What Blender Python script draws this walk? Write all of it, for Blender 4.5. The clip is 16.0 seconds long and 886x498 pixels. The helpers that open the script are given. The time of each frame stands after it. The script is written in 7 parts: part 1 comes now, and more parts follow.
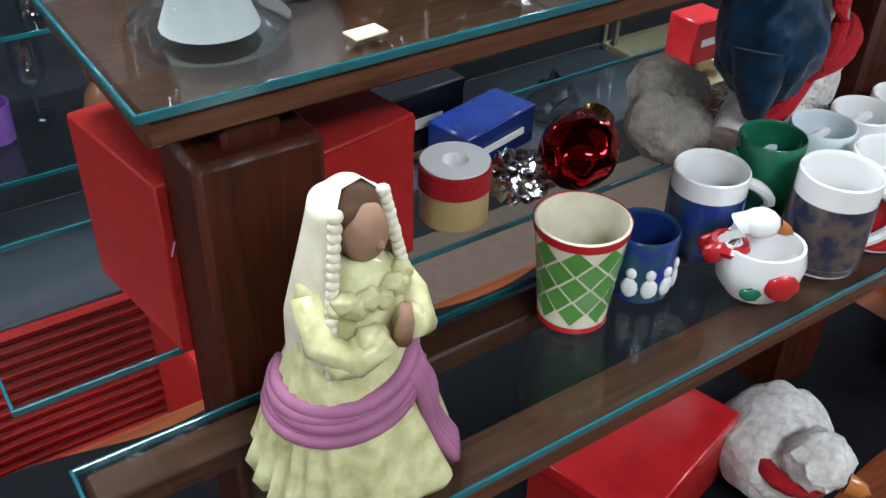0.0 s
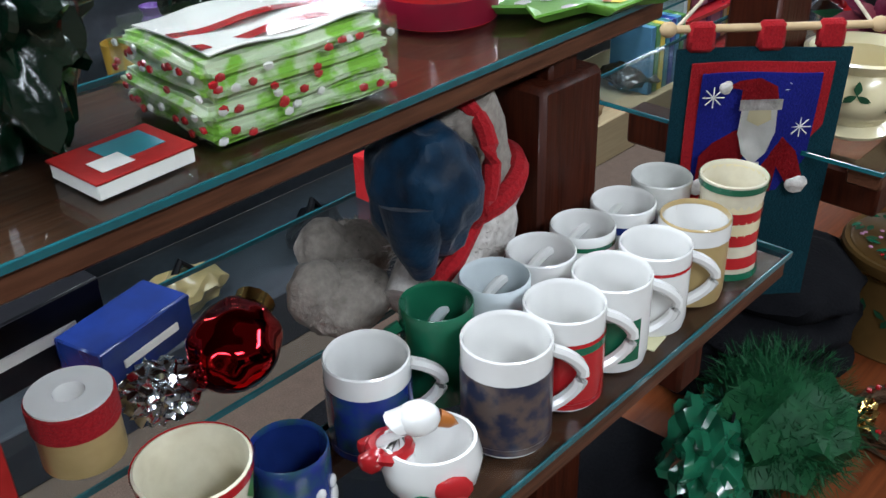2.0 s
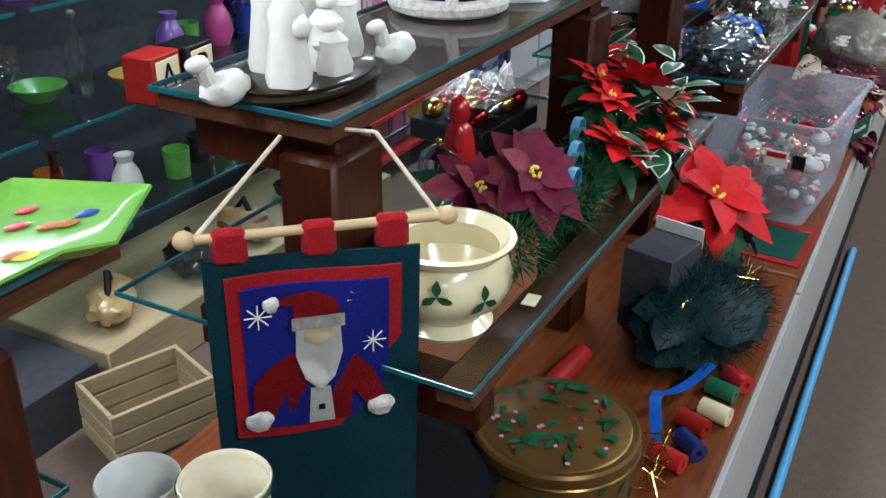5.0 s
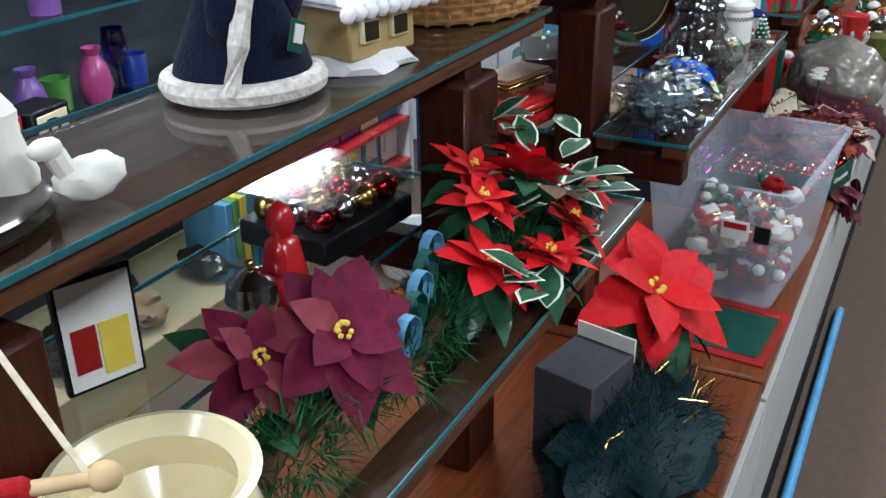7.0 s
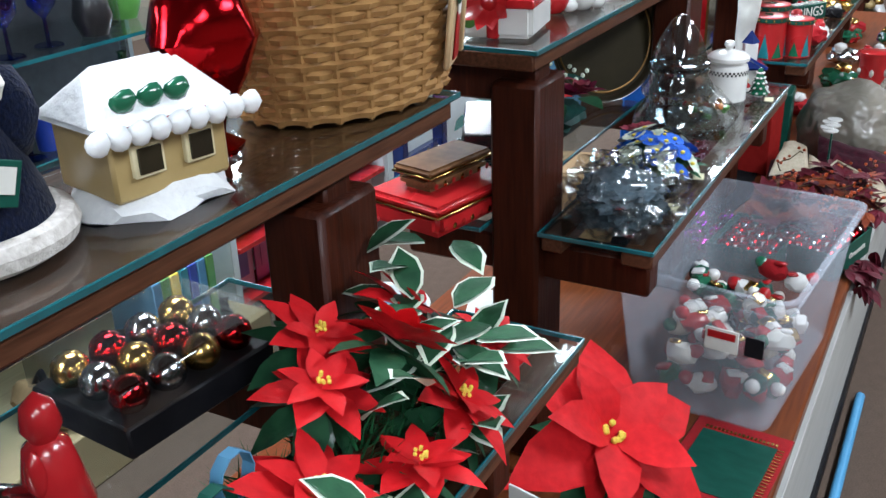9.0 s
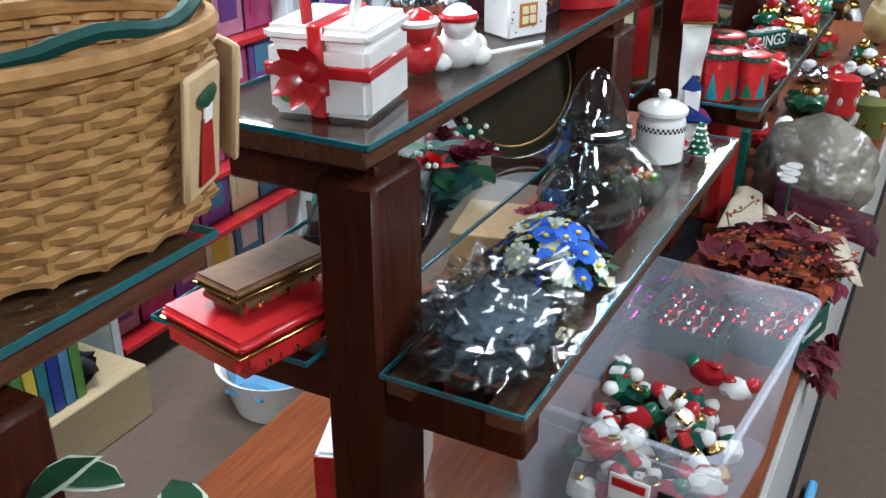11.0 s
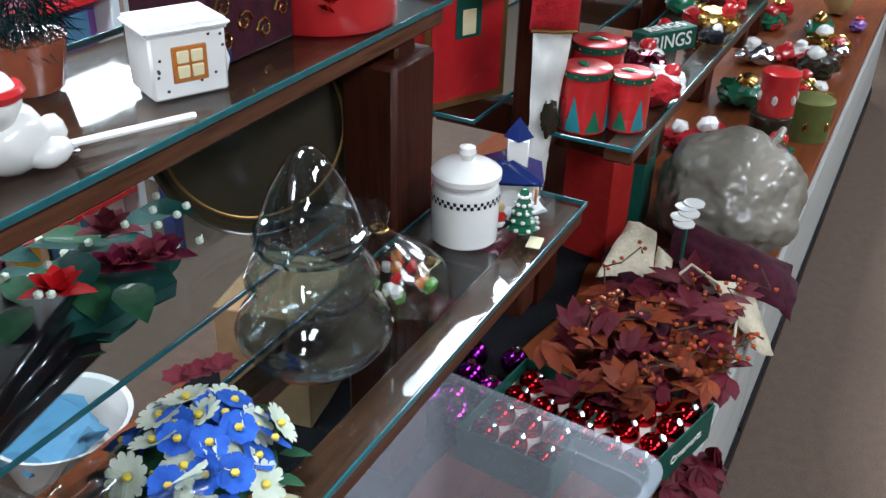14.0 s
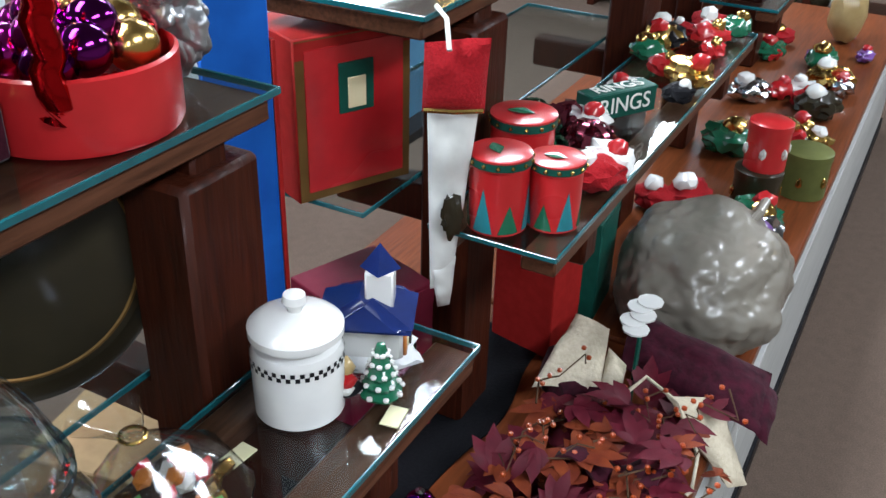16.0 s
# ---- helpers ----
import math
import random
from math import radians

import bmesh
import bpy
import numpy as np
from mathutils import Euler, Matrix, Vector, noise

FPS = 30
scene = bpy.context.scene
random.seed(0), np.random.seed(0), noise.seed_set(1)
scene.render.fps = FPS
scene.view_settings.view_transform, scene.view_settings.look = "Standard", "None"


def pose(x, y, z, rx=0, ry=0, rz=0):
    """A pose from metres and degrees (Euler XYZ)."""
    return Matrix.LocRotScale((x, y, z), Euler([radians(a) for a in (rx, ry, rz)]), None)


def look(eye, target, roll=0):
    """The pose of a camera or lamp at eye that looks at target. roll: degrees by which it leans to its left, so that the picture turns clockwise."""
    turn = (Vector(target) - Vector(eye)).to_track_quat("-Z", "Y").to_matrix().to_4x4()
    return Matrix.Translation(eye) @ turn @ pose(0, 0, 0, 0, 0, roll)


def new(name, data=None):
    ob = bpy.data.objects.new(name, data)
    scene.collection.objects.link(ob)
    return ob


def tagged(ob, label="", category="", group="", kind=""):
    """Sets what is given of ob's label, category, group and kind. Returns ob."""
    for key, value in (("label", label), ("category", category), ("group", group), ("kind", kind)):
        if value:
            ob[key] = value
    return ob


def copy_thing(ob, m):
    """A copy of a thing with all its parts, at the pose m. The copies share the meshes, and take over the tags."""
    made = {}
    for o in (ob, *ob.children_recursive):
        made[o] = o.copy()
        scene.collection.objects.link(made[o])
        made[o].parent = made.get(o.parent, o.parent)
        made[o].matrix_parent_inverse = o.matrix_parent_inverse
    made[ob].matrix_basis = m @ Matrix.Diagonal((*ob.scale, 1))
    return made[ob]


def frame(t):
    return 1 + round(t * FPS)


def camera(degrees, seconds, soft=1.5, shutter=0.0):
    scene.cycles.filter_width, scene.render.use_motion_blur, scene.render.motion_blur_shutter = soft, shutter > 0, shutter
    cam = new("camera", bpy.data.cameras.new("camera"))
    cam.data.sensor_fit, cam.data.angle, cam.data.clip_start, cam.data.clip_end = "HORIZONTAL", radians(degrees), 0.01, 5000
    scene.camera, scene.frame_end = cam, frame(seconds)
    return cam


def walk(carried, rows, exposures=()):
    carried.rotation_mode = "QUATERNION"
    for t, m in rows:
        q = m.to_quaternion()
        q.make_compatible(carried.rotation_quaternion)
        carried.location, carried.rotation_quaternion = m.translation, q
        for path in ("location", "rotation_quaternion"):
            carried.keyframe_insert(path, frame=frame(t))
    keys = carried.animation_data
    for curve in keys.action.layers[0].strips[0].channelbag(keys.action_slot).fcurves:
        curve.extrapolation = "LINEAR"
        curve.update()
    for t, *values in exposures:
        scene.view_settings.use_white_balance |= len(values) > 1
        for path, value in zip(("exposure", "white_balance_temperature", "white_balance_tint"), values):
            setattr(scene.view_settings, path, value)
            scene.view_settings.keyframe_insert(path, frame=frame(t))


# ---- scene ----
cam = camera(49.7, 16.0)
PATH = [
    (0, (0.014, 0.084, 1.407), (0.937, 1.410, 0.228), 1.5),
    (0.5, (0.078, 0.101, 1.407), (1.050, 1.510, 0.375), 0.2),
    (0.7, (0.096, 0.077, 1.415), (1.065, 1.522, 0.427), 1.0),
    (1, (0.113, 0.140, 1.392), (1.298, 1.475, 0.490), 0.9),
    (1.5, (0.193, 0.102, 1.421), (1.343, 1.450, 0.492), -0.1),
    (2, (0.258, 0.092, 1.410), (1.490, 1.290, 0.400), -2.0),
    (2.5, (0.338, 0.030, 1.423), (1.602, 1.109, 0.311), -4.3),
    (3, (0.413, 0.041, 1.420), (1.676, 1.027, 0.223), -2.1),
    (3.5, (0.477, 0.045, 1.449), (1.739, 1.014, 0.238), -0.8),
    (4, (0.553, 0.072, 1.423), (2.034, 0.984, 0.435), 0.0),
    (4.5, (0.619, 0.102, 1.437), (2.190, 0.940, 0.525), 1.3),
    (5, (0.684, 0.091, 1.437), (2.270, 0.924, 0.547), 0.8),
    (5.2, (0.715, 0.096, 1.437), (2.309, 0.917, 0.551), 1.3),
    (7.3, (1.217, 0.092, 1.409), (2.807, 0.954, 0.556), -1.5),
    (7.5, (1.250, 0.076, 1.412), (2.826, 0.964, 0.560), -1.7),
    (8, (1.363, 0.063, 1.418), (2.911, 0.989, 0.554), -2.1),
    (8.2, (1.426, 0.088, 1.401), (2.973, 1.000, 0.522), -0.8),
    (8.5, (1.463, 0.089, 1.406), (3.021, 1.004, 0.548), -2.4),
    (9, (1.559, 0.111, 1.409), (3.146, 1.011, 0.589), -2.0),
    (9.2, (1.595, 0.116, 1.410), (3.195, 1.008, 0.605), -1.8),
    (11.3, (2.042, 0.157, 1.434), (3.636, 0.980, 0.550), 0.6),
    (11.5, (2.076, 0.170, 1.426), (3.685, 0.955, 0.536), 1.2),
    (12, (2.159, 0.148, 1.421), (3.777, 0.893, 0.512), 1.6),
    (12.5, (2.271, 0.084, 1.433), (3.845, 0.892, 0.501), 0.6),
    (13, (2.383, 0.063, 1.441), (3.921, 0.891, 0.467), 0.6),
    (13.5, (2.490, 0.077, 1.437), (4.032, 0.896, 0.464), 0.8),
    (14, (2.597, 0.102, 1.431), (4.148, 0.884, 0.440), 1.7),
    (14.5, (2.688, 0.091, 1.427), (4.216, 0.861, 0.392), 1.8),
    (15, (2.781, 0.061, 1.427), (4.271, 0.854, 0.355), 0.7),
    (15.5, (2.875, 0.062, 1.426), (4.355, 0.853, 0.339), 0.5),
    (16, (2.981, 0.113, 1.421), (4.519, 0.921, 0.431), 1.7),
]
walk(cam, [(t, look(eye, target, roll)) for t, eye, target, roll in PATH],
     exposures=[(0, -0.02), (1.5, -0.12), (2.5, -0.28), (3.5, -0.38), (5, -0.15), (7.5, -0.05), (9, 0.12), (11.5, 0.12), (12.5, 0.05), (14.5, -0.08), (16, 0.05)])

# ---- world and light ----
world = bpy.data.worlds.new("shop_air")
scene.world = world
world.use_nodes = True
world.node_tree.nodes["Background"].inputs[0].default_value = (0.75, 0.88, 1.0, 1)
world.node_tree.nodes["Background"].inputs[1].default_value = 0.004
CEILING = 2.75
LAMP = 80.0


# ---- materials ----
def M(name, a, b=None, rough=0.5, metal=0.0, scale=30.0, bump=0.1, glass=0.0, coat=0.0, ior=1.45, alpha=1.0, wear=0.15, sheen=0.0, stretch=(1, 1, 1), spread=0.5):
    """A surface of two mixed colours with grain and slow stains."""
    m = bpy.data.materials.new(name)
    m.use_nodes = True
    n, l = m.node_tree.nodes, m.node_tree.links
    p = n["Principled BSDF"]
    b = b or tuple(c * 0.72 for c in a)
    tc, mp = n.new("ShaderNodeTexCoord"), n.new("ShaderNodeMapping")
    mp.inputs["Scale"].default_value = stretch
    l.new(tc.outputs["Object"], mp.inputs[0])
    fine, slow = n.new("ShaderNodeTexNoise"), n.new("ShaderNodeTexNoise")
    fine.inputs["Scale"].default_value, fine.inputs["Detail"].default_value = scale, 6
    slow.inputs["Scale"].default_value, slow.inputs["Detail"].default_value = scale * 0.13, 3
    for k in (fine, slow):
        l.new(mp.outputs[0], k.inputs["Vector"])
    ramp = n.new("ShaderNodeMapRange")
    ramp.inputs[1].default_value, ramp.inputs[2].default_value = 0.5 - spread / 2, 0.5 + spread / 2
    l.new(fine.outputs[0], ramp.inputs[0])
    mix, mix2 = n.new("ShaderNodeMix"), n.new("ShaderNodeMix")
    mix.data_type = mix2.data_type = "RGBA"
    mix.inputs[6].default_value, mix.inputs[7].default_value = (*a, 1), (*b, 1)
    l.new(ramp.outputs[0], mix.inputs[0])
    mix2.blend_type = "MULTIPLY"
    mix2.inputs[0].default_value = wear
    l.new(mix.outputs[2], mix2.inputs[6])
    l.new(slow.outputs[0], mix2.inputs[7])
    l.new(mix2.outputs[2], p.inputs["Base Color"])
    rr = n.new("ShaderNodeMapRange")
    rr.inputs[3].default_value, rr.inputs[4].default_value = max(0.0, rough - 0.08), min(1, rough + 0.1)
    l.new(slow.outputs[0], rr.inputs[0])
    l.new(rr.outputs[0], p.inputs["Roughness"])
    p.inputs["Metallic"].default_value = metal
    p.inputs["IOR"].default_value = ior
    p.inputs["Specular IOR Level"].default_value = 0.5 if rough < 0.33 else 0.15
    p.inputs["Transmission Weight"].default_value = glass
    p.inputs["Coat Weight"].default_value = coat
    p.inputs["Coat Roughness"].default_value = 0.08
    p.inputs["Sheen Weight"].default_value = sheen
    p.inputs["Alpha"].default_value = alpha
    if bump:
        bp = n.new("ShaderNodeBump")
        bp.inputs["Strength"].default_value, bp.inputs["Distance"].default_value = bump, 0.004
        l.new(fine.outputs[0], bp.inputs["Height"])
        l.new(bp.outputs[0], p.inputs["Normal"])
    return m


def thin_glass(name, tint=(0.9, 0.97, 0.97), gloss=0.12, rough=0.03):
    """Clear sheet: mostly see-through, with a mirror coat that grows at glancing angles."""
    m = bpy.data.materials.new(name)
    m.use_nodes = True
    n, l = m.node_tree.nodes, m.node_tree.links
    n.remove(n["Principled BSDF"])
    out = n["Material Output"]
    t, g, mx, lw, mr = n.new("ShaderNodeBsdfTransparent"), n.new("ShaderNodeBsdfGlossy"), n.new("ShaderNodeMixShader"), n.new("ShaderNodeLayerWeight"), n.new("ShaderNodeMath")
    t.inputs[0].default_value = (*tint, 1)
    g.inputs["Roughness"].default_value = rough
    pw = n.new("ShaderNodeMath")
    pw.operation = "POWER"
    pw.inputs[1].default_value = 4.0
    l.new(lw.outputs["Facing"], pw.inputs[0])
    mr.operation = "MULTIPLY_ADD"
    mr.inputs[1].default_value, mr.inputs[2].default_value = 0.75, gloss
    mr.use_clamp = True
    l.new(pw.outputs[0], mr.inputs[0])
    l.new(mr.outputs[0], mx.inputs[0])
    l.new(t.outputs[0], mx.inputs[1])
    l.new(g.outputs[0], mx.inputs[2])
    l.new(mx.outputs[0], out.inputs[0])
    return m


def lamp_glow(name, strength):
    m = bpy.data.materials.new(name)
    m.use_nodes = True
    p = m.node_tree.nodes["Principled BSDF"]
    p.inputs["Emission Color"].default_value = (0.9, 1.0, 0.98, 1)
    p.inputs["Emission Strength"].default_value = strength
    return m


WOOD = M("stained_post_wood", (0.075, 0.015, 0.006), (0.024, 0.006, 0.003), 0.42, scale=22, bump=0.25, coat=0.04, stretch=(7, 7, 0.5), wear=0.5)
SHELFWOOD = M("shelf_board_wood", (0.13, 0.050, 0.026), (0.05, 0.019, 0.010), 0.34, scale=22, bump=0.2, coat=0.06, stretch=(0.6, 8, 8), wear=0.4)
PLANK = M("base_plank_wood", (0.24, 0.062, 0.020), (0.12, 0.030, 0.010), 0.36, scale=18, bump=0.2, coat=0.08, stretch=(0.5, 7, 7), wear=0.4)
PANEL = M("painted_panel", (0.52, 0.52, 0.50), (0.42, 0.42, 0.40), 0.5, scale=14, bump=0.15, wear=0.35, stretch=(0.4, 2, 4))
CARPET = M("brown_carpet", (0.165, 0.115, 0.088), (0.100, 0.070, 0.054), 0.95, scale=260, bump=0.7, wear=0.35)
WALLP = M("cream_wall_paint", (0.26, 0.23, 0.18), (0.22, 0.20, 0.16), 0.7, scale=40, bump=0.08)
CEIL = M("ceiling_tile", (0.30, 0.30, 0.30), (0.24, 0.24, 0.24), 0.85, scale=90, bump=0.35)
GLASS_EDGE = M("teal_glass_edge", (0.006, 0.115, 0.130), (0.008, 0.070, 0.085), 0.2, scale=40, bump=0.1, coat=0.6)
SHEET = thin_glass("glass_sheet", (0.90, 0.95, 0.95), 0.03)
JARGLASS = thin_glass("clear_glass", (0.88, 0.94, 0.96), 0.15, 0.02)
PLASTIC = thin_glass("clear_plastic_film", (0.93, 0.94, 0.93), 0.09, 0.12)
WHITE = M("white_glaze", (0.80, 0.79, 0.76), (0.70, 0.69, 0.67), 0.18, scale=18, bump=0.03, coat=0.5, wear=0.12)
CREAM = M("cream_glaze", (0.78, 0.70, 0.46), (0.68, 0.58, 0.34), 0.2, scale=14, bump=0.03, coat=0.5)
IVORY = M("ivory_ceramic", (0.74, 0.69, 0.54), (0.56, 0.50, 0.36), 0.35, scale=40, bump=0.15, coat=0.2)
MATTEWHITE = M("matt_bisque", (0.82, 0.80, 0.74), (0.7, 0.68, 0.62), 0.5, scale=50, bump=0.2)
SNOW = M("sparkling_snow_glaze", (0.85, 0.86, 0.86), (0.75, 0.76, 0.78), 0.4, scale=120, bump=0.5)
RED = M("red_glaze", (0.52, 0.018, 0.022), (0.36, 0.010, 0.014), 0.25, scale=24, bump=0.05, coat=0.4)
REDCARD = M("red_card", (0.40, 0.022, 0.020), (0.30, 0.014, 0.012), 0.45, scale=60, bump=0.08, wear=0.35)
REDTIN = M("red_tin", (0.55, 0.020, 0.024), (0.40, 0.012, 0.014), 0.28, scale=24, bump=0.03, coat=0.4)
REDCLOTH = M("red_felt", (0.42, 0.014, 0.020), (0.27, 0.008, 0.012), 0.9, scale=300, bump=0.6, sheen=0.04)
REDSILK = M("red_silk_petal", (0.62, 0.012, 0.016), (0.42, 0.006, 0.010), 0.55, scale=60, bump=0.4, sheen=0.0)
PLUM = M("plum_silk_petal", (0.15, 0.008, 0.036), (0.075, 0.003, 0.018), 0.6, scale=60, bump=0.4, sheen=0.0)
PINKLEAF = M("faded_pink_petal", (0.28, 0.055, 0.075), (0.18, 0.022, 0.038), 0.6, scale=50, bump=0.4)
LEAF = M("silk_leaf_green", (0.022, 0.090, 0.040), (0.010, 0.045, 0.022), 0.5, scale=50, bump=0.4, coat=0.1)
TEALLEAF = M("dark_teal_leaf", (0.008, 0.055, 0.045), (0.004, 0.030, 0.026), 0.5, scale=50, bump=0.4)
LEAFEDGE = M("white_leaf_edge", (0.75, 0.80, 0.70), (0.55, 0.65, 0.50), 0.6, scale=70, bump=0.3)
PINE = M("plastic_pine_green", (0.014, 0.100, 0.035), (0.006, 0.050, 0.020), 0.5, scale=60, bump=0.2)
DARKPINE = M("dark_blue_green_pine", (0.006, 0.030, 0.030), (0.003, 0.014, 0.018), 0.5, scale=60, bump=0.2)
GREENBAG = M("dark_green_plastic", (0.001, 0.016, 0.007), (0.0005, 0.004, 0.002), 0.18, scale=26, bump=0.9, coat=0.6)
GREEN = M("green_glaze", (0.014, 0.14, 0.070), (0.008, 0.10, 0.050), 0.22, scale=20, bump=0.03, coat=0.4)
LIME = M("lime_green_print", (0.20, 0.46, 0.07), (0.10, 0.30, 0.04), 0.35, scale=24, bump=0.4, coat=0.5)
GREENCARD = M("green_card", (0.010, 0.085, 0.060), (0.006, 0.055, 0.040), 0.4, scale=40, bump=0.1)
NAVY = M("navy_glaze", (0.012, 0.030, 0.16), (0.008, 0.018, 0.09), 0.22, scale=24, bump=0.05, coat=0.4)
NAVYCLOTH = M("navy_velvet", (0.005, 0.010, 0.034), (0.002, 0.003, 0.010), 0.9, scale=220, bump=0.7, sheen=0.06)
BLUEFELT = M("royal_blue_felt", (0.014, 0.018, 0.20), (0.008, 0.010, 0.13), 0.9, scale=300, bump=0.5)
TEALFELT = M("dark_teal_felt", (0.006, 0.045, 0.060), (0.004, 0.024, 0.034), 0.9, scale=300, bump=0.5)
BLUEPLUSH = M("blue_plush", (0.004, 0.034, 0.075), (0.001, 0.005, 0.014), 0.45, scale=40, bump=1.0, sheen=0.1)
GREYPLUSH = M("grey_brown_plush", (0.34, 0.30, 0.26), (0.20, 0.17, 0.145), 0.95, scale=120, bump=1.0, sheen=0.06)
WHITEPLUSH = M("white_plush", (0.74, 0.70, 0.66), (0.40, 0.36, 0.32), 0.95, scale=90, bump=1.0, sheen=0.06)
BLUE = M("bright_blue_plastic", (0.012, 0.12, 0.50), (0.008, 0.08, 0.36), 0.4, scale=20, bump=0.05)
SKYBLUE = M("light_blue_paint", (0.10, 0.28, 0.44), (0.08, 0.22, 0.36), 0.5, scale=20, bump=0.05)
PALEPAINT = M("pale_cabinet_paint", (0.62, 0.67, 0.68), (0.54, 0.60, 0.62), 0.4, scale=20, bump=0.04)
TAN = M("tan_glaze", (0.46, 0.33, 0.15), (0.36, 0.25, 0.10), 0.3, scale=26, bump=0.05, coat=0.3)
GOLDTIN = M("aged_gold_tin", (0.26, 0.145, 0.045), (0.15, 0.080, 0.028), 0.34, metal=0.5, scale=16, bump=0.12, wear=0.4)
GOLD = M("gold_foil", (0.75, 0.50, 0.16), (0.55, 0.33, 0.10), 0.22, metal=1.0, scale=30, bump=0.2)
SILVER = M("silver_foil", (0.75, 0.76, 0.78), (0.5, 0.52, 0.55), 0.15, metal=1.0, scale=26, bump=0.8)
BAUBLE = M("red_mirror_bauble", (0.62, 0.012, 0.018), (0.50, 0.008, 0.012), 0.06, metal=1.0, scale=10, bump=0.0)
REDFOIL = M("red_foil", (0.62, 0.010, 0.016), (0.45, 0.006, 0.010), 0.14, metal=1.0, scale=14, bump=0.6)
PURPLEB = M("purple_bauble", (0.22, 0.015, 0.26), (0.15, 0.010, 0.18), 0.1, metal=1.0, scale=10, bump=0.0)
MAGENTAB = M("magenta_bauble", (0.55, 0.03, 0.40), (0.42, 0.02, 0.30), 0.15, metal=1.0, scale=10, bump=0.0)
WICKER = M("honey_wicker", (0.42, 0.23, 0.085), (0.24, 0.115, 0.040), 0.5, scale=60, bump=0.4, coat=0.15)
CARDB = M("brown_cardboard", (0.30, 0.19, 0.10), (0.24, 0.15, 0.08), 0.8, scale=50, bump=0.15)
PAPER = M("paper", (0.78, 0.77, 0.72), (0.68, 0.67, 0.62), 0.7, scale=40, bump=0.05)
STICKER = M("yellowed_sticker", (0.72, 0.68, 0.44), (0.62, 0.58, 0.36), 0.6, scale=40, bump=0.04)
YELLOW = M("yellow_print", (0.78, 0.62, 0.10), (0.66, 0.48, 0.07), 0.5, scale=30, bump=0.05)
PINK = M("pink_print", (0.62, 0.30, 0.42), (0.50, 0.22, 0.34), 0.5, scale=30, bump=0.05)
MAUVE = M("mauve_robe_paint", (0.34, 0.13, 0.22), (0.25, 0.09, 0.16), 0.45, scale=40, bump=0.2)
ROBE = M("pale_green_gold_paint", (0.66, 0.64, 0.36), (0.34, 0.31, 0.13), 0.35, scale=60, bump=0.4, coat=0.2)
SKIN = M("brown_face_paint", (0.34, 0.20, 0.13), (0.25, 0.14, 0.09), 0.5, scale=40, bump=0.1)
TERRA = M("terracotta_glaze", (0.30, 0.080, 0.040), (0.20, 0.050, 0.024), 0.25, scale=18, bump=0.05, coat=0.4)
BLACK = M("black_plastic", (0.012, 0.012, 0.014), (0.006, 0.006, 0.008), 0.35, scale=40, bump=0.1)
DARKGREY = M("slate_grey_card", (0.060, 0.062, 0.072), (0.045, 0.046, 0.054), 0.5, scale=40, bump=0.1)
OLIVE = M("dark_olive_lacquer", (0.030, 0.024, 0.012), (0.014, 0.010, 0.006), 0.35, scale=10, bump=0.05, coat=0.5)
PLYWOOD = M("pale_platform_board", (0.44, 0.34, 0.20), (0.35, 0.26, 0.15), 0.55, scale=18, bump=0.1, stretch=(0.5, 6, 6))
RUSTLEAF = M("rust_autumn_leaf", (0.22, 0.045, 0.014), (0.11, 0.016, 0.010), 0.55, scale=40, bump=0.4)
WINELEAF = M("wine_autumn_leaf", (0.11, 0.010, 0.020), (0.055, 0.004, 0.010), 0.5, scale=40, bump=0.4)
BERRY = M("orange_berry", (0.42, 0.07, 0.014), (0.30, 0.04, 0.008), 0.3, scale=40, bump=0.05, coat=0.3)
VELVET = M("burgundy_velvet", (0.055, 0.004, 0.014), (0.016, 0.001, 0.005), 0.8, scale=60, bump=0.6, sheen=0.08)
CREAMCLOTH = M("cream_fleece", (0.68, 0.60, 0.46), (0.54, 0.46, 0.34), 0.95, scale=150, bump=0.7, sheen=0.0)
GREYBAG = M("grey_film_bag", (0.25, 0.225, 0.185), (0.19, 0.17, 0.14), 0.30, scale=9, bump=0.9, coat=0.25, alpha=0.84)
BIN = M("milky_bin_plastic", (0.62, 0.66, 0.74), (0.54, 0.58, 0.66), 0.35, scale=12, bump=0.05, alpha=0.20)
TWIG = M("dark_twig", (0.10, 0.055, 0.030), (0.05, 0.026, 0.016), 0.8, scale=60, bump=0.4)
CANVAS = M("rod_pale_wood", (0.58, 0.42, 0.24), (0.48, 0.33, 0.18), 0.5, scale=40, bump=0.1)
BLUEFLOWER = M("blue_silk_petal", (0.035, 0.15, 0.62), (0.018, 0.06, 0.34), 0.6, scale=60, bump=0.3)
DENIMGREY = M("slate_blue_cloth", (0.075, 0.105, 0.13), (0.022, 0.034, 0.046), 0.8, scale=90, bump=0.9)
TUBEBLUE = M("blue_tape", (0.10, 0.36, 0.62), (0.08, 0.29, 0.52), 0.35, scale=20, bump=0.1)
PALETTE = [M("trinket_%s" % k, c, None, 0.3, scale=26, bump=0.05, coat=0.3) for k, c in (
    ("teal", (0.02, 0.22, 0.26)), ("orange", (0.50, 0.16, 0.03)), ("brown", (0.20, 0.09, 0.04)), ("violet", (0.20, 0.08, 0.34)),
    ("rose", (0.52, 0.06, 0.22)), ("leaf", (0.10, 0.30, 0.06)), ("white", (0.74, 0.74, 0.70)), ("cobalt", (0.015, 0.05, 0.34)),
    ("amber", (0.46, 0.26, 0.04)), ("black", (0.015, 0.015, 0.017)))]


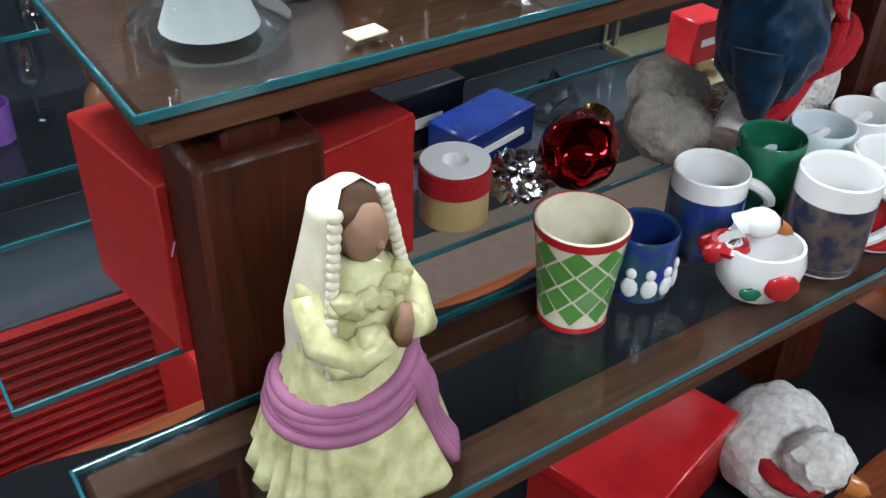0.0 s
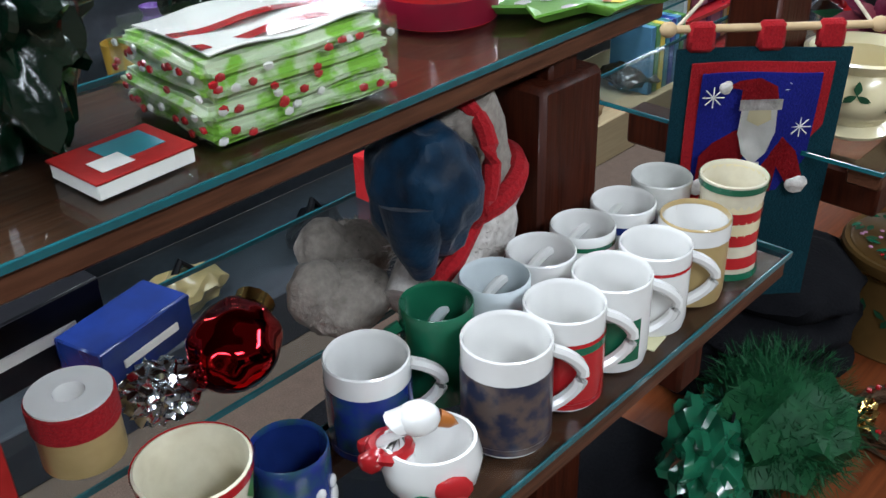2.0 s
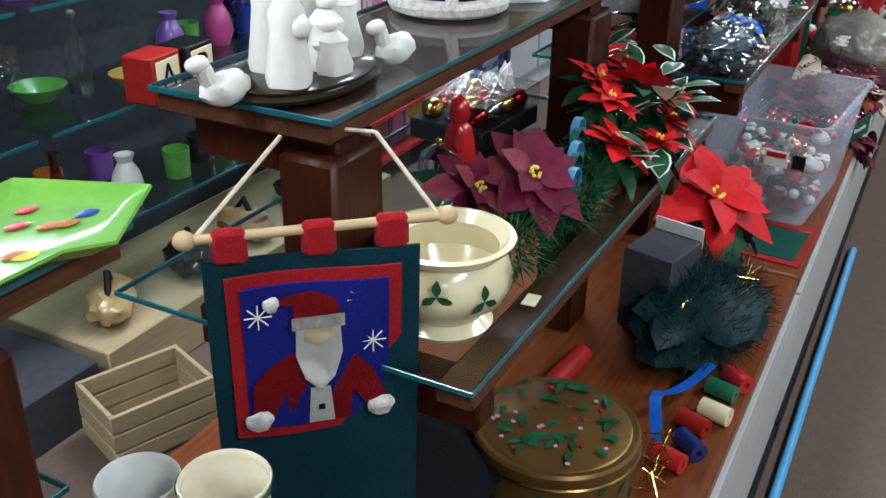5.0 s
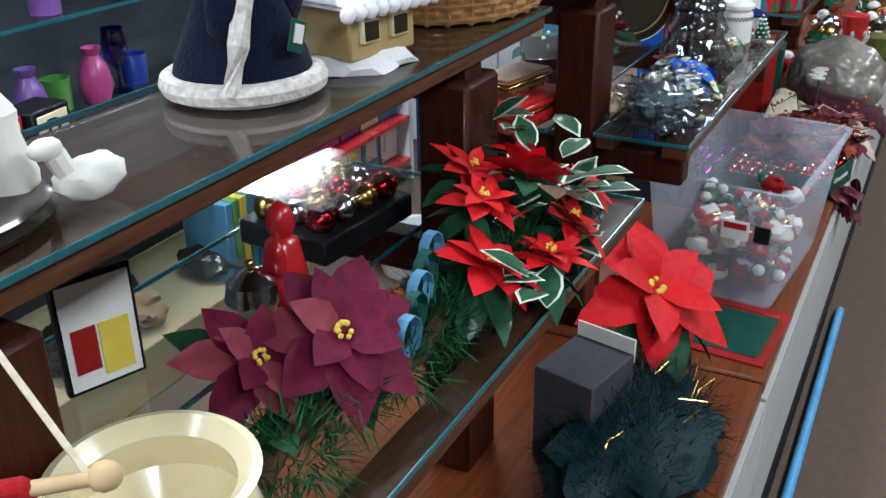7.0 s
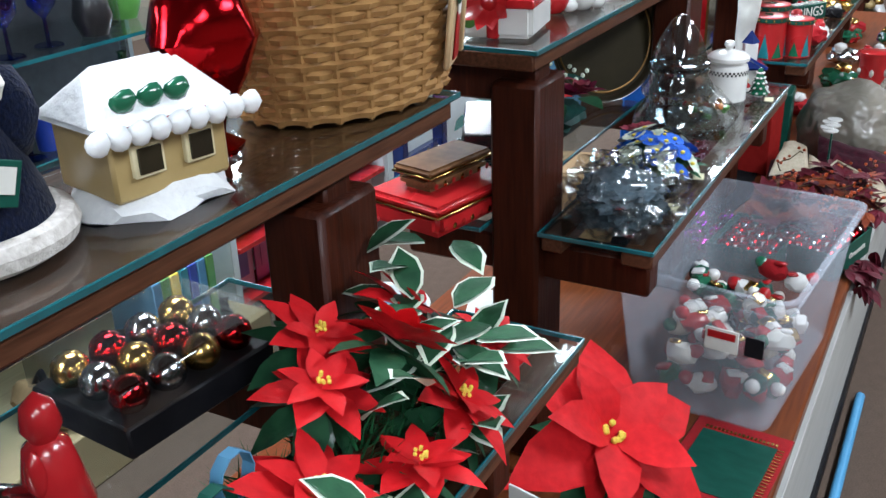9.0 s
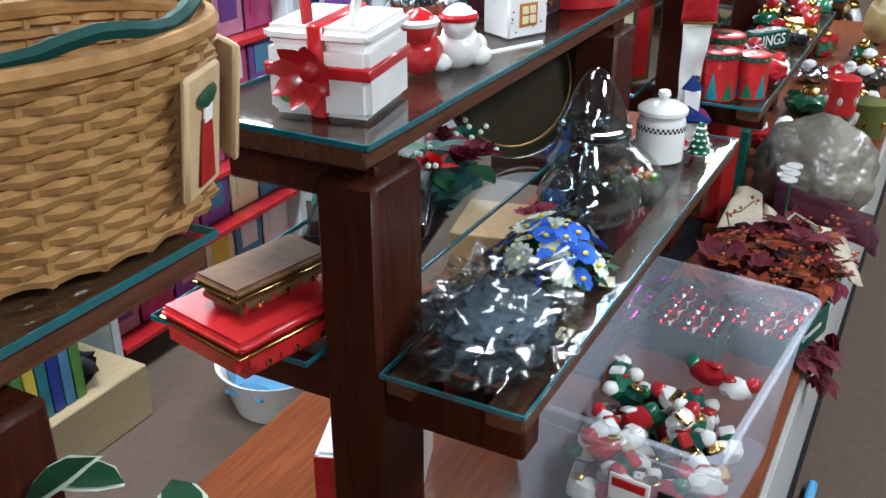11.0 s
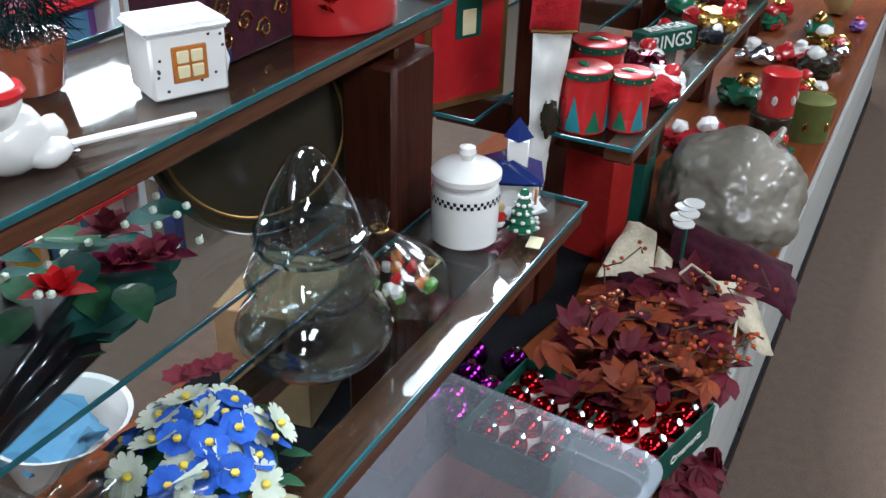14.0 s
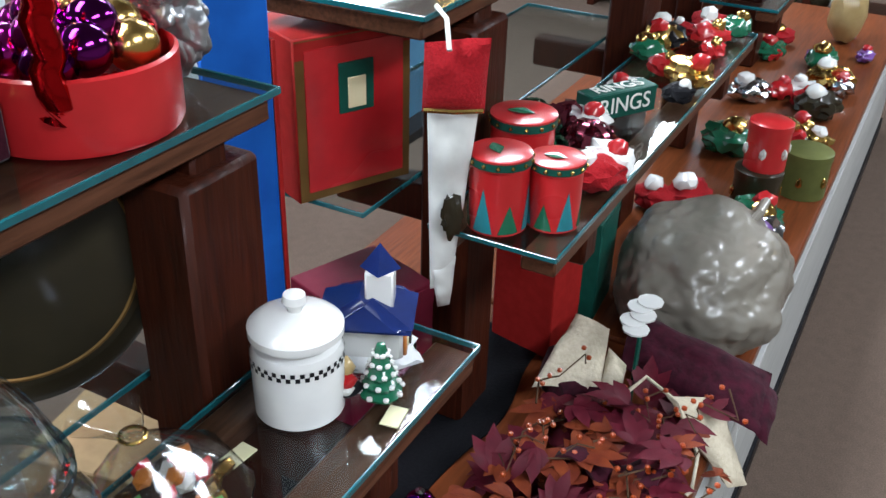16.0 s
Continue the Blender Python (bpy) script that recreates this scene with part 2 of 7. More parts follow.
# ---- mesh helpers ----
def thing(name, label, category, x, y, z, rz=0, group="", kind="", rx=0, ry=0):
    ob = new(name)
    ob.empty_display_size = 0.05
    ob.matrix_basis = pose(x, y, z, rx, ry, rz)
    return tagged(ob, label, category, group, kind)


def part(name, bm, material, parent=None, label="", smooth=True):
    me = bpy.data.meshes.new(name)
    bmesh.ops.recalc_face_normals(bm, faces=bm.faces)
    for f in bm.faces:
        f.smooth = smooth
    bm.to_mesh(me)
    bm.free()
    if smooth:
        me.set_sharp_from_angle(angle=radians(38))
    me.materials.append(material)
    ob = new(name, me)
    ob.parent = parent
    return tagged(ob, label)


def box(c, s, bevel=0.003, m=None, bm=None, taper=1.0, seg=1):
    bm = bm or bmesh.new()
    r = bmesh.ops.create_cube(bm, size=1)["verts"]
    for v in r:
        k = taper if v.co.z > 0 else 1
        v.co = Vector((v.co.x * s[0] * k + c[0], v.co.y * s[1] * k + c[1], v.co.z * s[2] + c[2]))
    if bevel:
        es = {e for v in r for e in v.link_edges}
        r2 = bmesh.ops.bevel(bm, geom=list(es), offset=min(bevel, min(s) * 0.4), segments=seg, affect="EDGES")
        r = list({v for v in r2["verts"]} | {v for v in r if v.is_valid})
    if m is not None:
        bmesh.ops.transform(bm, matrix=m, verts=[v for v in r if v.is_valid])
    return bm


def lathe(profile, seg=24, bm=None, at=(0, 0, 0), sx=1.0, sy=1.0, wob=0.0, m=None):
    bm = bm or bmesh.new()
    rings = []
    for r, z in profile:
        if r < 1e-5:
            rings.append([bm.verts.new((at[0], at[1], at[2] + z))])
        else:
            rings.append([bm.verts.new((at[0] + sx * r * (1 + wob * math.sin(5 * a + 40 * z)) * math.cos(a), at[1] + sy * r * (1 + wob * math.cos(3 * a + 31 * z)) * math.sin(a), at[2] + z))
                          for a in (math.tau * i / seg for i in range(seg))])
    for p, q in zip(rings, rings[1:]):
        for i in range(seg):
            j = (i + 1) % seg
            if len(p) == 1 and len(q) > 1:
                bm.faces.new((p[0], q[i], q[j]))
            elif len(q) == 1 and len(p) > 1:
                bm.faces.new((p[i], q[0], p[j]))
            elif len(p) > 1:
                bm.faces.new((p[i], q[i], q[j], p[j]))
    if m is not None:
        bmesh.ops.transform(bm, matrix=m, verts=[v for r in rings for v in r])
    return bm


def tube(pts, r, seg=6, bm=None, closed=False, r2=None):
    bm = bm or bmesh.new()
    pts = [Vector(p) for p in pts]
    rings = []
    for i, p in enumerate(pts):
        a, b = pts[max(i - 1, 0)], pts[min(i + 1, len(pts) - 1)]
        if closed:
            a, b = pts[i - 1], pts[(i + 1) % len(pts)]
        d = (b - a).normalized()
        u = d.cross(Vector((0.13, 0.21, 1)) if abs(d.z) < 0.95 else Vector((1, 0, 0))).normalized()
        w = d.cross(u)
        rr = r if r2 is None else r + (r2 - r) * i / (len(pts) - 1)
        rings.append([bm.verts.new(p + rr * (math.cos(t) * u + math.sin(t) * w)) for t in (math.tau * k / seg for k in range(seg))])
    n = len(rings)
    for i in range(n if closed else n - 1):
        p, q = rings[i], rings[(i + 1) % n]
        for k in range(seg):
            bm.faces.new((p[k], p[(k + 1) % seg], q[(k + 1) % seg], q[k]))
    if not closed:
        bm.faces.new(rings[0][::-1])
        bm.faces.new(rings[-1])
    return bm


def blob(c, s, lump=0.0, freq=8.0, sub=3, bm=None, seed=0.0, flat=None):
    bm = bm or bmesh.new()
    for v in bmesh.ops.create_icosphere(bm, subdivisions=sub, radius=1)["verts"]:
        k = 1 + lump * noise.noise(v.co * freq * 0.25 + Vector((seed, seed * 1.7, 0)))
        v.co = Vector((v.co.x * s[0] * k + c[0], v.co.y * s[1] * k + c[1], v.co.z * s[2] * k + c[2]))
        if flat is not None and v.co.z < flat:
            v.co.z = flat
    return bm


def leaf(bm, base, ang, tilt, length, width, bend=0.3, wavy=0.0, roll=0.0):
    """A pointed leaf with a mid-rib fold, growing from base along ang (degrees) and rising by tilt."""
    m = Matrix.Translation(base) @ Euler((0, 0, radians(ang))).to_matrix().to_4x4() @ Euler((0, radians(-tilt), 0)).to_matrix().to_4x4() @ Euler((radians(roll), 0, 0)).to_matrix().to_4x4()
    prof = ((0.0, 0.05), (0.22, 0.62), (0.45, 1.0), (0.7, 0.72), (0.88, 0.34), (1.0, 0.0))
    rows = []
    for i, (t, w) in enumerate(prof):
        z = -bend * length * t * t
        ww = width * 0.5 * w * (1 + wavy * (i % 2))
        rows.append([bm.verts.new(m @ Vector((length * t, s * ww, z + 0.18 * abs(s) * ww))) for s in (-1, 0, 1)])
    for p, q in zip(rows, rows[1:]):
        for k in (0, 1):
            bm.faces.new((p[k], p[k + 1], q[k + 1], q[k]))
    return bm


def needles(n, c, s, ln, rng, width=0.0018, bm=None, ring=None):
    """Tinsel needles: many thin blades round a centre, or along a ring of that radius."""
    bm = bm or bmesh.new()
    c = Vector(c)
    for _ in range(n):
        d = Vector((rng.gauss(0, 1), rng.gauss(0, 1), rng.gauss(0, 1))).normalized()
        if ring:
            a = rng.random() * math.tau
            p = c + Vector((s[0] * math.cos(a), s[1] * math.sin(a), 0)) + d * s[2] * 0.4
        else:
            k = 0.45 + 0.55 * rng.random()
            p = c + Vector((d.x * s[0], d.y * s[1], d.z * s[2])) * k
        q = p + (d + Vector((rng.gauss(0, .5), rng.gauss(0, .5), rng.gauss(0, .5)))).normalized() * ln
        side = d.cross(Vector((rng.random(), rng.random(), rng.random()))).normalized() * width
        bm.faces.new([bm.verts.new(v) for v in (p - side, p + side, q)])
    return bm


def sheet(w, h, nx, ny, fn, thick=0.0):
    """A cloth or film: a grid shaped by fn(u, v) with a second skin behind it."""
    bm = bmesh.new()
    g = [[bm.verts.new(fn(i / nx, j / ny)) for i in range(nx + 1)] for j in range(ny + 1)]
    for j in range(ny):
        for i in range(nx):
            bm.faces.new((g[j][i], g[j][i + 1], g[j + 1][i + 1], g[j + 1][i]))
    if thick:
        bmesh.ops.recalc_face_normals(bm, faces=bm.faces)
        bmesh.ops.solidify(bm, geom=list(bm.faces), thickness=thick)
    return bm


def words(text, size, material, parent, m, extrude=0.0006, name="lettering"):
    cu = bpy.data.curves.new(name, "FONT")
    cu.body, cu.size, cu.extrude, cu.align_x, cu.align_y = text, size, extrude, "CENTER", "CENTER"
    tmp = bpy.data.objects.new(name, cu)
    scene.collection.objects.link(tmp)
    me = bpy.data.meshes.new_from_object(tmp.evaluated_get(bpy.context.evaluated_depsgraph_get()))
    bpy.data.objects.remove(tmp)
    me.materials.clear()
    me.materials.append(material)
    ob = new(name, me)
    ob.parent = parent
    ob.matrix_basis = m
    return ob


# ---- the large structure ----
def slab(name, c, s, material, label, category, bevel=0.0):
    return tagged(part(name, box(c, s, bevel), material, None, "", False), label, category, "", "structure")


slab("floor", (3, 1, -0.05), (16, 9, 0.1), CARPET, "worn brown carpet of the shop floor", "floor")
slab("ceiling", (3, 1, CEILING + 0.05), (16, 9, 0.1), CEIL, "white mineral tile ceiling of the shop", "ceiling")
slab("wall_north", (3, 5.55, CEILING / 2), (16, 0.1, CEILING), WALLP, "cream painted shop wall", "wall")
slab("wall_south", (3, -3.55, CEILING / 2), (16, 0.1, CEILING), WALLP, "cream painted shop wall", "wall")
slab("wall_east", (11.05, 1, CEILING / 2), (0.1, 9.2, CEILING), WALLP, "cream painted shop wall", "wall")
slab("wall_west", (-5.05, 1, CEILING / 2), (0.1, 9.2, CEILING), WALLP, "cream painted shop wall", "wall")

# fluorescent ceiling fixtures, in rows along the aisles
TUBEGLOW = lamp_glow("fluorescent_tube_glow", 3.0)
FIX = None
for fy in (-1.3, 1.35, 3.9):
    for fx in (-2.6, 0.2, 3.0, 5.8, 8.6):
        if FIX is None:
            FIX = thing("ceiling_light", "white fluorescent ceiling fixture with four lit tubes", "light", fx, fy, CEILING, group="ceiling lights")
            part("housing", box((0, 0, -0.03), (1.24, 0.56, 0.06), 0.008), PALEPAINT, FIX)
            for ty in (-0.18, -0.06, 0.06, 0.18):
                part("tube", tube([(-0.58, ty, -0.078), (0.58, ty, -0.078)], 0.016, 10), TUBEGLOW, FIX, "lit fluorescent tube")
        else:
            copy_thing(FIX, pose(fx, fy, CEILING))
        la = bpy.data.lights.new("fluorescent_lamp", "AREA")
        la.shape, la.size, la.size_y, la.energy, la.color = "RECTANGLE", 1.2, 0.5, LAMP, (0.80, 0.89, 1.0)
        lo = new("fluorescent_lamp", la)
        lo.matrix_basis = pose(fx, fy, CEILING - 0.10)

# ---- the long gift gondola: base, posts and shelves, unit by unit ----
MID, TOP, BASE = 0.86, 1.125, 0.45
UNITS = [(0.06, 1.175, 0.153, 1.165, (0.235, 1.00)), (1.43, 2.47, 1.44, 2.50, (1.50, 2.28)), (2.73, 3.70, 2.72, 3.62, (2.79, 3.545)),
         (3.90, 4.95, 3.88, 4.95, (4.07, 4.80)), (5.15, 6.25, 5.15, 6.25, (5.30, 6.05))]


def shelf_board(x0, x1, y0, y1, z, board, label):
    """A wooden board, set back a little under a sheet of glass with teal edges."""
    t = thing("shelf", label, "shelf", x0, y0, z, group="gondola shelves")
    w, d = x1 - x0, y1 - y0
    part("glass_sheet", box((w / 2, d / 2, -0.0035), (w - 0.002, d - 0.006, 0.006), 0), SHEET, t, "clear glass sheet", False)
    bm = box((w / 2, 0.001, -0.0035), (w, 0.003, 0.007), 0.0008)
    box((w / 2, d - 0.001, -0.0035), (w, 0.003, 0.007), 0.0008, bm=bm)
    box((0.0, d / 2, -0.0035), (0.003, d, 0.007), 0.0008, bm=bm)
    box((w, d / 2, -0.0035), (0.003, d, 0.007), 0.0008, bm=bm)
    part("glass_edge", bm, GLASS_EDGE, t, "teal polished glass edge", False)
    if board and z < 1.0:
        for y_, d_ in ((0.026, 0.046), (d - 0.020, 0.034)):
            part("rail", box((w / 2, y_, -0.0195), (w - 0.012, d_, 0.024), 0.003), SHELFWOOD, t, "stained wooden rail")
    elif board:
        part("board", box((w / 2, d / 2 + 0.002, -0.0195), (w - 0.012, d - 0.012, 0.024), 0.003), SHELFWOOD, t, "stained wooden board")
    return t


for m0, m1, t0, t1, posts in UNITS:
    shelf_board(m0, m1, 0.445, 0.618, MID, True, "front shelf of stained board under glass, crowded with goods")
    shelf_board(m0 - 0.02, m1 - 0.05, 0.70, 0.93, MID, False, "rear glass shelf behind the posts")
    shelf_board(t0, t1, 0.615, 0.86, TOP, True, "top shelf of stained board under glass")
    for px in posts:
        p = thing("shelf_post", "dark-stained square wooden post with shelf arms", "post", px, 0.66, BASE, group="gondola posts")
        part("upright", box((0, 0, 0.311), (0.10, 0.076, 0.622), 0.006), WOOD, p)
        part("mid_arm", box((0.0, 0.0, MID - BASE - 0.062), (0.045, 0.40, 0.058), 0.004), WOOD, p)
        part("top_arm", box((0.0, 0.075, TOP - BASE - 0.061), (0.045, 0.20, 0.056), 0.004), WOOD, p)

for bx0, bx1, by in ((-0.2, 1.22, 0.40), (1.235, 2.70, 0.262), (2.705, 4.36, 0.262), (4.365, 6.9, 0.262)):
    b = thing("base_cabinet", "low display base with stained plank top and painted grey front", "cabinet", bx0, by, 0, group="gondola bases")
    w, d = bx1 - bx0, 1.05 - by
    part("plank_top", box((w / 2, d / 2, BASE - 0.0175), (w - 0.004, d, 0.035), 0.005), PLANK, b, "reddish stained plank")
    part("front_panel", box((w / 2, 0.000, (BASE - 0.037) / 2), (w - 0.006, 0.018, BASE - 0.037), 0.002), PANEL, b, "grey painted panel")
    part("rear_panel", box((w / 2, d - 0.02, (BASE - 0.037) / 2), (w - 0.006, 0.018, BASE - 0.037), 0.002), PANEL, b)
    part("kick_strip", box((w / 2, -0.013, 0.03), (w - 0.006, 0.008, 0.06), 0.002), BLACK, b, "dark kick strip")
    for sx in (0.009, w - 0.009):
        part("end_panel", box((sx, d / 2, (BASE - 0.037) / 2), (0.014, d - 0.05, BASE - 0.037), 0.002), PANEL, b)


def price_tag(x, y, z, rz=0, s=0.028):
    t = thing("price_sticker", "small yellowed blank price sticker on the glass", "sticker", x, y, z, rz, "price stickers")
    part("paper", box((0, 0, 0.0008), (s, s * 0.62, 0.0012), 0), STICKER, t, "", False)


for q in ((0.335, 0.65, TOP, 5), (1.05, 0.65, TOP, 0), (0.93, 0.47, MID, 8), (1.64, 0.47, MID, 5), (3.05, 0.47, MID, 12), (3.56, 0.462, MID, 10), (3.45, 0.55, MID, -5), (2.9, 0.47, MID, 3)):
    price_tag(*q)


# ---- unit one: mugs and plush ----
def mug(x, y, r=0.040, h=0.097, body=WHITE, band=None, rim=WHITE, handle=None, turn=-55, label="white ceramic mug", stripes=(), waist=0.0, plaque=None, inside=None, z=MID):
    t = thing("mug", label, "mug", x, y, z, turn, "mugs on the shelf")
    k = lambda u: 1 - waist * math.sin(math.pi * u)
    n = 9
    out = [(r * k(i / n) * (0.95 if i == 0 else 1), 0.002 + (h - 0.002) * i / n) for i in range(n + 1)]
    part("cup", lathe([(0, 0.002)] + [(r * 0.8, 0.0)] + out + [(r * 0.965, h + 0.0015), (r * 0.93, h - 0.001)] + [(r * 0.93 * k(1 - i / 5), h - 0.004 - (h - 0.012) * i / 5) for i in range(6)] + [(0, 0.006)], 28), body, t)
    if band:
        part("print_band", lathe([(r * k(a) + 0.0006, h * a) for a in (0.12, 0.3, 0.5, 0.66, 0.78)], 28), band, t, "printed band")
    for a, b, m in stripes:
        part("stripe", lathe([(r * k(a + (b - a) * i / 3) + 0.0009 + 0.012 * r * (waist > 0.1), h * (a + (b - a) * i / 3)) for i in range(4)], 28), m, t, "painted stripe")
    if plaque:
        a0 = radians(-112)
        bm = bmesh.new()
        vs = [[bm.verts.new(((r + 0.0012) * math.cos(a0 + 0.13 * i), (r + 0.0012) * math.sin(a0 + 0.13 * i), h * (0.16 + 0.5 * j))) for j in (0, 1)] for i in range(8)]
        for p, q in zip(vs, vs[1:]):
            bm.faces.new((p[0], q[0], q[1], p[1]))
        part("picture", bm, plaque, t, "printed picture panel")
    if inside:
        part("lining", lathe([(r * 0.925, h - 0.004), (r * 0.92, h * 0.5), (r * 0.85, 0.010), (0, 0.008)], 24), inside, t)
    if handle is not False:
        pts = [(r * 0.985 + 0.028 * math.sin(math.pi * i / 10) ** 0.8, 0, h * 0.82 - h * 0.60 * i / 10) for i in range(11)]
        part("handle", tube(pts, 0.0058, 8), handle or body, t)
    return t


CUPX, CUPY, CUPH = 0.487, 0.560, 0.100
cup = thing("cup", "tapered cup with green diamond pattern and red rim", "cup", CUPX, CUPY, MID)
cr_ = lambda z: 0.031 + 0.010 * (z / CUPH) ** 1.3
part("cup_wall", lathe([(0, 0.002), (0.029, 0.0)] + [(cr_(CUPH * i / 8), 0.001 + (CUPH - 0.001) * i / 8) for i in range(9)] + [(0.039, CUPH + 0.001)] + [(cr_(CUPH * (8 - i) / 8) - 0.003, CUPH - (CUPH - 0.006) * i / 8) for i in range(1, 9)] + [(0, 0.006)], 32), IVORY, cup)
for z0, z1 in ((0.0, 0.006), (0.092, 0.1005)):
    part("rim_stripe", lathe([(cr_(z) + 0.0010, z) for z in (z0, (z0 + z1) / 2, z1)], 32), RED, cup, "red painted rim")
for row in range(5):
    for c in range(8):
        a = math.tau * (c + 0.5 * (row % 2)) / 8
        zc = 0.022 + 0.0145 * row
        bm = bmesh.new()
        vs = [bm.verts.new((cr_(zc + dz) * 1.018 * math.cos(a + da), cr_(zc + dz) * 1.018 * math.sin(a + da), zc + dz)) for da, dz in ((0, -0.0135), (0.34, 0), (0, 0.0135), (-0.34, 0))]
        bm.faces.new(vs)
        part("diamond", bm, PALETTE[5], cup)
PICTURE = M("dark_picture_print", (0.016, 0.022, 0.050), (0.10, 0.07, 0.06), 0.3, scale=70, bump=0.0, coat=0.4, spread=0.2)
BLUEPRINT = M("blue_winter_print", (0.012, 0.030, 0.20), (0.02, 0.07, 0.10), 0.25, scale=45, bump=0.0, coat=0.4, spread=0.2)
mug(0.562, 0.556, 0.031, 0.066, BLUEPRINT, handle=False, label="small navy mug with white snowmen", inside=NAVY)
for k in range(4):
    a = radians(-150 + 32 * k)
    sm = thing("painted_snowman", "tiny white snowman painted on the navy mug", "painting", 0.562 + 0.0315 * math.cos(a), 0.556 + 0.0315 * math.sin(a), MID + 0.010, math.degrees(a), "mug snowmen")
    part("snow_body", blob((0, 0, 0.010), (0.003, 0.008, 0.011), 0.1, sub=2), WHITE, sm)
    part("snow_head", blob((0, 0, 0.025), (0.003, 0.005, 0.006), 0.1, sub=2), WHITE, sm)
mug(0.660, 0.574, 0.036, 0.086, WHITE, BLUEPRINT, label="white mug with deep blue wintry print", turn=-30, stripes=((0.04, 0.12, NAVY),))
mug(0.745, 0.576, 0.033, 0.094, GREEN, label="plain green ceramic mug", turn=150)
mug(0.740, 0.493, 0.038, 0.099, WHITE, PICTURE, label="white mug with a dark framed picture", turn=-38, stripes=((0.06, 0.12, PICTURE),))
mug(0.816, 0.492, 0.036, 0.095, WHITE, RED, label="white mug with red and green print", turn=-38, stripes=((0.66, 0.74, GREEN), (0.06, 0.12, RED)))
mug(0.889, 0.493, 0.037, 0.090, WHITE, label="white mug with small green scene", turn=-40, plaque=GREEN)
mug(0.961, 0.493, 0.035, 0.088, WHITE, label="white mug with a red line and snowmen", turn=-42, stripes=((0.80, 0.84, RED),))
mug(1.030, 0.491, 0.035, 0.090, TAN, label="tan mug with white rim", turn=200, stripes=((0.80, 0.995, WHITE),), handle=False, inside=WHITE)
mug(1.103, 0.491, 0.035, 0.108, IVORY, label="tall mug with red and cream stripes and green handle", turn=15, handle=GREEN, waist=0.12, inside=CREAM,
    stripes=((0.0, 0.07, GREEN), (0.12, 0.24, RED), (0.36, 0.48, RED), (0.60, 0.72, RED), (0.92, 0.99, GREEN)))
mug(0.815, 0.570, 0.033, 0.089, PALEPAINT, label="pale blue ceramic mug", turn=150)
mug(0.883, 0.570, 0.034, 0.086, WHITE, label="plain white ceramic mug", turn=160)
mug(0.950, 0.570, 0.033, 0.085, WHITE, label="white mug with a green dotted rim", turn=160, stripes=((0.84, 0.9, GREEN),))
mug(1.018, 0.568, 0.034, 0.085, WHITE, label="white mug with dark blue dashes", turn=155, stripes=((0.74, 0.84, NAVY),))
mug(1.088, 0.566, 0.033, 0.088, PALETTE[6], label="frosted white mug with raised pattern", turn=150, waist=0.06)

# white goose-shaped mug
g = thing("goose_mug", "white ceramic goose mug with red scarf", "mug", 0.648, 0.492, MID, -40)
g.scale = (0.86, 0.86, 0.92)
part("bowl", lathe([(0, 0), (0.026, 0.002), (0.038, 0.02), (0.041, 0.04), (0.037, 0.06), (0.034, 0.06), (0.036, 0.04), (0.02, 0.012), (0, 0.01)], 24, sx=1.15), WHITE, g)
part("neck", tube([(-0.028, 0, 0.035), (-0.036, 0, 0.058), (-0.030, 0, 0.078), (-0.014, 0, 0.083)], 0.015, 10, r2=0.013), WHITE, g)
part("head", blob((-0.010, 0, 0.082), (0.021, 0.017, 0.016), sub=2), WHITE, g)
part("beak", lathe([(0.008, 0), (0.006, 0.012), (0, 0.02)], 10, m=pose(0.008, 0, 0.080, 0, 115, 0)), PALETTE[1], g, "orange beak")
part("scarf", tube([(-0.036 + 0.017 * math.cos(a), 0.018 * math.sin(a), 0.055) for a in (math.tau * i / 12 for i in range(12))], 0.006, 6, closed=True), RED, g, "red scarf")
bm = blob((-0.052, -0.012, 0.052), (0.014, 0.008, 0.012), 0.3, sub=2)
blob((-0.052, 0.012, 0.048), (0.014, 0.008, 0.012), 0.3, sub=2, bm=bm)
part("bow", bm, RED, g, "red bow")
part("wing", blob((0.016, -0.040, 0.034), (0.018, 0.006, 0.015), 0.2, sub=2), RED, g, "red painted mitten")
part("leaf_spot", blob((-0.012, -0.037, 0.022), (0.012, 0.004, 0.008), 0.3, sub=2), GREEN, g)

# praying figurine: one mesh, glazed in several colours
def figure_mesh(bm, mats):
    me = bpy.data.meshes.new("figurine")
    bmesh.ops.recalc_face_normals(bm, faces=bm.faces)
    for f in bm.faces:
        f.smooth = True
    bm.to_mesh(me)
    bm.free()
    for q in mats:
        me.materials.append(q)
    return new("figurine", me)


def glaze(bm, k, seen):
    """Give every face made since the last call the glaze k."""
    for f in list(bm.faces)[seen[0]:]:
        f.material_index = k
    seen[0] = len(bm.faces)


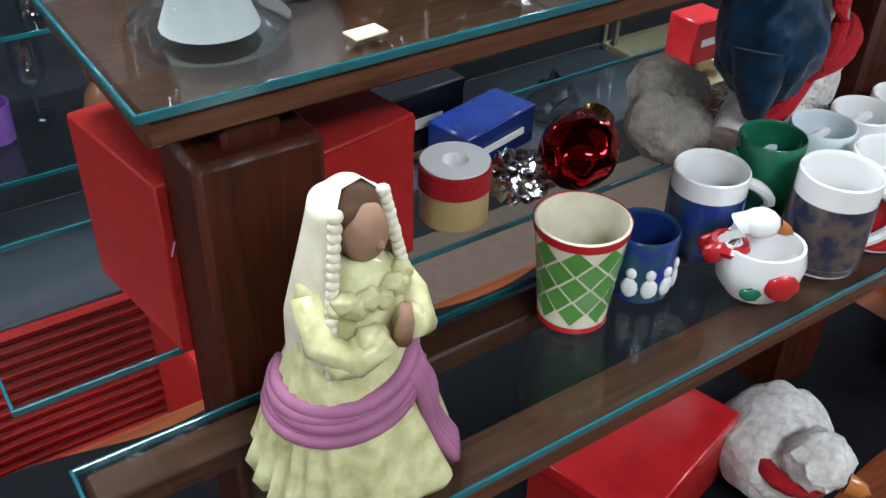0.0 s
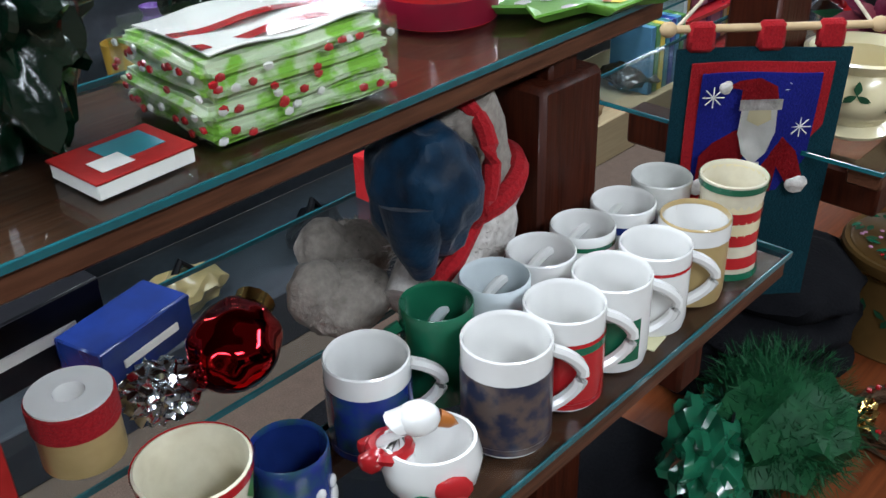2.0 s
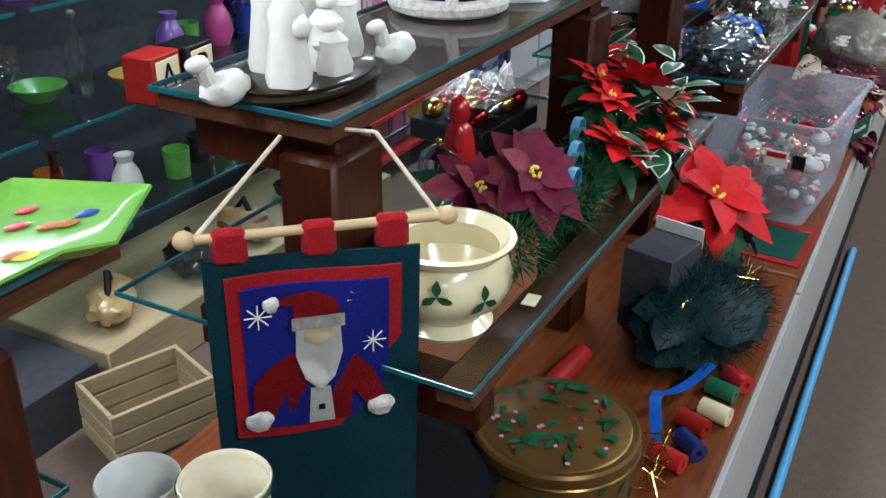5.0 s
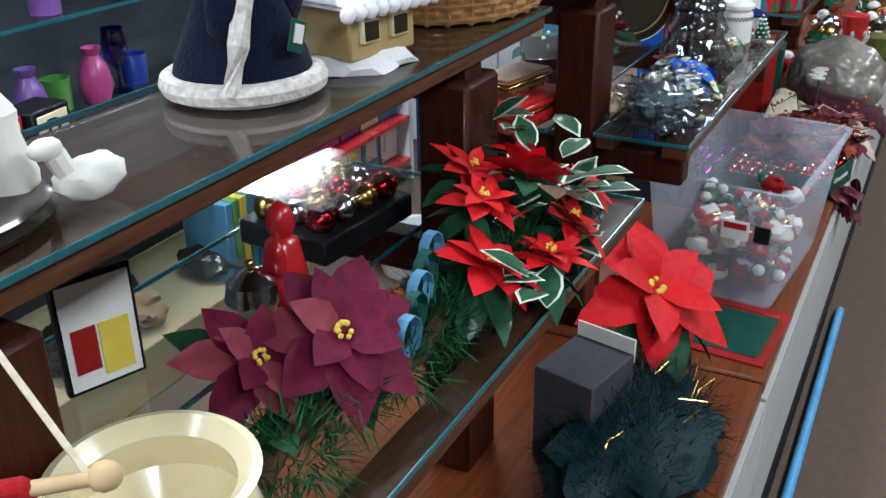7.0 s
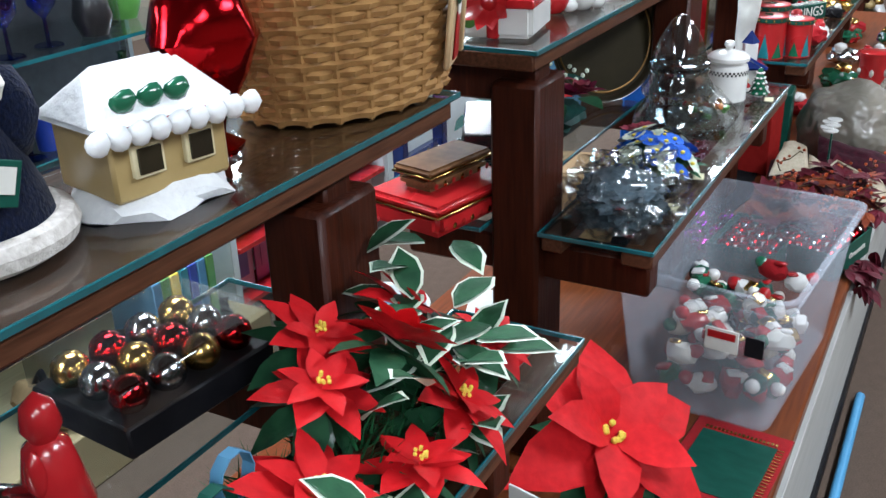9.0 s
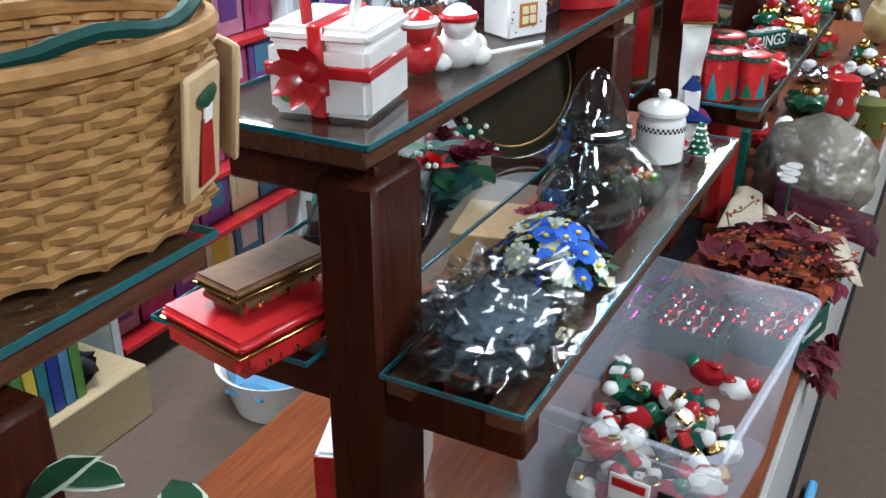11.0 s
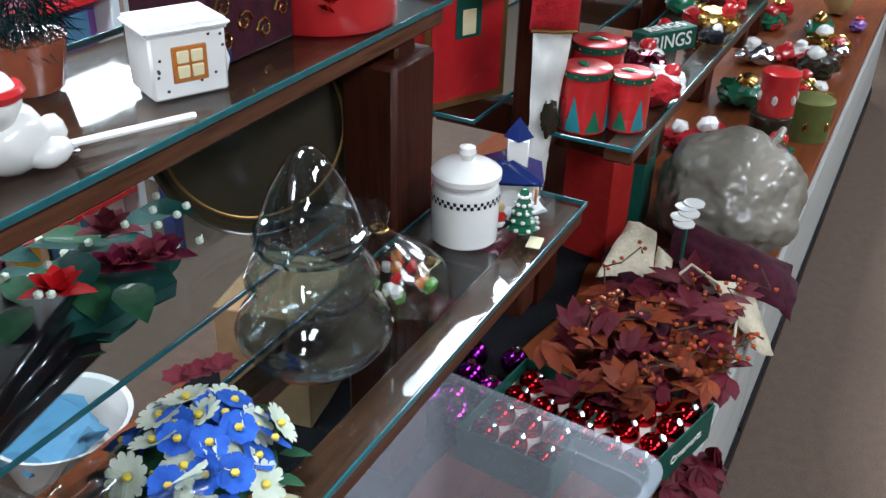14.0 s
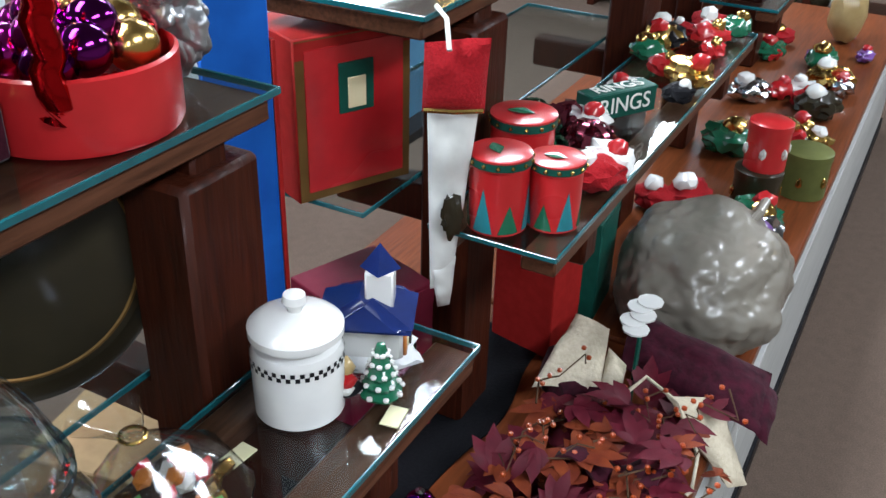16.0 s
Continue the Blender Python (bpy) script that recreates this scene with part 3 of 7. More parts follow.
bm, seen = bmesh.new(), [0]
prof = [(0.0, 0.0), (0.070, 0.0), (0.074, 0.010), (0.064, 0.045), (0.053, 0.085), (0.043, 0.120), (0.037, 0.145), (0.037, 0.165), (0.034, 0.182), (0.026, 0.194), (0.014, 0.202), (0.0005, 0.204)]
rings = []
for (r0, z0), (r1, z1) in zip(prof, prof[1:]):
    for k in range(4):
        r_, z_ = r0 + (r1 - r0) * k / 4, z0 + (z1 - z0) * k / 4
        ring = []
        for i in range(96):
            a = math.tau * i / 96
            amp = 0.085 * max(0.0, 1 - z_ / 0.15)
            f = 1 + amp * math.sin(17 * a + 5 * math.sin(2 * a) + 25 * z_) + 0.03 * math.sin(3 * a + 30 * z_)
            ring.append(bm.verts.new((r_ * f * math.cos(a), r_ * f * math.sin(a), z_)))
        rings.append(ring)
for p, q in zip(rings, rings[1:]):
    for i in range(96):
        bm.faces.new((p[i], q[i], q[(i + 1) % 96], p[(i + 1) % 96]))
for sx_ in (-1, 1):
    tube([(0.030 * sx_, 0.000, 0.178), (0.040 * sx_, -0.020, 0.152), (0.028 * sx_, -0.042, 0.146), (0.008 * sx_, -0.050, 0.160)], 0.014, 12, bm=bm, r2=0.010)
    for k in range(3):
        blob((0.032 * sx_ - 0.008 * sx_ * k, -0.034 - 0.004 * k, 0.142 + 0.008 * k), (0.012, 0.011, 0.010), 0.25, sub=3, bm=bm, seed=k)
for k in range(9):
    a = math.pi * k / 8
    blob((0.026 * math.cos(a), -0.022 - 0.012 * math.sin(a), 0.180 + 0.004 * (k % 2)), (0.009, 0.008, 0.008), 0.3, sub=3, bm=bm, seed=k)
glaze(bm, 0, seen)
blob((0.004, -0.012, 0.222), (0.017, 0.018, 0.023), 0.03, sub=4, bm=bm)
blob((0.003, -0.030, 0.219), (0.003, 0.004, 0.004), 0, sub=2, bm=bm)
tube([(0.0, -0.052, 0.154), (0.001, -0.056, 0.172), (0.003, -0.053, 0.184)], 0.007, 10, bm=bm, r2=0.004)
glaze(bm, 3, seen)
blob((0.004, -0.002, 0.232), (0.021, 0.019, 0.020), 0.05, sub=4, bm=bm)
glaze(bm, 4, seen)
# veil: cloth from the crown down the back and sides
g_ = []
for j in range(26):
    v = j / 25
    row_ = []
    for i in range(25):
        u = i / 24
        a = radians(-25 + 238 * u)
        rr = 0.022 + 0.020 * min(1, v * 1.6) + 0.0025 * math.sin(26 * u + 3 * v) * v
        row_.append(bm.verts.new((0.004 * (1 - v) + (0.010 if j == 0 else rr) * math.cos(a), 0.001 + (0.010 if j == 0 else rr) * math.sin(a), 0.253 - (0.006 if j == 1 else 0.0) - 0.160 * v)))
    g_.append(row_)
for p, q in zip(g_, g_[1:]):
    for i in range(24):
        bm.faces.new((p[i], p[i + 1], q[i + 1], q[i]))
bm.faces.new(g_[0])
hem_ = [g_[j][i].co.copy() for i in (0, 24) for j in range(1, 25)]
for j, c in enumerate(hem_):
    blob(c, (0.005, 0.0045, 0.005), 0.2, sub=2, bm=bm, seed=j)
glaze(bm, 1, seen)
# sash: a rounded drape round the waist, with one end falling down the front
for lane in range(5):
    pts = []
    for k in range(22):
        a = radians(120 + 190 * k / 21)
        z_ = 0.068 + 0.0052 * lane + 0.036 * (k / 21) ** 2
        rr = 0.0585 - 0.30 * (z_ - 0.07) + 0.0012 * math.sin(2.4 * lane + 5 * k / 21)
        pts.append((rr * math.cos(a), rr * math.sin(a), z_))
    tube(pts, 0.0060, 10, bm=bm)
    pts = []
    for k in range(16):
        z_ = 0.112 - 0.104 * k / 15
        a = radians(284 + 4.6 * lane + 22 * k / 15)
        rr = 0.048 + 0.24 * (0.112 - z_) + 0.003 * math.sin(8 * k / 15)
        pts.append((rr * math.cos(a), rr * math.sin(a), z_))
    tube(pts, 0.0052, 8, bm=bm)
glaze(bm, 2, seen)


st = figure_mesh(bm, (ROBE, IVORY, MAUVE, SKIN, TWIG))
st.matrix_basis = pose(0.242, 0.520, MID, 0, 0, 12) @ Matrix.Diagonal((0.98, 0.98, 0.94, 1))
tagged(st, "pale gold ceramic praying figurine with ivory veil and mauve sash", "figurine")


def carton(name, x, y, z, s, material, label, rz=0, text="", tsize=0.03, tmat=None):
    t = thing(name, label, "box", x, y, z, rz)
    part("carton_body", box((0, 0, s[2] / 2), s, 0.002), material, t)
    part("lid_flap", box((0, -s[1] / 2 - 0.0008, s[2] * 0.93), (s[0] * 0.98, 0.0012, s[2] * 0.1), 0), material, t)
    if text:
        words(text, tsize, tmat or PAPER, t, pose(0, -s[1] / 2 - 0.003, s[2] * 0.6, 90, 0, 0))
    return t


carton("gift_carton", 0.215, 0.772, MID, (0.10, 0.15, 0.165), REDCARD, "scuffed red carton with pale script on the lid", 8)
carton("gift_carton", 0.350, 0.760, MID, (0.115, 0.12, 0.150), REDCARD, "scuffed red card box standing on the glass", 10)
for bx, bz in ((0.20, 0.10), (0.21, 0.166)):
    sc = thing("script_bars", "pale unreadable script printed on the red carton", "print", bx, 0.697, MID + bz, 8)
    for i in range(5):
        part("stroke", tube([(0.011 * i - 0.02, -0.003, 0), (0.011 * i - 0.016, -0.003, 0.012 - 0.004 * (i % 2)), (0.011 * i - 0.012, -0.003, 0.001)], 0.0012, 5), PINK, sc)

sp = thing("ribbon_spool", "wide reel of tan and red ribbon with white end", "ribbon", 0.486, 0.745, MID)
sp.scale = (0.95, 0.95, 0.66)
part("ribbon", lathe([(0, 0), (0.037, 0), (0.037, 0.055), (0, 0.055)], 28), TAN, sp, "tan ribbon")
part("red_ribbon", lathe([(0.030, 0.055), (0.039, 0.056), (0.039, 0.092), (0.02, 0.093)], 28), REDCLOTH, sp, "dark red ribbon")
part("end_disc", lathe([(0.014, 0.094), (0.037, 0.094), (0.037, 0.097), (0.014, 0.097), (0.012, 0.06)], 28), WHITE, sp, "white card end")
fo = thing("foil_ball", "crumpled silver foil ball", "ornament", 0.560, 0.738, MID)
part("foil", blob((0, 0, 0.024), (0.034, 0.032, 0.025), 0.35, 22, 4), SILVER, fo)
on = thing("bell_ornament", "large dark red mirror-glass ornament lying on its side", "ornament", 0.632, 0.725, MID, 30)
part("bulb", blob((0, 0, 0.040), (0.048, 0.042, 0.040), 0.1, sub=4), BAUBLE, on)
part("cap", lathe([(0.018, 0), (0.02, 0.012), (0.012, 0.016), (0, 0.016)], 14, m=pose(0.042, 0, 0.05, 0, 75, 0)), GOLD, on, "gold cap")

sl = thing("plush_slippers", "pair of grey-brown plush animal slippers", "slippers", 0.755, 0.742, MID, 0)


def fluff(n, c, s, ln, seed):
    """Short fur standing off an ellipsoid."""
    return needles(n, c, s, ln, random.Random(seed), 0.0012)


for i, (dx, dy) in enumerate(((0.0, -0.030), (0.060, 0.030))):
    part("slipper", blob((dx, dy, 0.034), (0.050, 0.042, 0.034), 0.10, 14, 4, seed=i, flat=0), GREYPLUSH, sl)
    part("opening", blob((dx - 0.030, dy + 0.006, 0.052), (0.030, 0.026, 0.034), 0.10, 10, 4, seed=3 + i), GREYPLUSH, sl, "upright padded heel")
    part("fur", fluff(1400, (dx, dy, 0.036), (0.051, 0.043, 0.035), 0.006, 31 + i), GREYPLUSH, sl)
gp = thing("plush_goose", "big white plush goose in blue hood and red scarf", "plush toy", 0.875, 0.672, MID)
part("torso", tube([(-0.085, -0.022, 0.030), (-0.045, -0.012, 0.052), (0.0, 0.0, 0.080), (0.030, 0.006, 0.115)], 0.034, 18, r2=0.052), WHITEPLUSH, gp)
part("breast", blob((0.022, 0.004, 0.078), (0.050, 0.050, 0.062), 0.08, 12, 4), WHITEPLUSH, gp)
part("fur", fluff(2600, (-0.012, -0.003, 0.070), (0.075, 0.050, 0.056), 0.009, 41), WHITEPLUSH, gp)
part("neck", tube([(0.025, 0.004, 0.13), (0.012, 0.0, 0.18), (-0.008, -0.004, 0.222)], 0.046, 18, r2=0.040), GREYPLUSH, gp)
part("hood", blob((-0.060, -0.016, 0.150), (0.052, 0.056, 0.066), 0.16, 12, 4), BLUEPLUSH, gp, "shiny blue hood")
part("hood", tube([(-0.085, -0.030, 0.15), (-0.092, -0.036, 0.11), (-0.085, -0.036, 0.078)], 0.034, 14, r2=0.012), BLUEPLUSH, gp, "drooping blue hood tip")
part("hood_hem", tube([(-0.020 + 0.012 * math.sin(a), -0.012 + 0.052 * math.cos(a), 0.158 + 0.062 * math.sin(a)) for a in (math.tau * i / 24 for i in range(24))], 0.009, 8, closed=True), REDCLOTH, gp, "red hem")
part("scarf", tube([(0.020 + 0.050 * math.cos(a), 0.002 + 0.050 * math.sin(a), 0.122 + 0.020 * math.cos(a)) for a in (math.tau * i / 24 for i in range(24))], 0.012, 8, closed=True), REDCLOTH, gp, "red scarf")
part("scarf_end", tube([(-0.020, -0.044, 0.112), (-0.055, -0.050, 0.085), (-0.078, -0.046, 0.066)], 0.010, 8), REDCLOTH, gp)

# top shelf one
gl = thing("glass_vase", "clear cut-glass vase with white filling", "vase", 0.240, 0.705, TOP)
part("vase_body", lathe([(0, 0.002), (0.055, 0), (0.058, 0.012), (0.034, 0.03), (0.040, 0.08), (0.032, 0.14), (0.038, 0.17), (0.035, 0.17), (0.029, 0.14), (0.036, 0.08), (0, 0.03)], 20), JARGLASS, gl)
part("filling", lathe([(0, 0.006), (0.036, 0.008), (0.026, 0.034), (0.031, 0.08), (0.023, 0.13), (0, 0.135)], 18), MATTEWHITE, gl)
sn = thing("snowman_jar", "white stacked-ball ceramic jar with red lid", "jar", 0.328, 0.757, TOP)
sn.scale = (0.70, 0.70, 0.76)
part("jar_body", lathe([(0, 0), (0.040, 0.001), (0.060, 0.03), (0.062, 0.055), (0.052, 0.085), (0.040, 0.098), (0.050, 0.115), (0.053, 0.14), (0.045, 0.168), (0.030, 0.176), (0, 0.177)], 32), WHITE, sn)
part("lid", lathe([(0.042, 0.168), (0.046, 0.175), (0.044, 0.20), (0.03, 0.23), (0, 0.235)], 28), RED, sn, "red lid")
br = thing("brown_pot", "small terracotta pot with pale neck and carved slits", "pot", 0.403, 0.785, TOP)
br.scale = (0.85, 0.85, 0.85)
part("pot_body", blob((0, 0, 0.040), (0.040, 0.040, 0.042), 0.05, flat=0), TERRA, br)
for k in (-1, 1):
    part("stub", tube([(0.008 * k, 0, 0.074), (0.014 * k, 0.002, 0.102)], 0.0055, 8), TAN, br, "pale straw stub")
for i in range(3):
    part("slit", box((0.012 + 0.004 * i, -0.0385, 0.034 + 0.010 * i), (0.016, 0.006, 0.0022), 0), BLACK, br)
for bx, by, bs, sd in ((0.50, 0.775, 1.0, 4), (0.735, 0.825, 0.72, 8)):
    db = thing("tinsel_bag", "dark green plastic bag stuffed with garland", "bag", bx, by, TOP, 30 * sd, "garland bags")
    db.scale = (bs, bs, bs)
    bm = blob((0, 0, 0.13), (0.070, 0.064, 0.135), 0.55, 18, 5, seed=sd, flat=0)
    for v in bm.verts:
        k = 1 + 0.10 * abs(noise.noise(Vector((v.co.x * 30, v.co.y * 30, v.co.z * 9 + sd))))
        v.co.x, v.co.y = v.co.x * k, v.co.y * k
    part("bag_film", bm, GREENBAG, db)
    part("knot", tube([(0, 0, 0.24), (0.008, 0, 0.27), (0.02, 0.005, 0.30)], 0.016, 8, r2=0.026), GREENBAG, db)
    for k in range(7):
        a = radians(-150 + 26 * k)
        part("bow_loop", tube([(0.066 * math.cos(a), 0.060 * math.sin(a), 0.20 - 0.018 * k + 0.02 * s_) for s_ in (0, 1)] + [(0.078 * math.cos(a + 0.2), 0.072 * math.sin(a + 0.2), 0.22 - 0.018 * k)], 0.006, 6), GREEN, db, "green foil loop")
bk = thing("paperback_book", "small paperback with red illustrated cover", "book", 0.540, 0.672, TOP, 3)
bk.scale = (0.82, 0.95, 0.9)
part("page_block", box((0, 0, 0.008), (0.094, 0.062, 0.013), 0.001), PAPER, bk)
part("cover", box((0, 0, 0.0158), (0.098, 0.066, 0.0022), 0.0006), REDCARD, bk, "red cover")
part("cover_picture", box((0.01, 0.006, 0.0173), (0.05, 0.035, 0.0006), 0), PALETTE[0], bk)
part("cover_picture", box((-0.018, -0.010, 0.0174), (0.030, 0.022, 0.0006), 0), PAPER, bk)
wr = thing("wrapped_napkins", "clear-wrapped bundle of lime green printed tissue with white stripe", "packet", 0.690, 0.712, TOP, -4)
NAPKIN = M("lime_berry_print", (0.26, 0.56, 0.07), (0.62, 0.72, 0.50), 0.4, scale=55, bump=0.3, coat=0.3, spread=0.14)
for i in range(4):
    bm = box((0.002 * (-1) ** i, 0, 0.009 + 0.0155 * i), (0.176 - 0.004 * i, 0.142 - 0.003 * i, 0.0150), 0.007, seg=3)
    bmesh.ops.subdivide_edges(bm, edges=bm.edges[:], cuts=3, use_grid_fill=True)
    for v in bm.verts:
        v.co += 0.004 * Vector((noise.noise(v.co * 40), noise.noise(v.co * 40 + Vector((9, 0, i))), 0.6 * noise.noise(v.co * 26 + Vector((0, 7, i)))))
    part("fold", bm, NAPKIN, wr)
part("label_band", sheet(1, 1, 12, 12, lambda u, v: Vector((-0.075 + 0.15 * u, -0.060 + 0.115 * v, 0.0675 + 0.002 * math.sin(9 * u + 4 * v))), 0.001), PAPER, wr, "white printed band")
for y_ in (-0.050, -0.012):
    part("red_stripe", sheet(1, 1, 12, 2, (lambda y_: lambda u, v: Vector((-0.075 + 0.15 * u, y_ + 0.012 * v, 0.0700 + 0.002 * math.sin(9 * u + 3))))(y_), 0.0006), RED, wr, "red stripe")
rng = random.Random(5)
for i in range(60):
    q = (rng.uniform(-0.082, 0.082), -0.0735, rng.uniform(0.006, 0.058)) if i % 2 else (-0.0905, rng.uniform(-0.066, 0.066), rng.uniform(0.006, 0.058))
    part("berry_print", blob(q, (0.0045, 0.0022, 0.0035) if i % 2 else (0.0022, 0.0045, 0.0035), 0.3, sub=1, seed=i), RED if i % 3 else PAPER, wr)
bm = box((0, 0, 0.036), (0.188, 0.154, 0.072), 0.012, seg=2)
bmesh.ops.subdivide_edges(bm, edges=bm.edges[:], cuts=4, use_grid_fill=True)
for v in bm.verts:
    v.co += 0.005 * noise.noise(v.co * 34) * Vector((v.co.x, v.co.y, v.co.z - 0.036)).normalized()
    v.co.z = max(v.co.z, 0.0005)
part("film", bm, PLASTIC, wr, "clear film")
rc = thing("red_canister", "round orange-red tin canister with dark band", "canister", 0.945, 0.755, TOP)
part("wall", lathe([(0, 0), (0.060, 0), (0.060, 0.20), (0.056, 0.20), (0.056, 0.01), (0, 0.01)], 36), REDTIN, rc)
part("base_band", lathe([(0.0607, 0.001), (0.0612, 0.026), (0.0607, 0.027)], 36), M("dark_red_band", (0.18, 0.006, 0.02), None, 0.35), rc)
tp = thing("tree_plate", "lime green tree-shaped plate with painted ornaments", "plate", 1.075, 0.672, TOP, -20)
tp.scale = (1.12, 1.0, 0.6)
bm = bmesh.new()
outl = [(-0.13, 0.0), (-0.08, 0.035), (-0.09, 0.07), (-0.03, 0.065), (-0.02, 0.095), (0.03, 0.075), (0.05, 0.085), (0.12, 0.0), (0.06, -0.08), (0.03, -0.07), (-0.02, -0.09), (-0.03, -0.06), (-0.09, -0.07), (-0.08, -0.035)]
rings = [[bm.verts.new((x * k, y * k, z)) for x, y in outl] for k, z in ((0.5, 0.001), (0.8, 0.004), (1.0, 0.022), (0.99, 0.026), (0.78, 0.010), (0.45, 0.008))]
for p, q in zip(rings, rings[1:]):
    for i in range(len(outl)):
        j = (i + 1) % len(outl)
        bm.faces.new((p[i], p[j], q[j], q[i]))
bm.faces.new(rings[0][::-1])
bm.faces.new(rings[-1])
part("dish", bm, LIME, tp)
for i in range(16):
    a = rng.random() * math.tau
    r_ = rng.uniform(0.01, 0.062)
    part("painted_spot", blob((r_ * 1.3 * math.cos(a), r_ * 0.8 * math.sin(a), 0.0105), (0.010, 0.007, 0.0015), 0.2, sub=1), (RED, YELLOW, PALETTE[7], PALETTE[1], WHITE)[i % 5], tp)

# base below unit one
for i, (x, y, rz) in enumerate(((1.16, 0.36, 8), (1.19, 0.315, 12))):
    t = thing("candy_cane_tube", "white paper tube with red and green spiral stripes", "tube", x + 0.01, y, BASE + 0.016, rz - 58, "striped tubes")
    part("roll", tube([(-0.16, 0, 0), (0.16, 0, 0)], 0.015, 16), WHITE, t)
    for k in range(4):
        for ph, mm in ((0, RED), (0.5, GREENCARD)):
            part("spiral", tube([(-0.15 + 0.068 * (k + ph) + 0.05 * s / 10, 0.0148 * math.cos(math.tau * s / 10), 0.0148 * math.sin(math.tau * s / 10)) for s in range(11)], 0.0048, 5), mm, t)
gw = thing("green_tinsel_wreath", "bushy green tinsel garland in a torn green wrapper", "garland", 1.30, 0.47, BASE, 20)
gw.scale = (1.2, 1.15, 1.15)
bm = blob((0, 0, 0.065), (0.095, 0.085, 0.062), 0.4, 10, 3)
part("core", bm, PINE, gw)
part("needles", needles(5200, (0, 0, 0.07), (0.112, 0.100, 0.078), 0.020, rng, 0.0011), PINE, gw)
part("wrapper", blob((-0.065, 0.070, 0.055), (0.075, 0.050, 0.056), 0.45, 16, 4, seed=6, flat=0), GREEN, gw, "green printed wrapper")
part("wrapper_label", box((-0.05, 0.048, 0.10), (0.05, 0.003, 0.02), 0), BLACK, gw)
tw = thing("twig_wreath", "small twig wreath with red flowers and berries", "wreath", 1.475, 0.355, BASE, 0)
for k in range(16):
    ph, rr = rng.random() * 6, 0.062 + rng.uniform(-0.012, 0.012)
    part("twig", tube([(rr * math.cos(a) + rng.gauss(0, 0.004), rr * math.sin(a) + rng.gauss(0, 0.004), 0.018 + 0.012 * math.sin(3 * a + ph)) for a in (math.tau * i / 18 for i in range(18))], 0.0024, 5, closed=True), TWIG, tw)
bm = bmesh.new()
for cx, cy in ((0.03, -0.055), (0.06, -0.04)):
    for k in range(6):
        leaf(bm, (cx, cy, 0.035), 60 * k + 10, 20, 0.032, 0.022)
part("flower", bm, REDSILK, tw, "red silk flowers")
bm = bmesh.new()
for k in range(14):
    a = rng.random() * math.tau
    leaf(bm, (0.06 * math.cos(a), 0.06 * math.sin(a), 0.03), rng.random() * 360, 25, 0.035, 0.012)
part("leaves", bm, LEAF, tw)
part("gold_bow", blob((-0.05, 0.045, 0.04), (0.03, 0.018, 0.018), 0.7, 16, 3), GOLD, tw, "crumpled gold bow")
for k in range(12):
    a = rng.random() * math.tau
    part("berry", blob((0.065 * math.cos(a), 0.065 * math.sin(a), 0.036), (0.005, 0.005, 0.005), sub=1), RED, tw)
hs = thing("wooden_sign", "green painted sign with pale lettering", "sign", 1.06, 0.40, BASE + 0.005, 12)
part("sign_board", box((0, 0, 0.012), (0.17, 0.055, 0.018), 0.008, seg=2), GREEN, hs)
words("CHRISTMAS", 0.026, PAPER, hs, pose(0, 0, 0.0225))
pd = thing("plush_goose_small", "white plush goose with red scarf lying on the base", "plush toy", 0.84, 0.53, BASE, 30)
part("torso", blob((0, 0, 0.06), (0.09, 0.07, 0.06), 0.1, 12, 4), WHITEPLUSH, pd)
part("head", blob((-0.06, -0.05, 0.11), (0.04, 0.04, 0.036), 0.2, 12, 3), WHITEPLUSH, pd)
part("beak", lathe([(0.014, 0), (0.010, 0.02), (0, 0.03)], 10, m=pose(-0.075, -0.085, 0.105, 100, 0, 0)), PALETTE[1], pd)
part("scarf", tube([(-0.05 + 0.04 * math.cos(a), -0.03 + 0.04 * math.sin(a), 0.085) for a in (math.tau * i / 14 for i in range(14))], 0.012, 6, closed=True), REDCLOTH, pd)
rb = thing("red_gift_box", "dark red gift box with lid on the base", "box", 0.66, 0.60, BASE, 15)
part("carton_body", box((0, 0, 0.05), (0.22, 0.15, 0.10), 0.002), REDCARD, rb)
part("lid", box((0, 0, 0.108), (0.226, 0.156, 0.02), 0.002), RED, rb)
bs = thing("red_basket", "red painted rattan basket standing on the floor", "basket", 0.10, 1.32, 0)
bm = bmesh.new()
for k in range(12):
    tube([(0.24 * sx_, 0.17 * sy_, 0.03 + 0.026 * k) for sx_, sy_ in ((-1, -1), (0, -1.03), (1, -1), (1.03, 0), (1, 1), (0, 1.03), (-1, 1), (-1.03, 0))], 0.011, 6, bm=bm, closed=True)
part("weave", bm, REDCARD, bs)
for sx_ in (-0.22, -0.11, 0, 0.11, 0.22):
    part("stake", tube([(sx_, -0.185, 0), (sx_, -0.185, 0.34)], 0.008, 6), RED, bs)
part("bottom", box((0, 0, 0.012), (0.46, 0.33, 0.02), 0.002), REDCARD, bs)


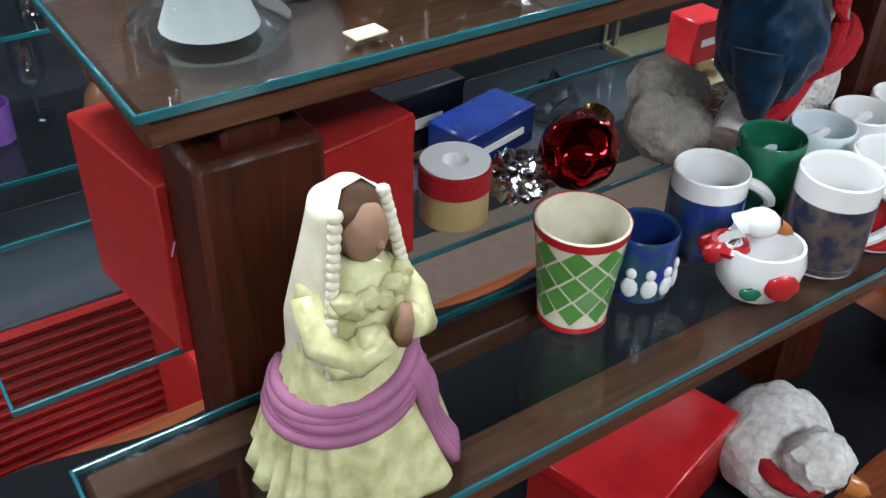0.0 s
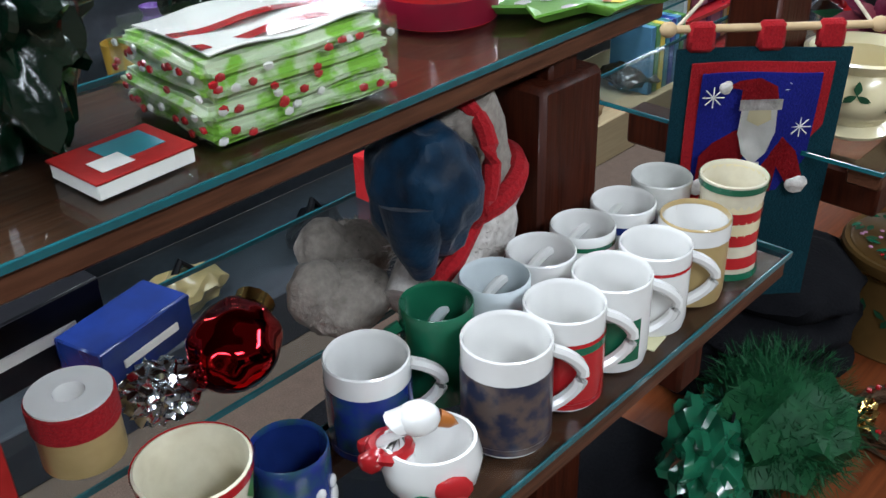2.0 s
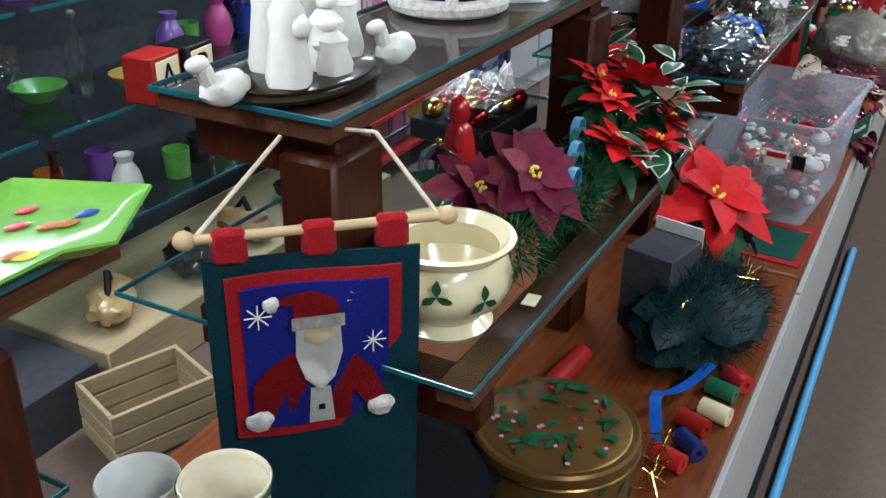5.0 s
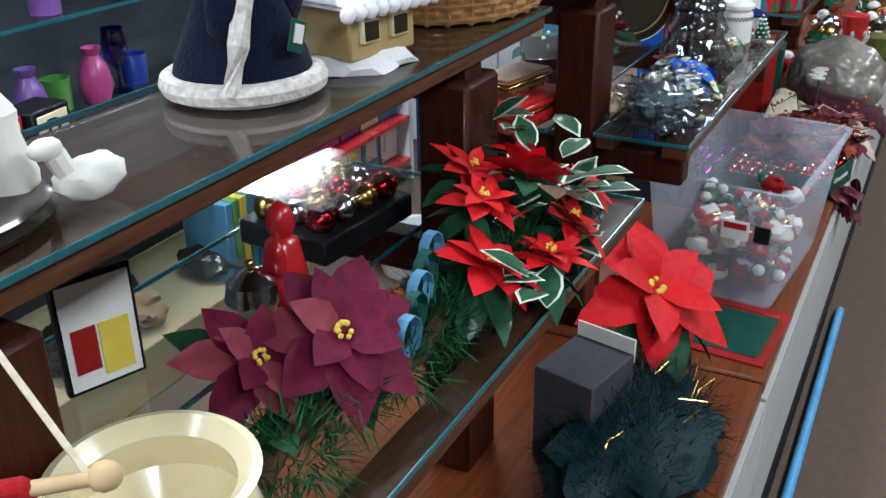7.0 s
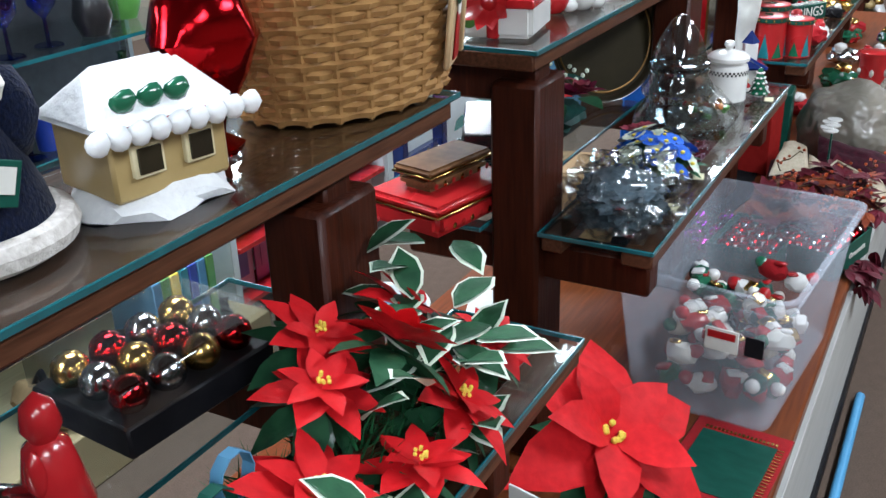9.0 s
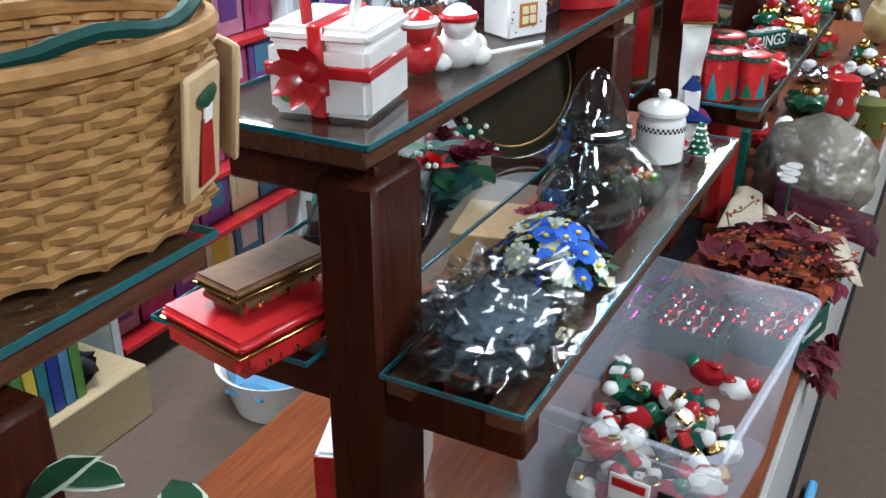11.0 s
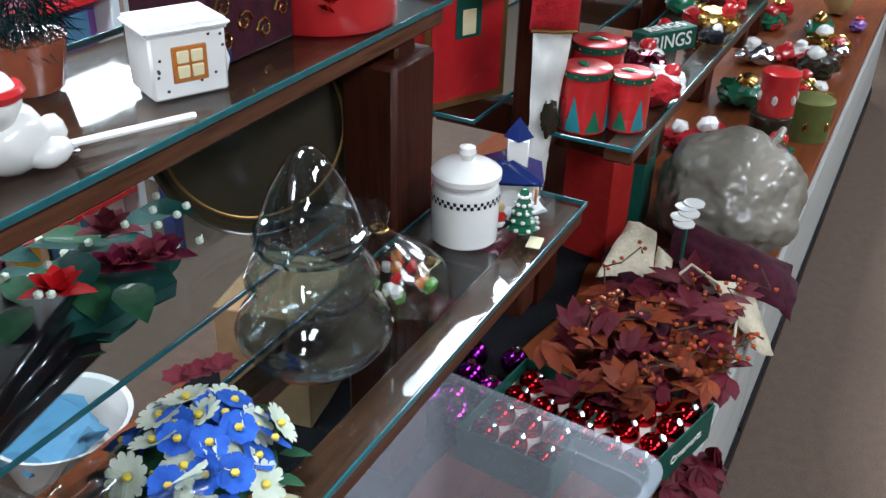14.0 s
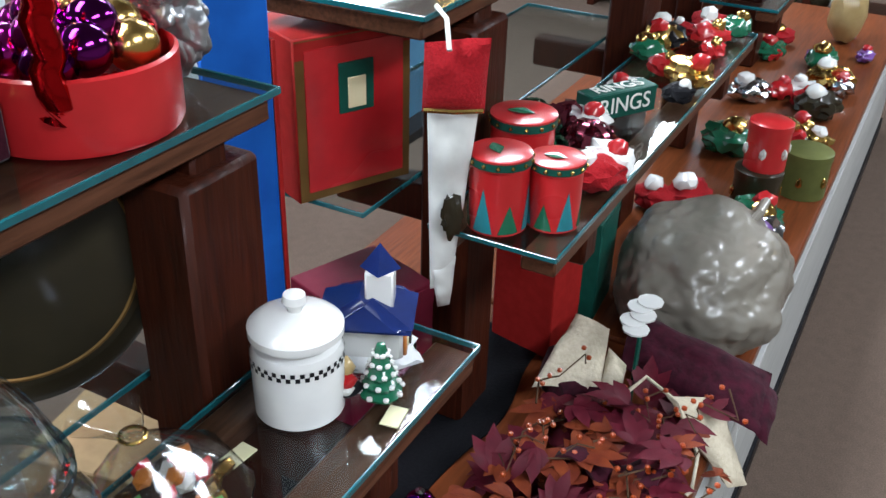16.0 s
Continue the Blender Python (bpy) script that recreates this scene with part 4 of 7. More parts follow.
# ---- unit two: banner, pot, poinsettias ----
bn = thing("felt_banner", "felt winter banner with white-bearded figure hung from a rod", "banner", 1.43, 0.60, 0.0, -20)
bn.matrix_basis = Matrix.Translation((1.385, 0.608, 1.030)) @ pose(0, 0, 0, 0, 0, -47) @ Matrix.Scale(0.88, 4) @ Matrix.Translation((0, 0, -1.045))
RODZ = 1.045
part("rod", tube([(-0.135, 0, RODZ), (0.155, 0, RODZ)], 0.006, 10), CANVAS, bn, "pale wooden rod")
for k in (-0.14, 0.16):
    part("rod_knob", blob((k, 0, RODZ), (0.013, 0.012, 0.012), sub=2), CANVAS, bn)
for k in (-0.10, 0.0, 0.085):
    part("hanging_tab", box((k + 0.008, 0, RODZ - 0.012), (0.040, 0.018, 0.044), 0.006), REDCLOTH, bn, "red felt tab")
part("cord", tube([(0.15, 0, RODZ), (0.09, 0.07, TOP + 0.004), (0.05, 0.09, TOP + 0.004)], 0.0028, 6), CREAMCLOTH, bn, "cream cord")
part("cord", tube([(-0.13, 0, RODZ), (-0.02, 0.08, TOP + 0.004)], 0.0028, 6), CREAMCLOTH, bn, "cream cord")
W0 = lambda y0, x0, x1, z0, z1, amp=0.006: (lambda u, v: Vector((x0 + (x1 - x0) * u, y0 + amp * math.sin(5 * u + 3 * v) + 0.03 * (RODZ - (z1 + (z0 - z1) * v)), z1 + (z0 - z1) * v)))
part("backing", sheet(1, 1, 14, 22, W0(0, -0.125, 0.125, 0.58, RODZ - 0.03), 0.004), TEALFELT, bn, "dark teal felt")
part("border", sheet(1, 1, 14, 18, W0(-0.006, -0.102, 0.102, 0.77, RODZ - 0.05), 0.003), REDCLOTH, bn, "dark red border")
part("field", sheet(1, 1, 14, 18, W0(-0.010, -0.086, 0.086, 0.785, RODZ - 0.065), 0.003), BLUEFELT, bn, "royal blue felt")
def felt(name, outline, dy, mm, label=""):
    """A flat felt cut-out with its own thickness, following the hang of the banner."""
    bm = bmesh.new()
    f = bm.faces.new([bm.verts.new((x, dy + 0.03 * (RODZ - z), z)) for x, z in outline])
    bmesh.ops.solidify(bm, geom=[f], thickness=0.0025)
    part(name, bm, mm, bn, label, False)


felt("coat", [(-0.082, 0.800), (-0.080, 0.850), (-0.062, 0.872), (-0.030, 0.892), (0.030, 0.892), (0.066, 0.855), (0.082, 0.812), (0.062, 0.795), (0.040, 0.830), (0.036, 0.787), (-0.036, 0.787), (-0.040, 0.835), (-0.060, 0.795)], -0.018, REDCLOTH, "red felt coat")
felt("coat_band", [(-0.016, 0.788), (-0.012, 0.840), (0.012, 0.840), (0.016, 0.788)], -0.021, MATTEWHITE, "white coat front")
felt("button", [(-0.004, 0.808), (-0.004, 0.816), (0.004, 0.816), (0.004, 0.808)], -0.024, BLACK)
felt("beard", [(-0.026, 0.930), (-0.028, 0.890), (-0.018, 0.856), (0.0, 0.836), (0.018, 0.856), (0.028, 0.890), (0.026, 0.930)], -0.024, MATTEWHITE, "white felt beard")
felt("face", [(-0.018, 0.912), (-0.016, 0.928), (0.016, 0.928), (0.018, 0.912), (0.0, 0.902)], -0.027, CREAM)
felt("hat", [(-0.028, 0.938), (0.028, 0.938), (0.022, 0.962), (-0.004, 0.976), (-0.034, 0.972), (-0.050, 0.962), (-0.028, 0.958)], -0.021, REDCLOTH, "red felt hat")
felt("hat_brim", [(-0.031, 0.928), (-0.031, 0.945), (0.031, 0.945), (0.031, 0.928)], -0.028, WHITEPLUSH, "white hat brim")
part("pompom", blob((-0.052, -0.020 + 0.03 * (RODZ - 0.962), 0.962), (0.010, 0.005, 0.010), 0.3, sub=2), WHITEPLUSH, bn)
for k, z in ((-0.068, 0.945), (0.052, 0.955), (0.066, 0.895)):
    bm = bmesh.new()
    for a in range(4):
        c, s_ = 0.016 * math.cos(a * math.pi / 4), 0.016 * math.sin(a * math.pi / 4)
        tube([(k - c, -0.017 + 0.03 * (RODZ - z), z - s_), (k + c, -0.017 + 0.03 * (RODZ - z), z + s_)], 0.0009, 4, bm=bm)
    part("snowflake_stitch", bm, PAPER, bn)
for k in (-0.075, 0.075):
    part("mitten", blob((k, -0.013, 0.80), (0.018, 0.005, 0.014), 0.3, sub=2), WHITEPLUSH, bn, "white mitten")

pt = thing("soup_tureen", "cream ceramic pot with green holly painting and side knobs", "pot", 1.548, 0.540, MID)
pt.scale = (1.0, 1.0, 0.90)
part("pot_body", lathe([(0, 0.003), (0.052, 0), (0.056, 0.006), (0.044, 0.018), (0.048, 0.028), (0.070, 0.045), (0.078, 0.072), (0.070, 0.098), (0.064, 0.106), (0.076, 0.118), (0.079, 0.124), (0.072, 0.126), (0.060, 0.112), (0.068, 0.075), (0.04, 0.03), (0, 0.025)], 40), CREAM, pt)
for sgn in (-1, 1):
    part("knob", blob((sgn * 0.084, 0, 0.075), (0.018, 0.014, 0.012), 0.1, sub=2), CREAM, pt)
for i in range(9):
    a = math.tau * i / 9
    bm = bmesh.new()
    for d, tl in ((-150, 8), (-30, -5), (90, 0)):
        m_ = pose(0.0792 * math.cos(a), 0.0792 * math.sin(a), 0.070 + 0.012 * (i % 2), 90, 0, math.degrees(a) + 90)
        b2 = leaf(bmesh.new(), (0, 0, 0), d, tl, 0.022, 0.011, 0.1)
        bmesh.ops.transform(b2, matrix=m_, verts=b2.verts)
        me_ = bpy.data.meshes.new("tmp")
        b2.to_mesh(me_)
        bm.from_mesh(me_)
        b2.free()
    part("holly_painting", bm, LEAF, pt)


def flower(name, label, x, y, z, petals, mats, size, rx=0, ry=0, rz=0, width=0.5, leaves=0, heads=1, group=""):
    """A silk bloom: two rings of petals round a yellow centre, with green leaves below."""
    t = thing(name, label, "flower", x, y, z, rz, group, "", rx, ry)
    for ring, (n, k, tilt) in enumerate(((petals, 1.0, 12), (petals - 1, 0.72, 32))):
        for i in range(n):
            bm = leaf(bmesh.new(), (0, 0, 0.004 * ring), 360 * i / n + 25 * ring + rng.uniform(-9, 9), tilt + rng.uniform(-9, 9), size * k * rng.uniform(0.85, 1.1), size * width * k, rng.uniform(0.15, 0.4), 0.1)
            part("petal", bm, mats[(i + ring) % len(mats)], t)
    for i in range(leaves):
        part("leaf", leaf(bmesh.new(), (0, 0, -0.012), 360 * i / leaves + rng.uniform(-20, 20), rng.uniform(-35, 5), size * 1.15, size * 0.5, 0.35, 0.15), LEAF, t)
    bm = bmesh.new()
    for i in range(12):
        a = rng.random() * math.tau
        blob((0.08 * size * math.cos(a), 0.08 * size * math.sin(a), 0.012 + 0.006 * rng.random()), (0.035 * size,) * 3, sub=1, bm=bm)
    tagged(part("stamen_cluster", bm, YELLOW, t), "yellow stamens", kind="stuff")
    return t


flower("plum_poinsettia", "large plum-coloured silk poinsettia with faded pink petals", 1.80, 0.545, 0.95, 7, (PLUM, PLUM, PLUM, PINKLEAF), 0.09, 38, 0, -25, 0.62, 5)
flower("plum_poinsettia", "faded pink and plum silk poinsettia head", 1.74, 0.60, 0.94, 6, (PINKLEAF, PLUM), 0.075, 40, -20, 10, 0.6, 4)
flower("big_poinsettia", "large red velvet poinsettia with broad leaves", 2.585, 0.450, 0.650, 6, (REDSILK,), 0.158, 34, 8, -30, 0.6, 0)
fl = thing("poinsettia_foliage", "broad dark teal and green silk leaves below the poinsettia", "foliage", 2.585, 0.450, 0.635)
for a, tl, ln, mm in ((-60, -30, 0.17, TEALLEAF), (-85, -42, 0.16, TEALLEAF), (-30, -25, 0.18, TEALLEAF), (-135, -25, 0.15, LEAF), (175, -15, 0.13, LEAF), (80, 10, 0.12, LEAF), (30, -12, 0.15, TEALLEAF)):
    part("leaf", leaf(bmesh.new(), (0, 0, 0), a, tl, ln, ln * 0.52, 0.35, 0.12), mm, fl)
part("stem", tube([(0, 0, 0.0), (-0.05, 0.03, -0.08), (-0.08, 0.05, -0.18)], 0.004, 6), PINE, fl)
for x, y, z, sz in ((2.10, 0.54, 0.975, 0.06), (2.19, 0.52, 0.985, 0.065), (2.03, 0.50, 0.93, 0.075), (2.27, 0.56, 0.97, 0.06), (2.21, 0.47, 0.92, 0.065), (2.12, 0.46, 0.91, 0.06), (2.31, 0.49, 0.93, 0.055), (2.15, 0.58, 0.99, 0.055)):
    flower("red_poinsettia", "small red silk poinsettia in the garland", x, y, z, 7, (REDSILK,), sz, rng.uniform(10, 45), rng.uniform(-20, 20), rng.uniform(0, 90), 0.5, 7, group="garland blooms")


def holly_spray(x, y, z, n, ln, reach):
    t = thing("holly_spray", "variegated silk holly leaves with white edges", "foliage", x, y, z, 0, "garland foliage")
    for i in range(n):
        a, tl = rng.random() * 360, rng.uniform(-5, 60)
        b = (rng.uniform(-reach, reach), rng.uniform(-reach * 0.6, reach * 0.6), rng.uniform(-0.02, 0.03))
        e = part("leaf", leaf(bmesh.new(), b, a, tl, ln, ln * 0.58, 0.3, 0.25), LEAFEDGE, t, "white leaf edge")
        part("leaf", leaf(bmesh.new(), (b[0], b[1], b[2] + 0.0022), a, tl, ln * 0.93, ln * 0.47, 0.3, 0.2), LEAF, t)


for q in ((2.18, 0.51, 0.955, 11, 0.062, 0.09), (2.28, 0.50, 0.94, 10, 0.062, 0.07), (2.30, 0.58, 0.99, 8, 0.058, 0.06), (2.06, 0.47, 0.90, 7, 0.06, 0.06), (2.22, 0.455, 0.88, 5, 0.06, 0.05)):
    holly_spray(*q)
gd = thing("pine_garland", "green pine garland with plaid ribbon along the shelf", "garland", 1.95, 0.53, MID)
bm = bmesh.new()
for k in range(8):
    needles(420, (-0.26 + 0.085 * k, 0.012 * math.sin(2 * k), 0.035), (0.055, 0.060, 0.036), 0.030, rng, 0.0012, bm=bm)
part("needles", bm, PINE, gd)
part("wire_core", tube([(-0.3 + 0.05 * k, 0.02 * math.sin(k), 0.03) for k in range(14)], 0.010, 8), TWIG, gd)
for k in range(5):
    part("ribbon_loop", sheet(1, 1, 10, 2, (lambda k: lambda u, v: Vector((-0.09 + 0.035 * k + 0.02 * math.cos(6.28 * u), -0.03 + 0.012 * v + 0.012 * k, 0.07 + 0.022 * math.sin(6.28 * u) + 0.006 * k)))(k), 0.0012), GREENCARD if k % 2 else SKYBLUE, gd, "plaid ribbon")
for k in range(16):
    part("filler_leaf", leaf(bmesh.new(), (rng.uniform(-0.28, 0.3), rng.uniform(-0.05, 0.05), 0.04), rng.random() * 360, rng.uniform(0, 50), 0.06, 0.028, 0.3), LEAF, gd)
gx = thing("grey_box", "slate grey open card box standing on the base", "box", 2.37, 0.490, BASE, -12)
gx.scale = (0.95, 0.95, 0.85)
part("box_wall", box((0, 0, 0.10), (0.13, 0.11, 0.20), 0.002), DARKGREY, gx)
part("flap", box((0.066, 0, 0.205), (0.004, 0.11, 0.05), 0.001), PAPER, gx, "pale inner flap")
ph = thing("dark_pine_heap", "heap of dark blue-green tinsel garland on the base", "garland", 2.36, 0.40, BASE)
ph.scale = (1.15, 1.1, 1.1)
bm = blob((0, 0, 0.05), (0.17, 0.11, 0.05), 0.4, 10, 3, flat=0)
part("core", bm, DARKPINE, ph)
part("needles", needles(5200, (0, 0, 0.055), (0.20, 0.125, 0.075), 0.028, rng, 0.0011), DARKPINE, ph)
bm = bmesh.new()
for k in range(9):
    a = rng.uniform(0, 6.2)
    tube([(0.1 * math.cos(a) + 0.02 * s_, 0.07 * math.sin(a) + rng.gauss(0, 0.012), 0.10 + rng.gauss(0, 0.012)) for s_ in range(6)], 0.0012, 4, bm=bm)
part("gold_wire", bm, GOLD, ph, "loose gold wire")
for i, (x, y, mm) in enumerate(((1.98, 0.315, NAVY), (2.04, 0.325, REDCARD), (2.09, 0.30, CREAM), (2.16, 0.305, GREEN), (2.21, 0.29, RED), (1.93, 0.335, REDTIN))):
    t = thing("ribbon_roll", "small reel of coloured gift ribbon lying on the base", "ribbon", x, y, BASE, rng.uniform(40, 80), "ribbon rolls")
    part("reel", lathe([(0.006, -0.026), (0.017, -0.026), (0.017, 0.026), (0.006, 0.026), (0.006, -0.026)], 18, m=pose(0, 0, 0.0175, 0, 90, 0)), mm, t)
    part("reel_end", lathe([(0, 0.0265), (0.014, 0.0265), (0.014, 0.0275), (0, 0.0275)], 16, m=pose(0, 0, 0.0175, 0, 90, 0)), PAPER, t)
bt = thing("blue_ribbon", "bright blue satin ribbon trailing over the base", "ribbon", 2.05, 0.345, BASE + 0.012)
part("band", sheet(1, 1, 16, 2, lambda u, v: Vector((-0.13 + 0.26 * u, 0.020 * v + 0.03 * math.sin(4 * u), 0.05 + 0.02 * math.sin(7 * u) - 0.06 * (u - 0.4) ** 2)), 0.0012), BLUE, bt)
tn = thing("gold_tin", "round aged gold biscuit tin with holly and berries on the lid", "tin", 1.735, 0.458, BASE)
tn.scale = (1.15, 1.15, 1.0)
part("drum", lathe([(0, 0), (0.100, 0), (0.102, 0.004), (0.100, 0.008), (0.100, 0.145), (0, 0.145)], 48), GOLDTIN, tn)
part("lid", lathe([(0.1015, 0.143), (0.1035, 0.146), (0.1035, 0.164), (0.100, 0.168), (0.093, 0.1665), (0.09, 0.169), (0, 0.172)], 48), GOLDTIN, tn, "domed gold lid")
part("lid_rim", lathe([(0.1035, 0.144), (0.1055, 0.146), (0.1035, 0.148)], 48), GOLD, tn)
for i in range(70):
    a, r_ = rng.random() * math.tau, 0.085 * math.sqrt(rng.random())
    if i % 3:
        part("painted_leaf", leaf(bmesh.new(), (r_ * math.cos(a), r_ * math.sin(a), 0.1735), rng.random() * 360, 0, 0.020, 0.010, 0.0), GREEN if i % 2 else LEAF, tn)
    else:
        part("painted_berry", blob((r_ * math.cos(a), r_ * math.sin(a), 0.1725), (0.0035, 0.0035, 0.0015), sub=1), RED if i % 2 else PINK, tn)
for i in range(40):
    a, z_ = math.tau * i / 40 + rng.uniform(-.05, .05), rng.uniform(0.02, 0.13)
    b2 = leaf(bmesh.new(), (0, 0, 0), rng.random() * 360, 0, 0.022, 0.011, 0.0)
    bmesh.ops.transform(b2, matrix=pose(0.1012 * math.cos(a), 0.1012 * math.sin(a), z_, 90, 0, math.degrees(a) + 90), verts=b2.verts)
    part("painted_leaf", b2, LEAF, tn)
wi = thing("gold_wire_bundle", "tangle of bent gold wire beside the tin", "wire", 1.86, 0.35, BASE)
bm = bmesh.new()
for k in range(7):
    tube([(0.012 * rng.gauss(0, 1), 0.015 * rng.gauss(0, 1) - 0.01, 0.004 + 0.022 * s_) for s_ in range(6)], 0.0014, 4, bm=bm)
part("wire", bm, GOLD, wi)
rw = thing("red_wrap_roll", "roll of red wrapping paper lying on the base", "paper roll", 1.95, 0.58, BASE + 0.02, -5)
part("roll", tube([(-0.2, 0, 0), (0.2, 0, 0)], 0.02, 16), REDCARD, rw)

# top shelf two
nv = thing("nativity_base", "dark oval wooden stand", "stand", 1.540, 0.720, TOP)
part("stand", lathe([(0, 0), (0.070, 0), (0.073, 0.005), (0.068, 0.009), (0.070, 0.013), (0.064, 0.016), (0, 0.016)], 40, sx=1.45), OLIVE, nv)
for i, (x, y, h, w) in enumerate(((1.515, 0.70, 0.125, 0.022), (1.555, 0.75, 0.15, 0.024), (1.59, 0.705, 0.085, 0.022), (1.615, 0.75, 0.12, 0.024), (1.645, 0.72, 0.10, 0.022), (1.575, 0.685, 0.06, 0.018))):
    bm = lathe([(0, 0), (w * 1.1, 0), (w * 1.15, 0.01), (w * 0.8, h * 0.45), (w * 0.9, h * 0.6), (w * 0.45, h * 0.74), (0, h * 0.76)], 24, wob=0.10)
    blob((0, -0.004, h * 0.86), (w * 0.55, w * 0.6, h * 0.13), 0.15, sub=2, bm=bm)
    blob((0, -w * 0.8, h * 0.5), (w * 0.5, w * 0.5, h * 0.1), 0.3, sub=2, bm=bm)
    o = part("white_figurine", bm, MATTEWHITE)
    o.matrix_basis = pose(x - 0.035, y - 0.005, TOP + 0.016, 0, 0, 40 * i)
    tagged(o, "white bisque nativity figure on the oval stand", "figurine", "nativity figures")
for x, y in ((1.425, 0.735), (1.650, 0.665)):
    bm = blob((0, 0, 0.020), (0.030, 0.016, 0.018), 0.2, sub=3, flat=0)
    tube([(-0.018, 0, 0.025), (-0.026, 0, 0.045)], 0.009, 8, bm=bm)
    blob((-0.032, 0, 0.05), (0.014, 0.009, 0.009), 0.1, sub=2, bm=bm)
    o = part("white_sheep", bm, MATTEWHITE)
    o.matrix_basis = pose(x, y, TOP, 0, 0, -15)
    tagged(o, "small white bisque sheep lying on the glass", "figurine", "nativity figures")
bm = lathe([(0, 0), (0.094, 0), (0.098, 0.012), (0.088, 0.05), (0.066, 0.10), (0.050, 0.14), (0.04, 0.165), (0, 0.17)], 32, wob=0.05)
blob((0, 0, 0.20), (0.036, 0.036, 0.044), 0.1, sub=3, bm=bm)
blob((-0.06, -0.03, 0.12), (0.03, 0.026, 0.045), 0.2, sub=2, bm=bm)
blob((0.06, -0.03, 0.12), (0.03, 0.026, 0.045), 0.2, sub=2, bm=bm)
o = part("robed_doll", bm, NAVYCLOTH)
o.matrix_basis = pose(1.955, 0.755, TOP) @ Matrix.Scale(0.8, 4)
tagged(o, "navy velvet robed doll", "doll")
hm = thing("fur_trim", "fluffy white fur trim round the velvet robe", "trim", 1.955, 0.755, TOP)
hm.scale = (0.8, 0.8, 0.8)
part("hem", tube([(0.098 * math.cos(a), 0.098 * math.sin(a), 0.016) for a in (math.tau * i / 36 for i in range(36))], 0.016, 8, closed=True), WHITEPLUSH, hm)
part("collar", tube([(0.056 * math.cos(a), 0.056 * math.sin(a), 0.15) for a in (math.tau * i / 20 for i in range(20))], 0.016, 8, closed=True), WHITEPLUSH, hm)
part("front_band", tube([(-0.045, -0.05, 0.145), (-0.078, -0.06, 0.08), (-0.09, -0.05, 0.02)], 0.014, 8), WHITEPLUSH, hm)
part("hang_tag", box((-0.03, -0.094, 0.075), (0.032, 0.003, 0.042), 0.001, m=pose(0, 0, 0, 0, 20, 0)), GREENCARD, hm, "green card tag")
part("tag_label", box((-0.03, -0.0965, 0.078), (0.018, 0.002, 0.024), 0, m=pose(0, 0, 0, 0, 20, 0)), PAPER, hm)


def cottage(name, label, x, y, z, w, d, h, wall, roof, rz):
    t = thing(name, label, "house ornament", x, y, z, rz)
    part("snow_base", blob((0, 0, 0.0), (w * 0.66, d * 0.70, 0.028), 0.25, 8, 3, flat=0), SNOW, t, "snow-covered base")
    part("wall_block", box((0, 0, 0.015 + h / 2), (w, d, h), 0.003), wall, t)
    bm = bmesh.new()
    e, r_ = 0.016, 0.015 + h
    vs = [bm.verts.new(p) for p in ((-w / 2 - e, -d / 2 - e, r_ - 0.006), (w / 2 + e, -d / 2 - e, r_ - 0.006), (w / 2 + e, d / 2 + e, r_ - 0.006), (-w / 2 - e, d / 2 + e, r_ - 0.006), (-w * 0.34, 0, r_ + h * 0.62), (w * 0.34, 0, r_ + h * 0.62))]
    for f in ((0, 1, 5, 4), (2, 3, 4, 5), (1, 2, 5), (3, 0, 4), (3, 2, 1, 0)):
        bm.faces.new([vs[i] for i in f])
    bmesh.ops.bevel(bm, geom=list(bm.edges), offset=0.008, segments=3, affect="EDGES")
    part("roof", bm, roof, t)
    for i in range(9 if roof is SNOW else 0):
        part("icicle", blob((-w / 2 - e + (w + 2 * e) * i / 8, -d / 2 - e, r_ - 0.006), (0.010, 0.008, 0.010), 0.2, sub=2), roof, t)
    for sx_, sy_, rz_ in ((-0.22 * w, -d / 2 - 0.002, 0), (0.22 * w, -d / 2 - 0.002, 0), (w / 2 + 0.002, 0, 90)):
        wn = part("window_frame", box((0, 0, 0), (w * 0.26, 0.006, h * 0.42), 0.001, m=pose(sx_, sy_, 0.015 + h * 0.5, 0, 0, rz_)), CREAM, t)
        part("pane", box((0, -0.003, 0), (w * 0.19, 0.004, h * 0.32), 0, m=pose(sx_ + (0.002 if rz_ else 0), sy_, 0.015 + h * 0.5, 0, 0, rz_)), OLIVE, wn, "dark window opening")
    return t


c1 = cottage("ceramic_cottage", "lit-style ceramic cottage with snowy roof and tan brick walls", 2.105, 0.705, TOP, 0.11, 0.085, 0.065, TAN, SNOW, -12)
for i in range(3):
    part("wreath", blob((-0.04 + 0.024 * i, -0.050, 0.098), (0.012, 0.006, 0.009), 0.3, sub=2), GREEN, c1, "green painted shrub")
for i in range(3):
    part("bow", blob((-0.03 + 0.028 * i, -0.046, 0.077), (0.010, 0.004, 0.004), 0.5, sub=2), RED, c1)
ht = thing("foil_heart_vase", "tall red mirror-foil twisted ornament", "ornament", 2.222, 0.735, TOP)
part("twist", lathe([(0, 0), (0.028, 0), (0.030, 0.006), (0.012, 0.016), (0.014, 0.03), (0.040, 0.075), (0.052, 0.11), (0.040, 0.145), (0.026, 0.16), (0.04, 0.20), (0.03, 0.24), (0, 0.245)], 32, wob=0.10), REDFOIL, ht)
bk = thing("wicker_basket", "oval honey wicker basket with wooden plaques", "basket", 2.440, 0.728, TOP, -8)
bk.scale = (1.16, 1.12, 1.1)
bm = bmesh.new()
